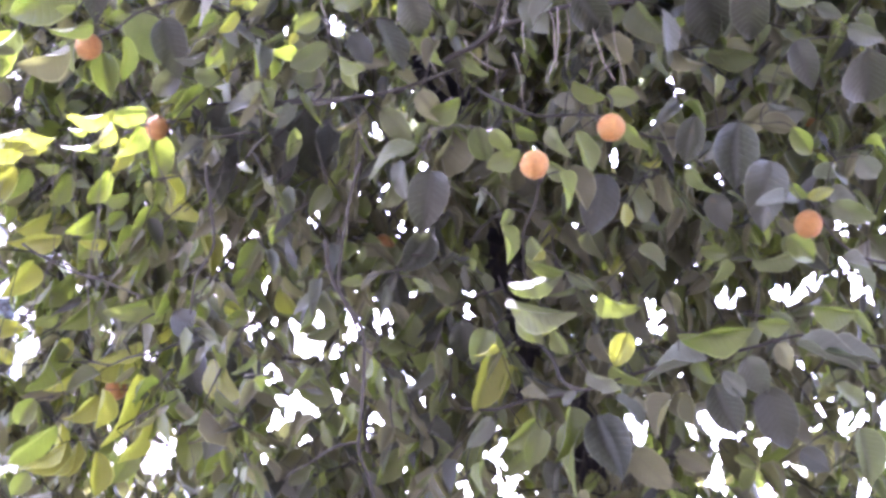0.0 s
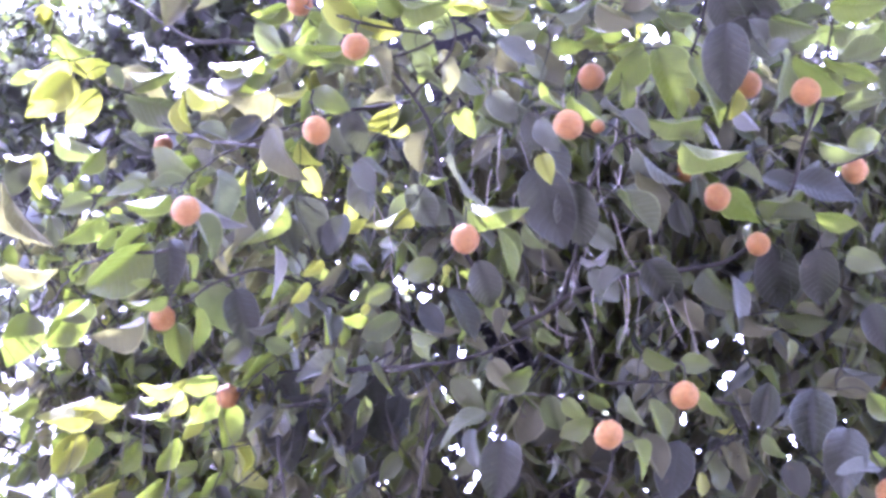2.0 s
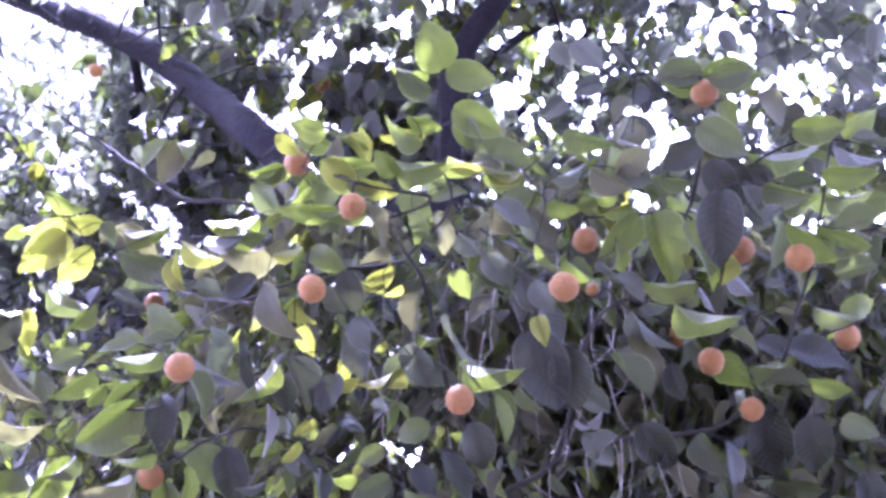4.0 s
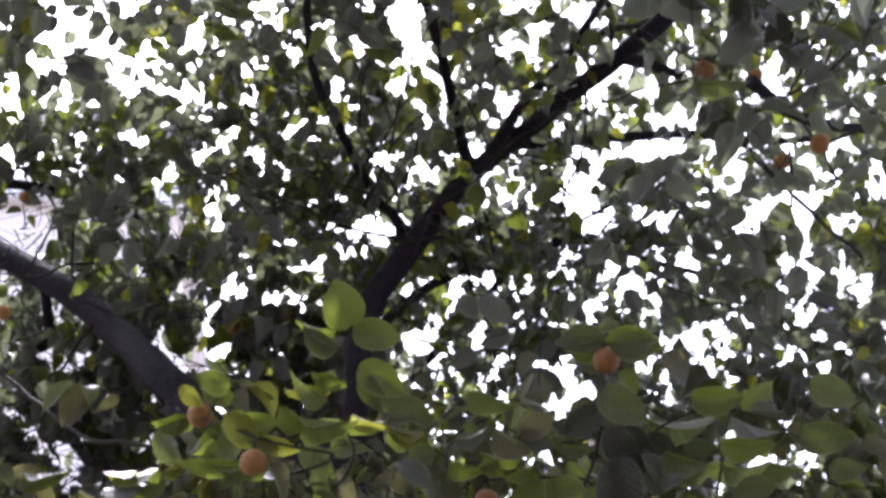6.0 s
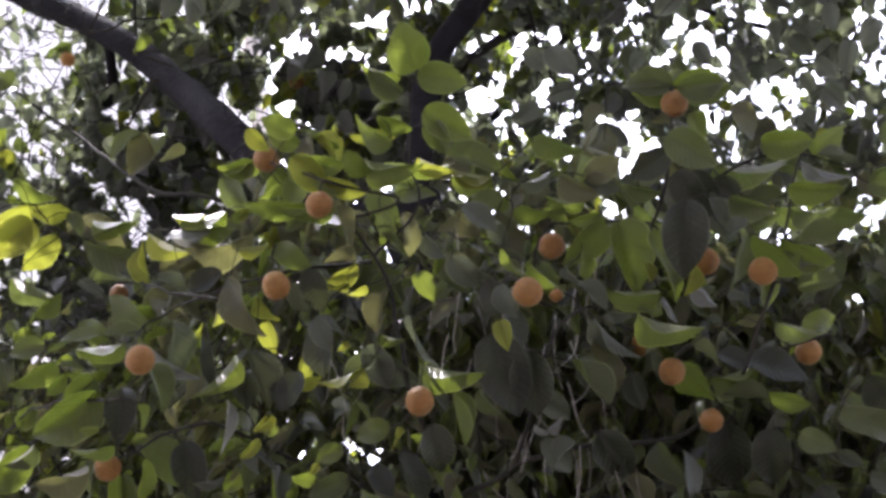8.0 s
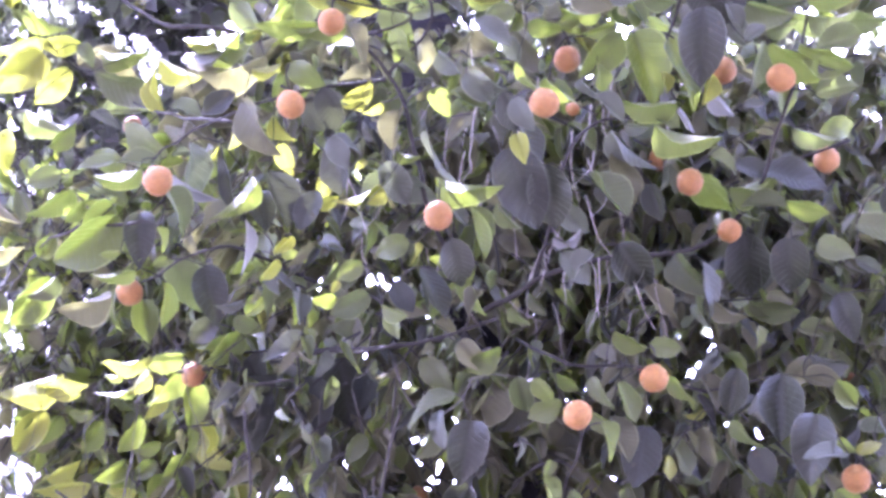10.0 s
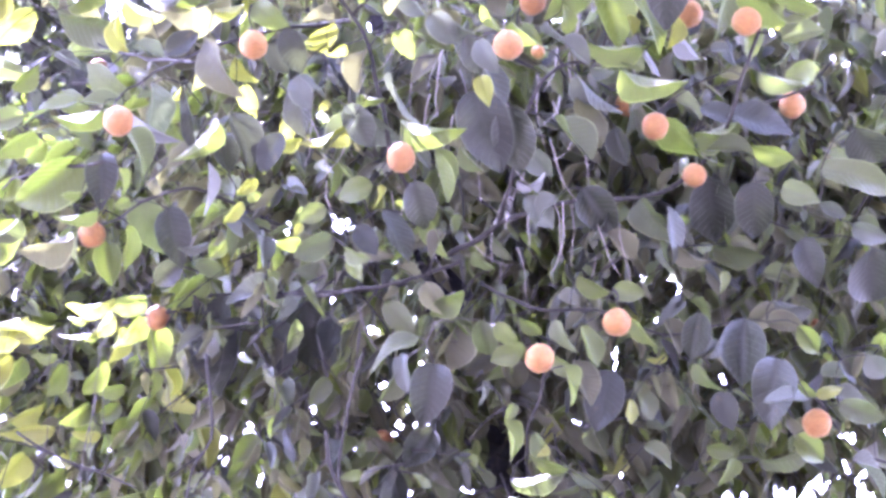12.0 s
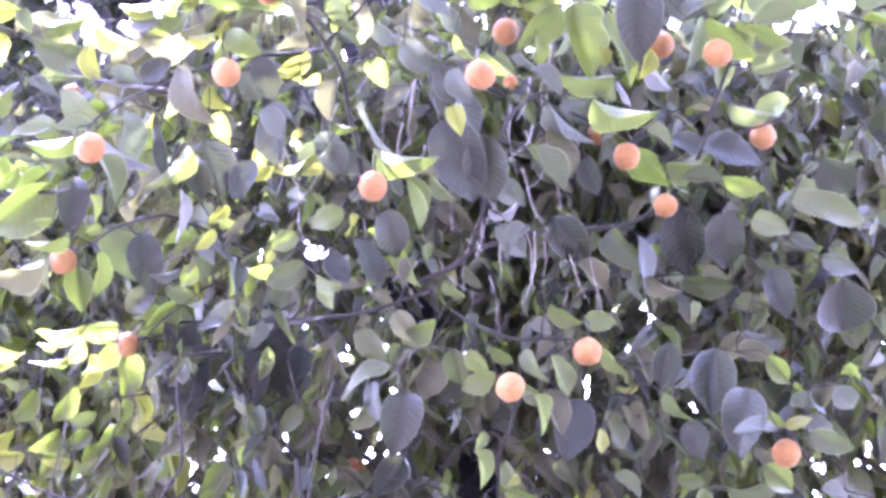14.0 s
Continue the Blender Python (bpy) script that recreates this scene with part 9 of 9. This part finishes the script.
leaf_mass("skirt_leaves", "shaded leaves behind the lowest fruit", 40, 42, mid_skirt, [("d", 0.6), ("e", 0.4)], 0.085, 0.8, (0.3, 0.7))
leaf_mass("crown_leaves", "unseen leaves added on top to shade the right boughs", 29, 480, top_shade, [("c", 0.7), ("e", 0.3)], 0.10, 0.25, (0.6, 0.9))
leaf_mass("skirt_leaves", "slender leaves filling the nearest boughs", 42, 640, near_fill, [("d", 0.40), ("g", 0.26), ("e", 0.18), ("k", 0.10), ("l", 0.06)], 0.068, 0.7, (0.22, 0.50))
leaf_mass("crown_leaves", "dark leaves crowding beside the leaning limb", 43, 230, limb_side, [("c", 0.75), ("e", 0.25)], 0.085, 0.5, (0.5, 0.85))
leaf_mass("skirt_leaves", "leaves of the outer boughs towards the house", 44, 270, left_edge, [("d", 0.40), ("g", 0.30), ("e", 0.12), ("c", 0.18)], 0.082, 0.6, (0.35, 0.7))
crown_twigs("crown_branchlet", "thin dark branchlets forking through the crown", 45, 46,
            ((0.18, 3.94, 4.65), (0.35, 4.03, 5.0), (0.53, 4.03, 5.2), (0.8, 3.55, 5.1), (0.93, 4.25, 5.4), (1.2, 4.27, 5.45), (0.15, 4.1, 4.8), (0.8, 4.2, 4.9), (1.2, 3.3, 4.7), (-0.1, 3.8, 5.0), (-0.7, 4.2, 4.5), (-1.0, 4.4, 4.8)), 1.0)
# added out of view as a light blocker
leaf_mass("crown_leaves", "unseen leaves added over the yard to shade the boughs", 41, 2300, overhead_shade, [("c", 0.7), ("e", 0.3)], 0.15, 0.25, (0.6, 0.9))
# bare vines and twigs hanging low among the leaves
bough('twig', 0.0034, 0.0028, [(-0.085, 2.647, 2.234), (-0.070, 2.663, 2.169), (-0.039, 2.676, 2.113), (-0.021, 2.688, 2.066), (-0.013, 2.704, 2.001), (-0.018, 2.723, 1.927), (-0.020, 2.735, 1.881), (-0.008, 2.746, 1.834), (0.004, 2.762, 1.769)])
bough('twig', 0.0024, 0.0016, [(-0.020, 2.729, 1.903), (-0.058, 2.733, 1.894), (-0.096, 2.739, 1.873), (-0.144, 2.747, 1.847)])
bough('twig', 0.0030, 0.0022, [(-0.025, 2.689, 2.387), (-0.046, 2.706, 2.321), (-0.060, 2.724, 2.254), (-0.061, 2.741, 2.187), (-0.038, 2.757, 2.120)])
bough('twig', 0.0030, 0.0020, [(-0.299, 2.698, 2.388), (-0.293, 2.719, 2.302), (-0.284, 2.734, 2.244), (-0.308, 2.749, 2.187), (-0.321, 2.764, 2.129)])
bough('twig', 0.0024, 0.0014, [(-0.627, 2.791, 2.266), (-0.577, 2.797, 2.237), (-0.516, 2.802, 2.208), (-0.456, 2.806, 2.184), (-0.416, 2.809, 2.169)])

dry_stalks("dry_stalk", "dry stalks hanging among the leaves, light painted into their pale colour", 31, 46, (-0.14, 0.5), (2.62, 3.0), (2.62, 3.12), 0.13)
dry_stalks("dry_stalk", "brown dead twigs tangled low in the crown", 32, 36, (-0.75, 0.0), (3.0, 3.6), (2.0, 2.75), 0.34, VINE)
dry_stalks("bare_twig", "thin bare twigs crossing inside the crown", 33, 70, (-0.8, 1.4), (2.95, 3.6), (1.9, 3.4), 0.55, TWIG, 1.6)
dry_stalks("bare_twig", "fine bare twigs of the high crown", 34, 160, (-1.6, 2.2), (3.4, 5.2), (4.2, 6.0), 0.7, BARK, 1.8)
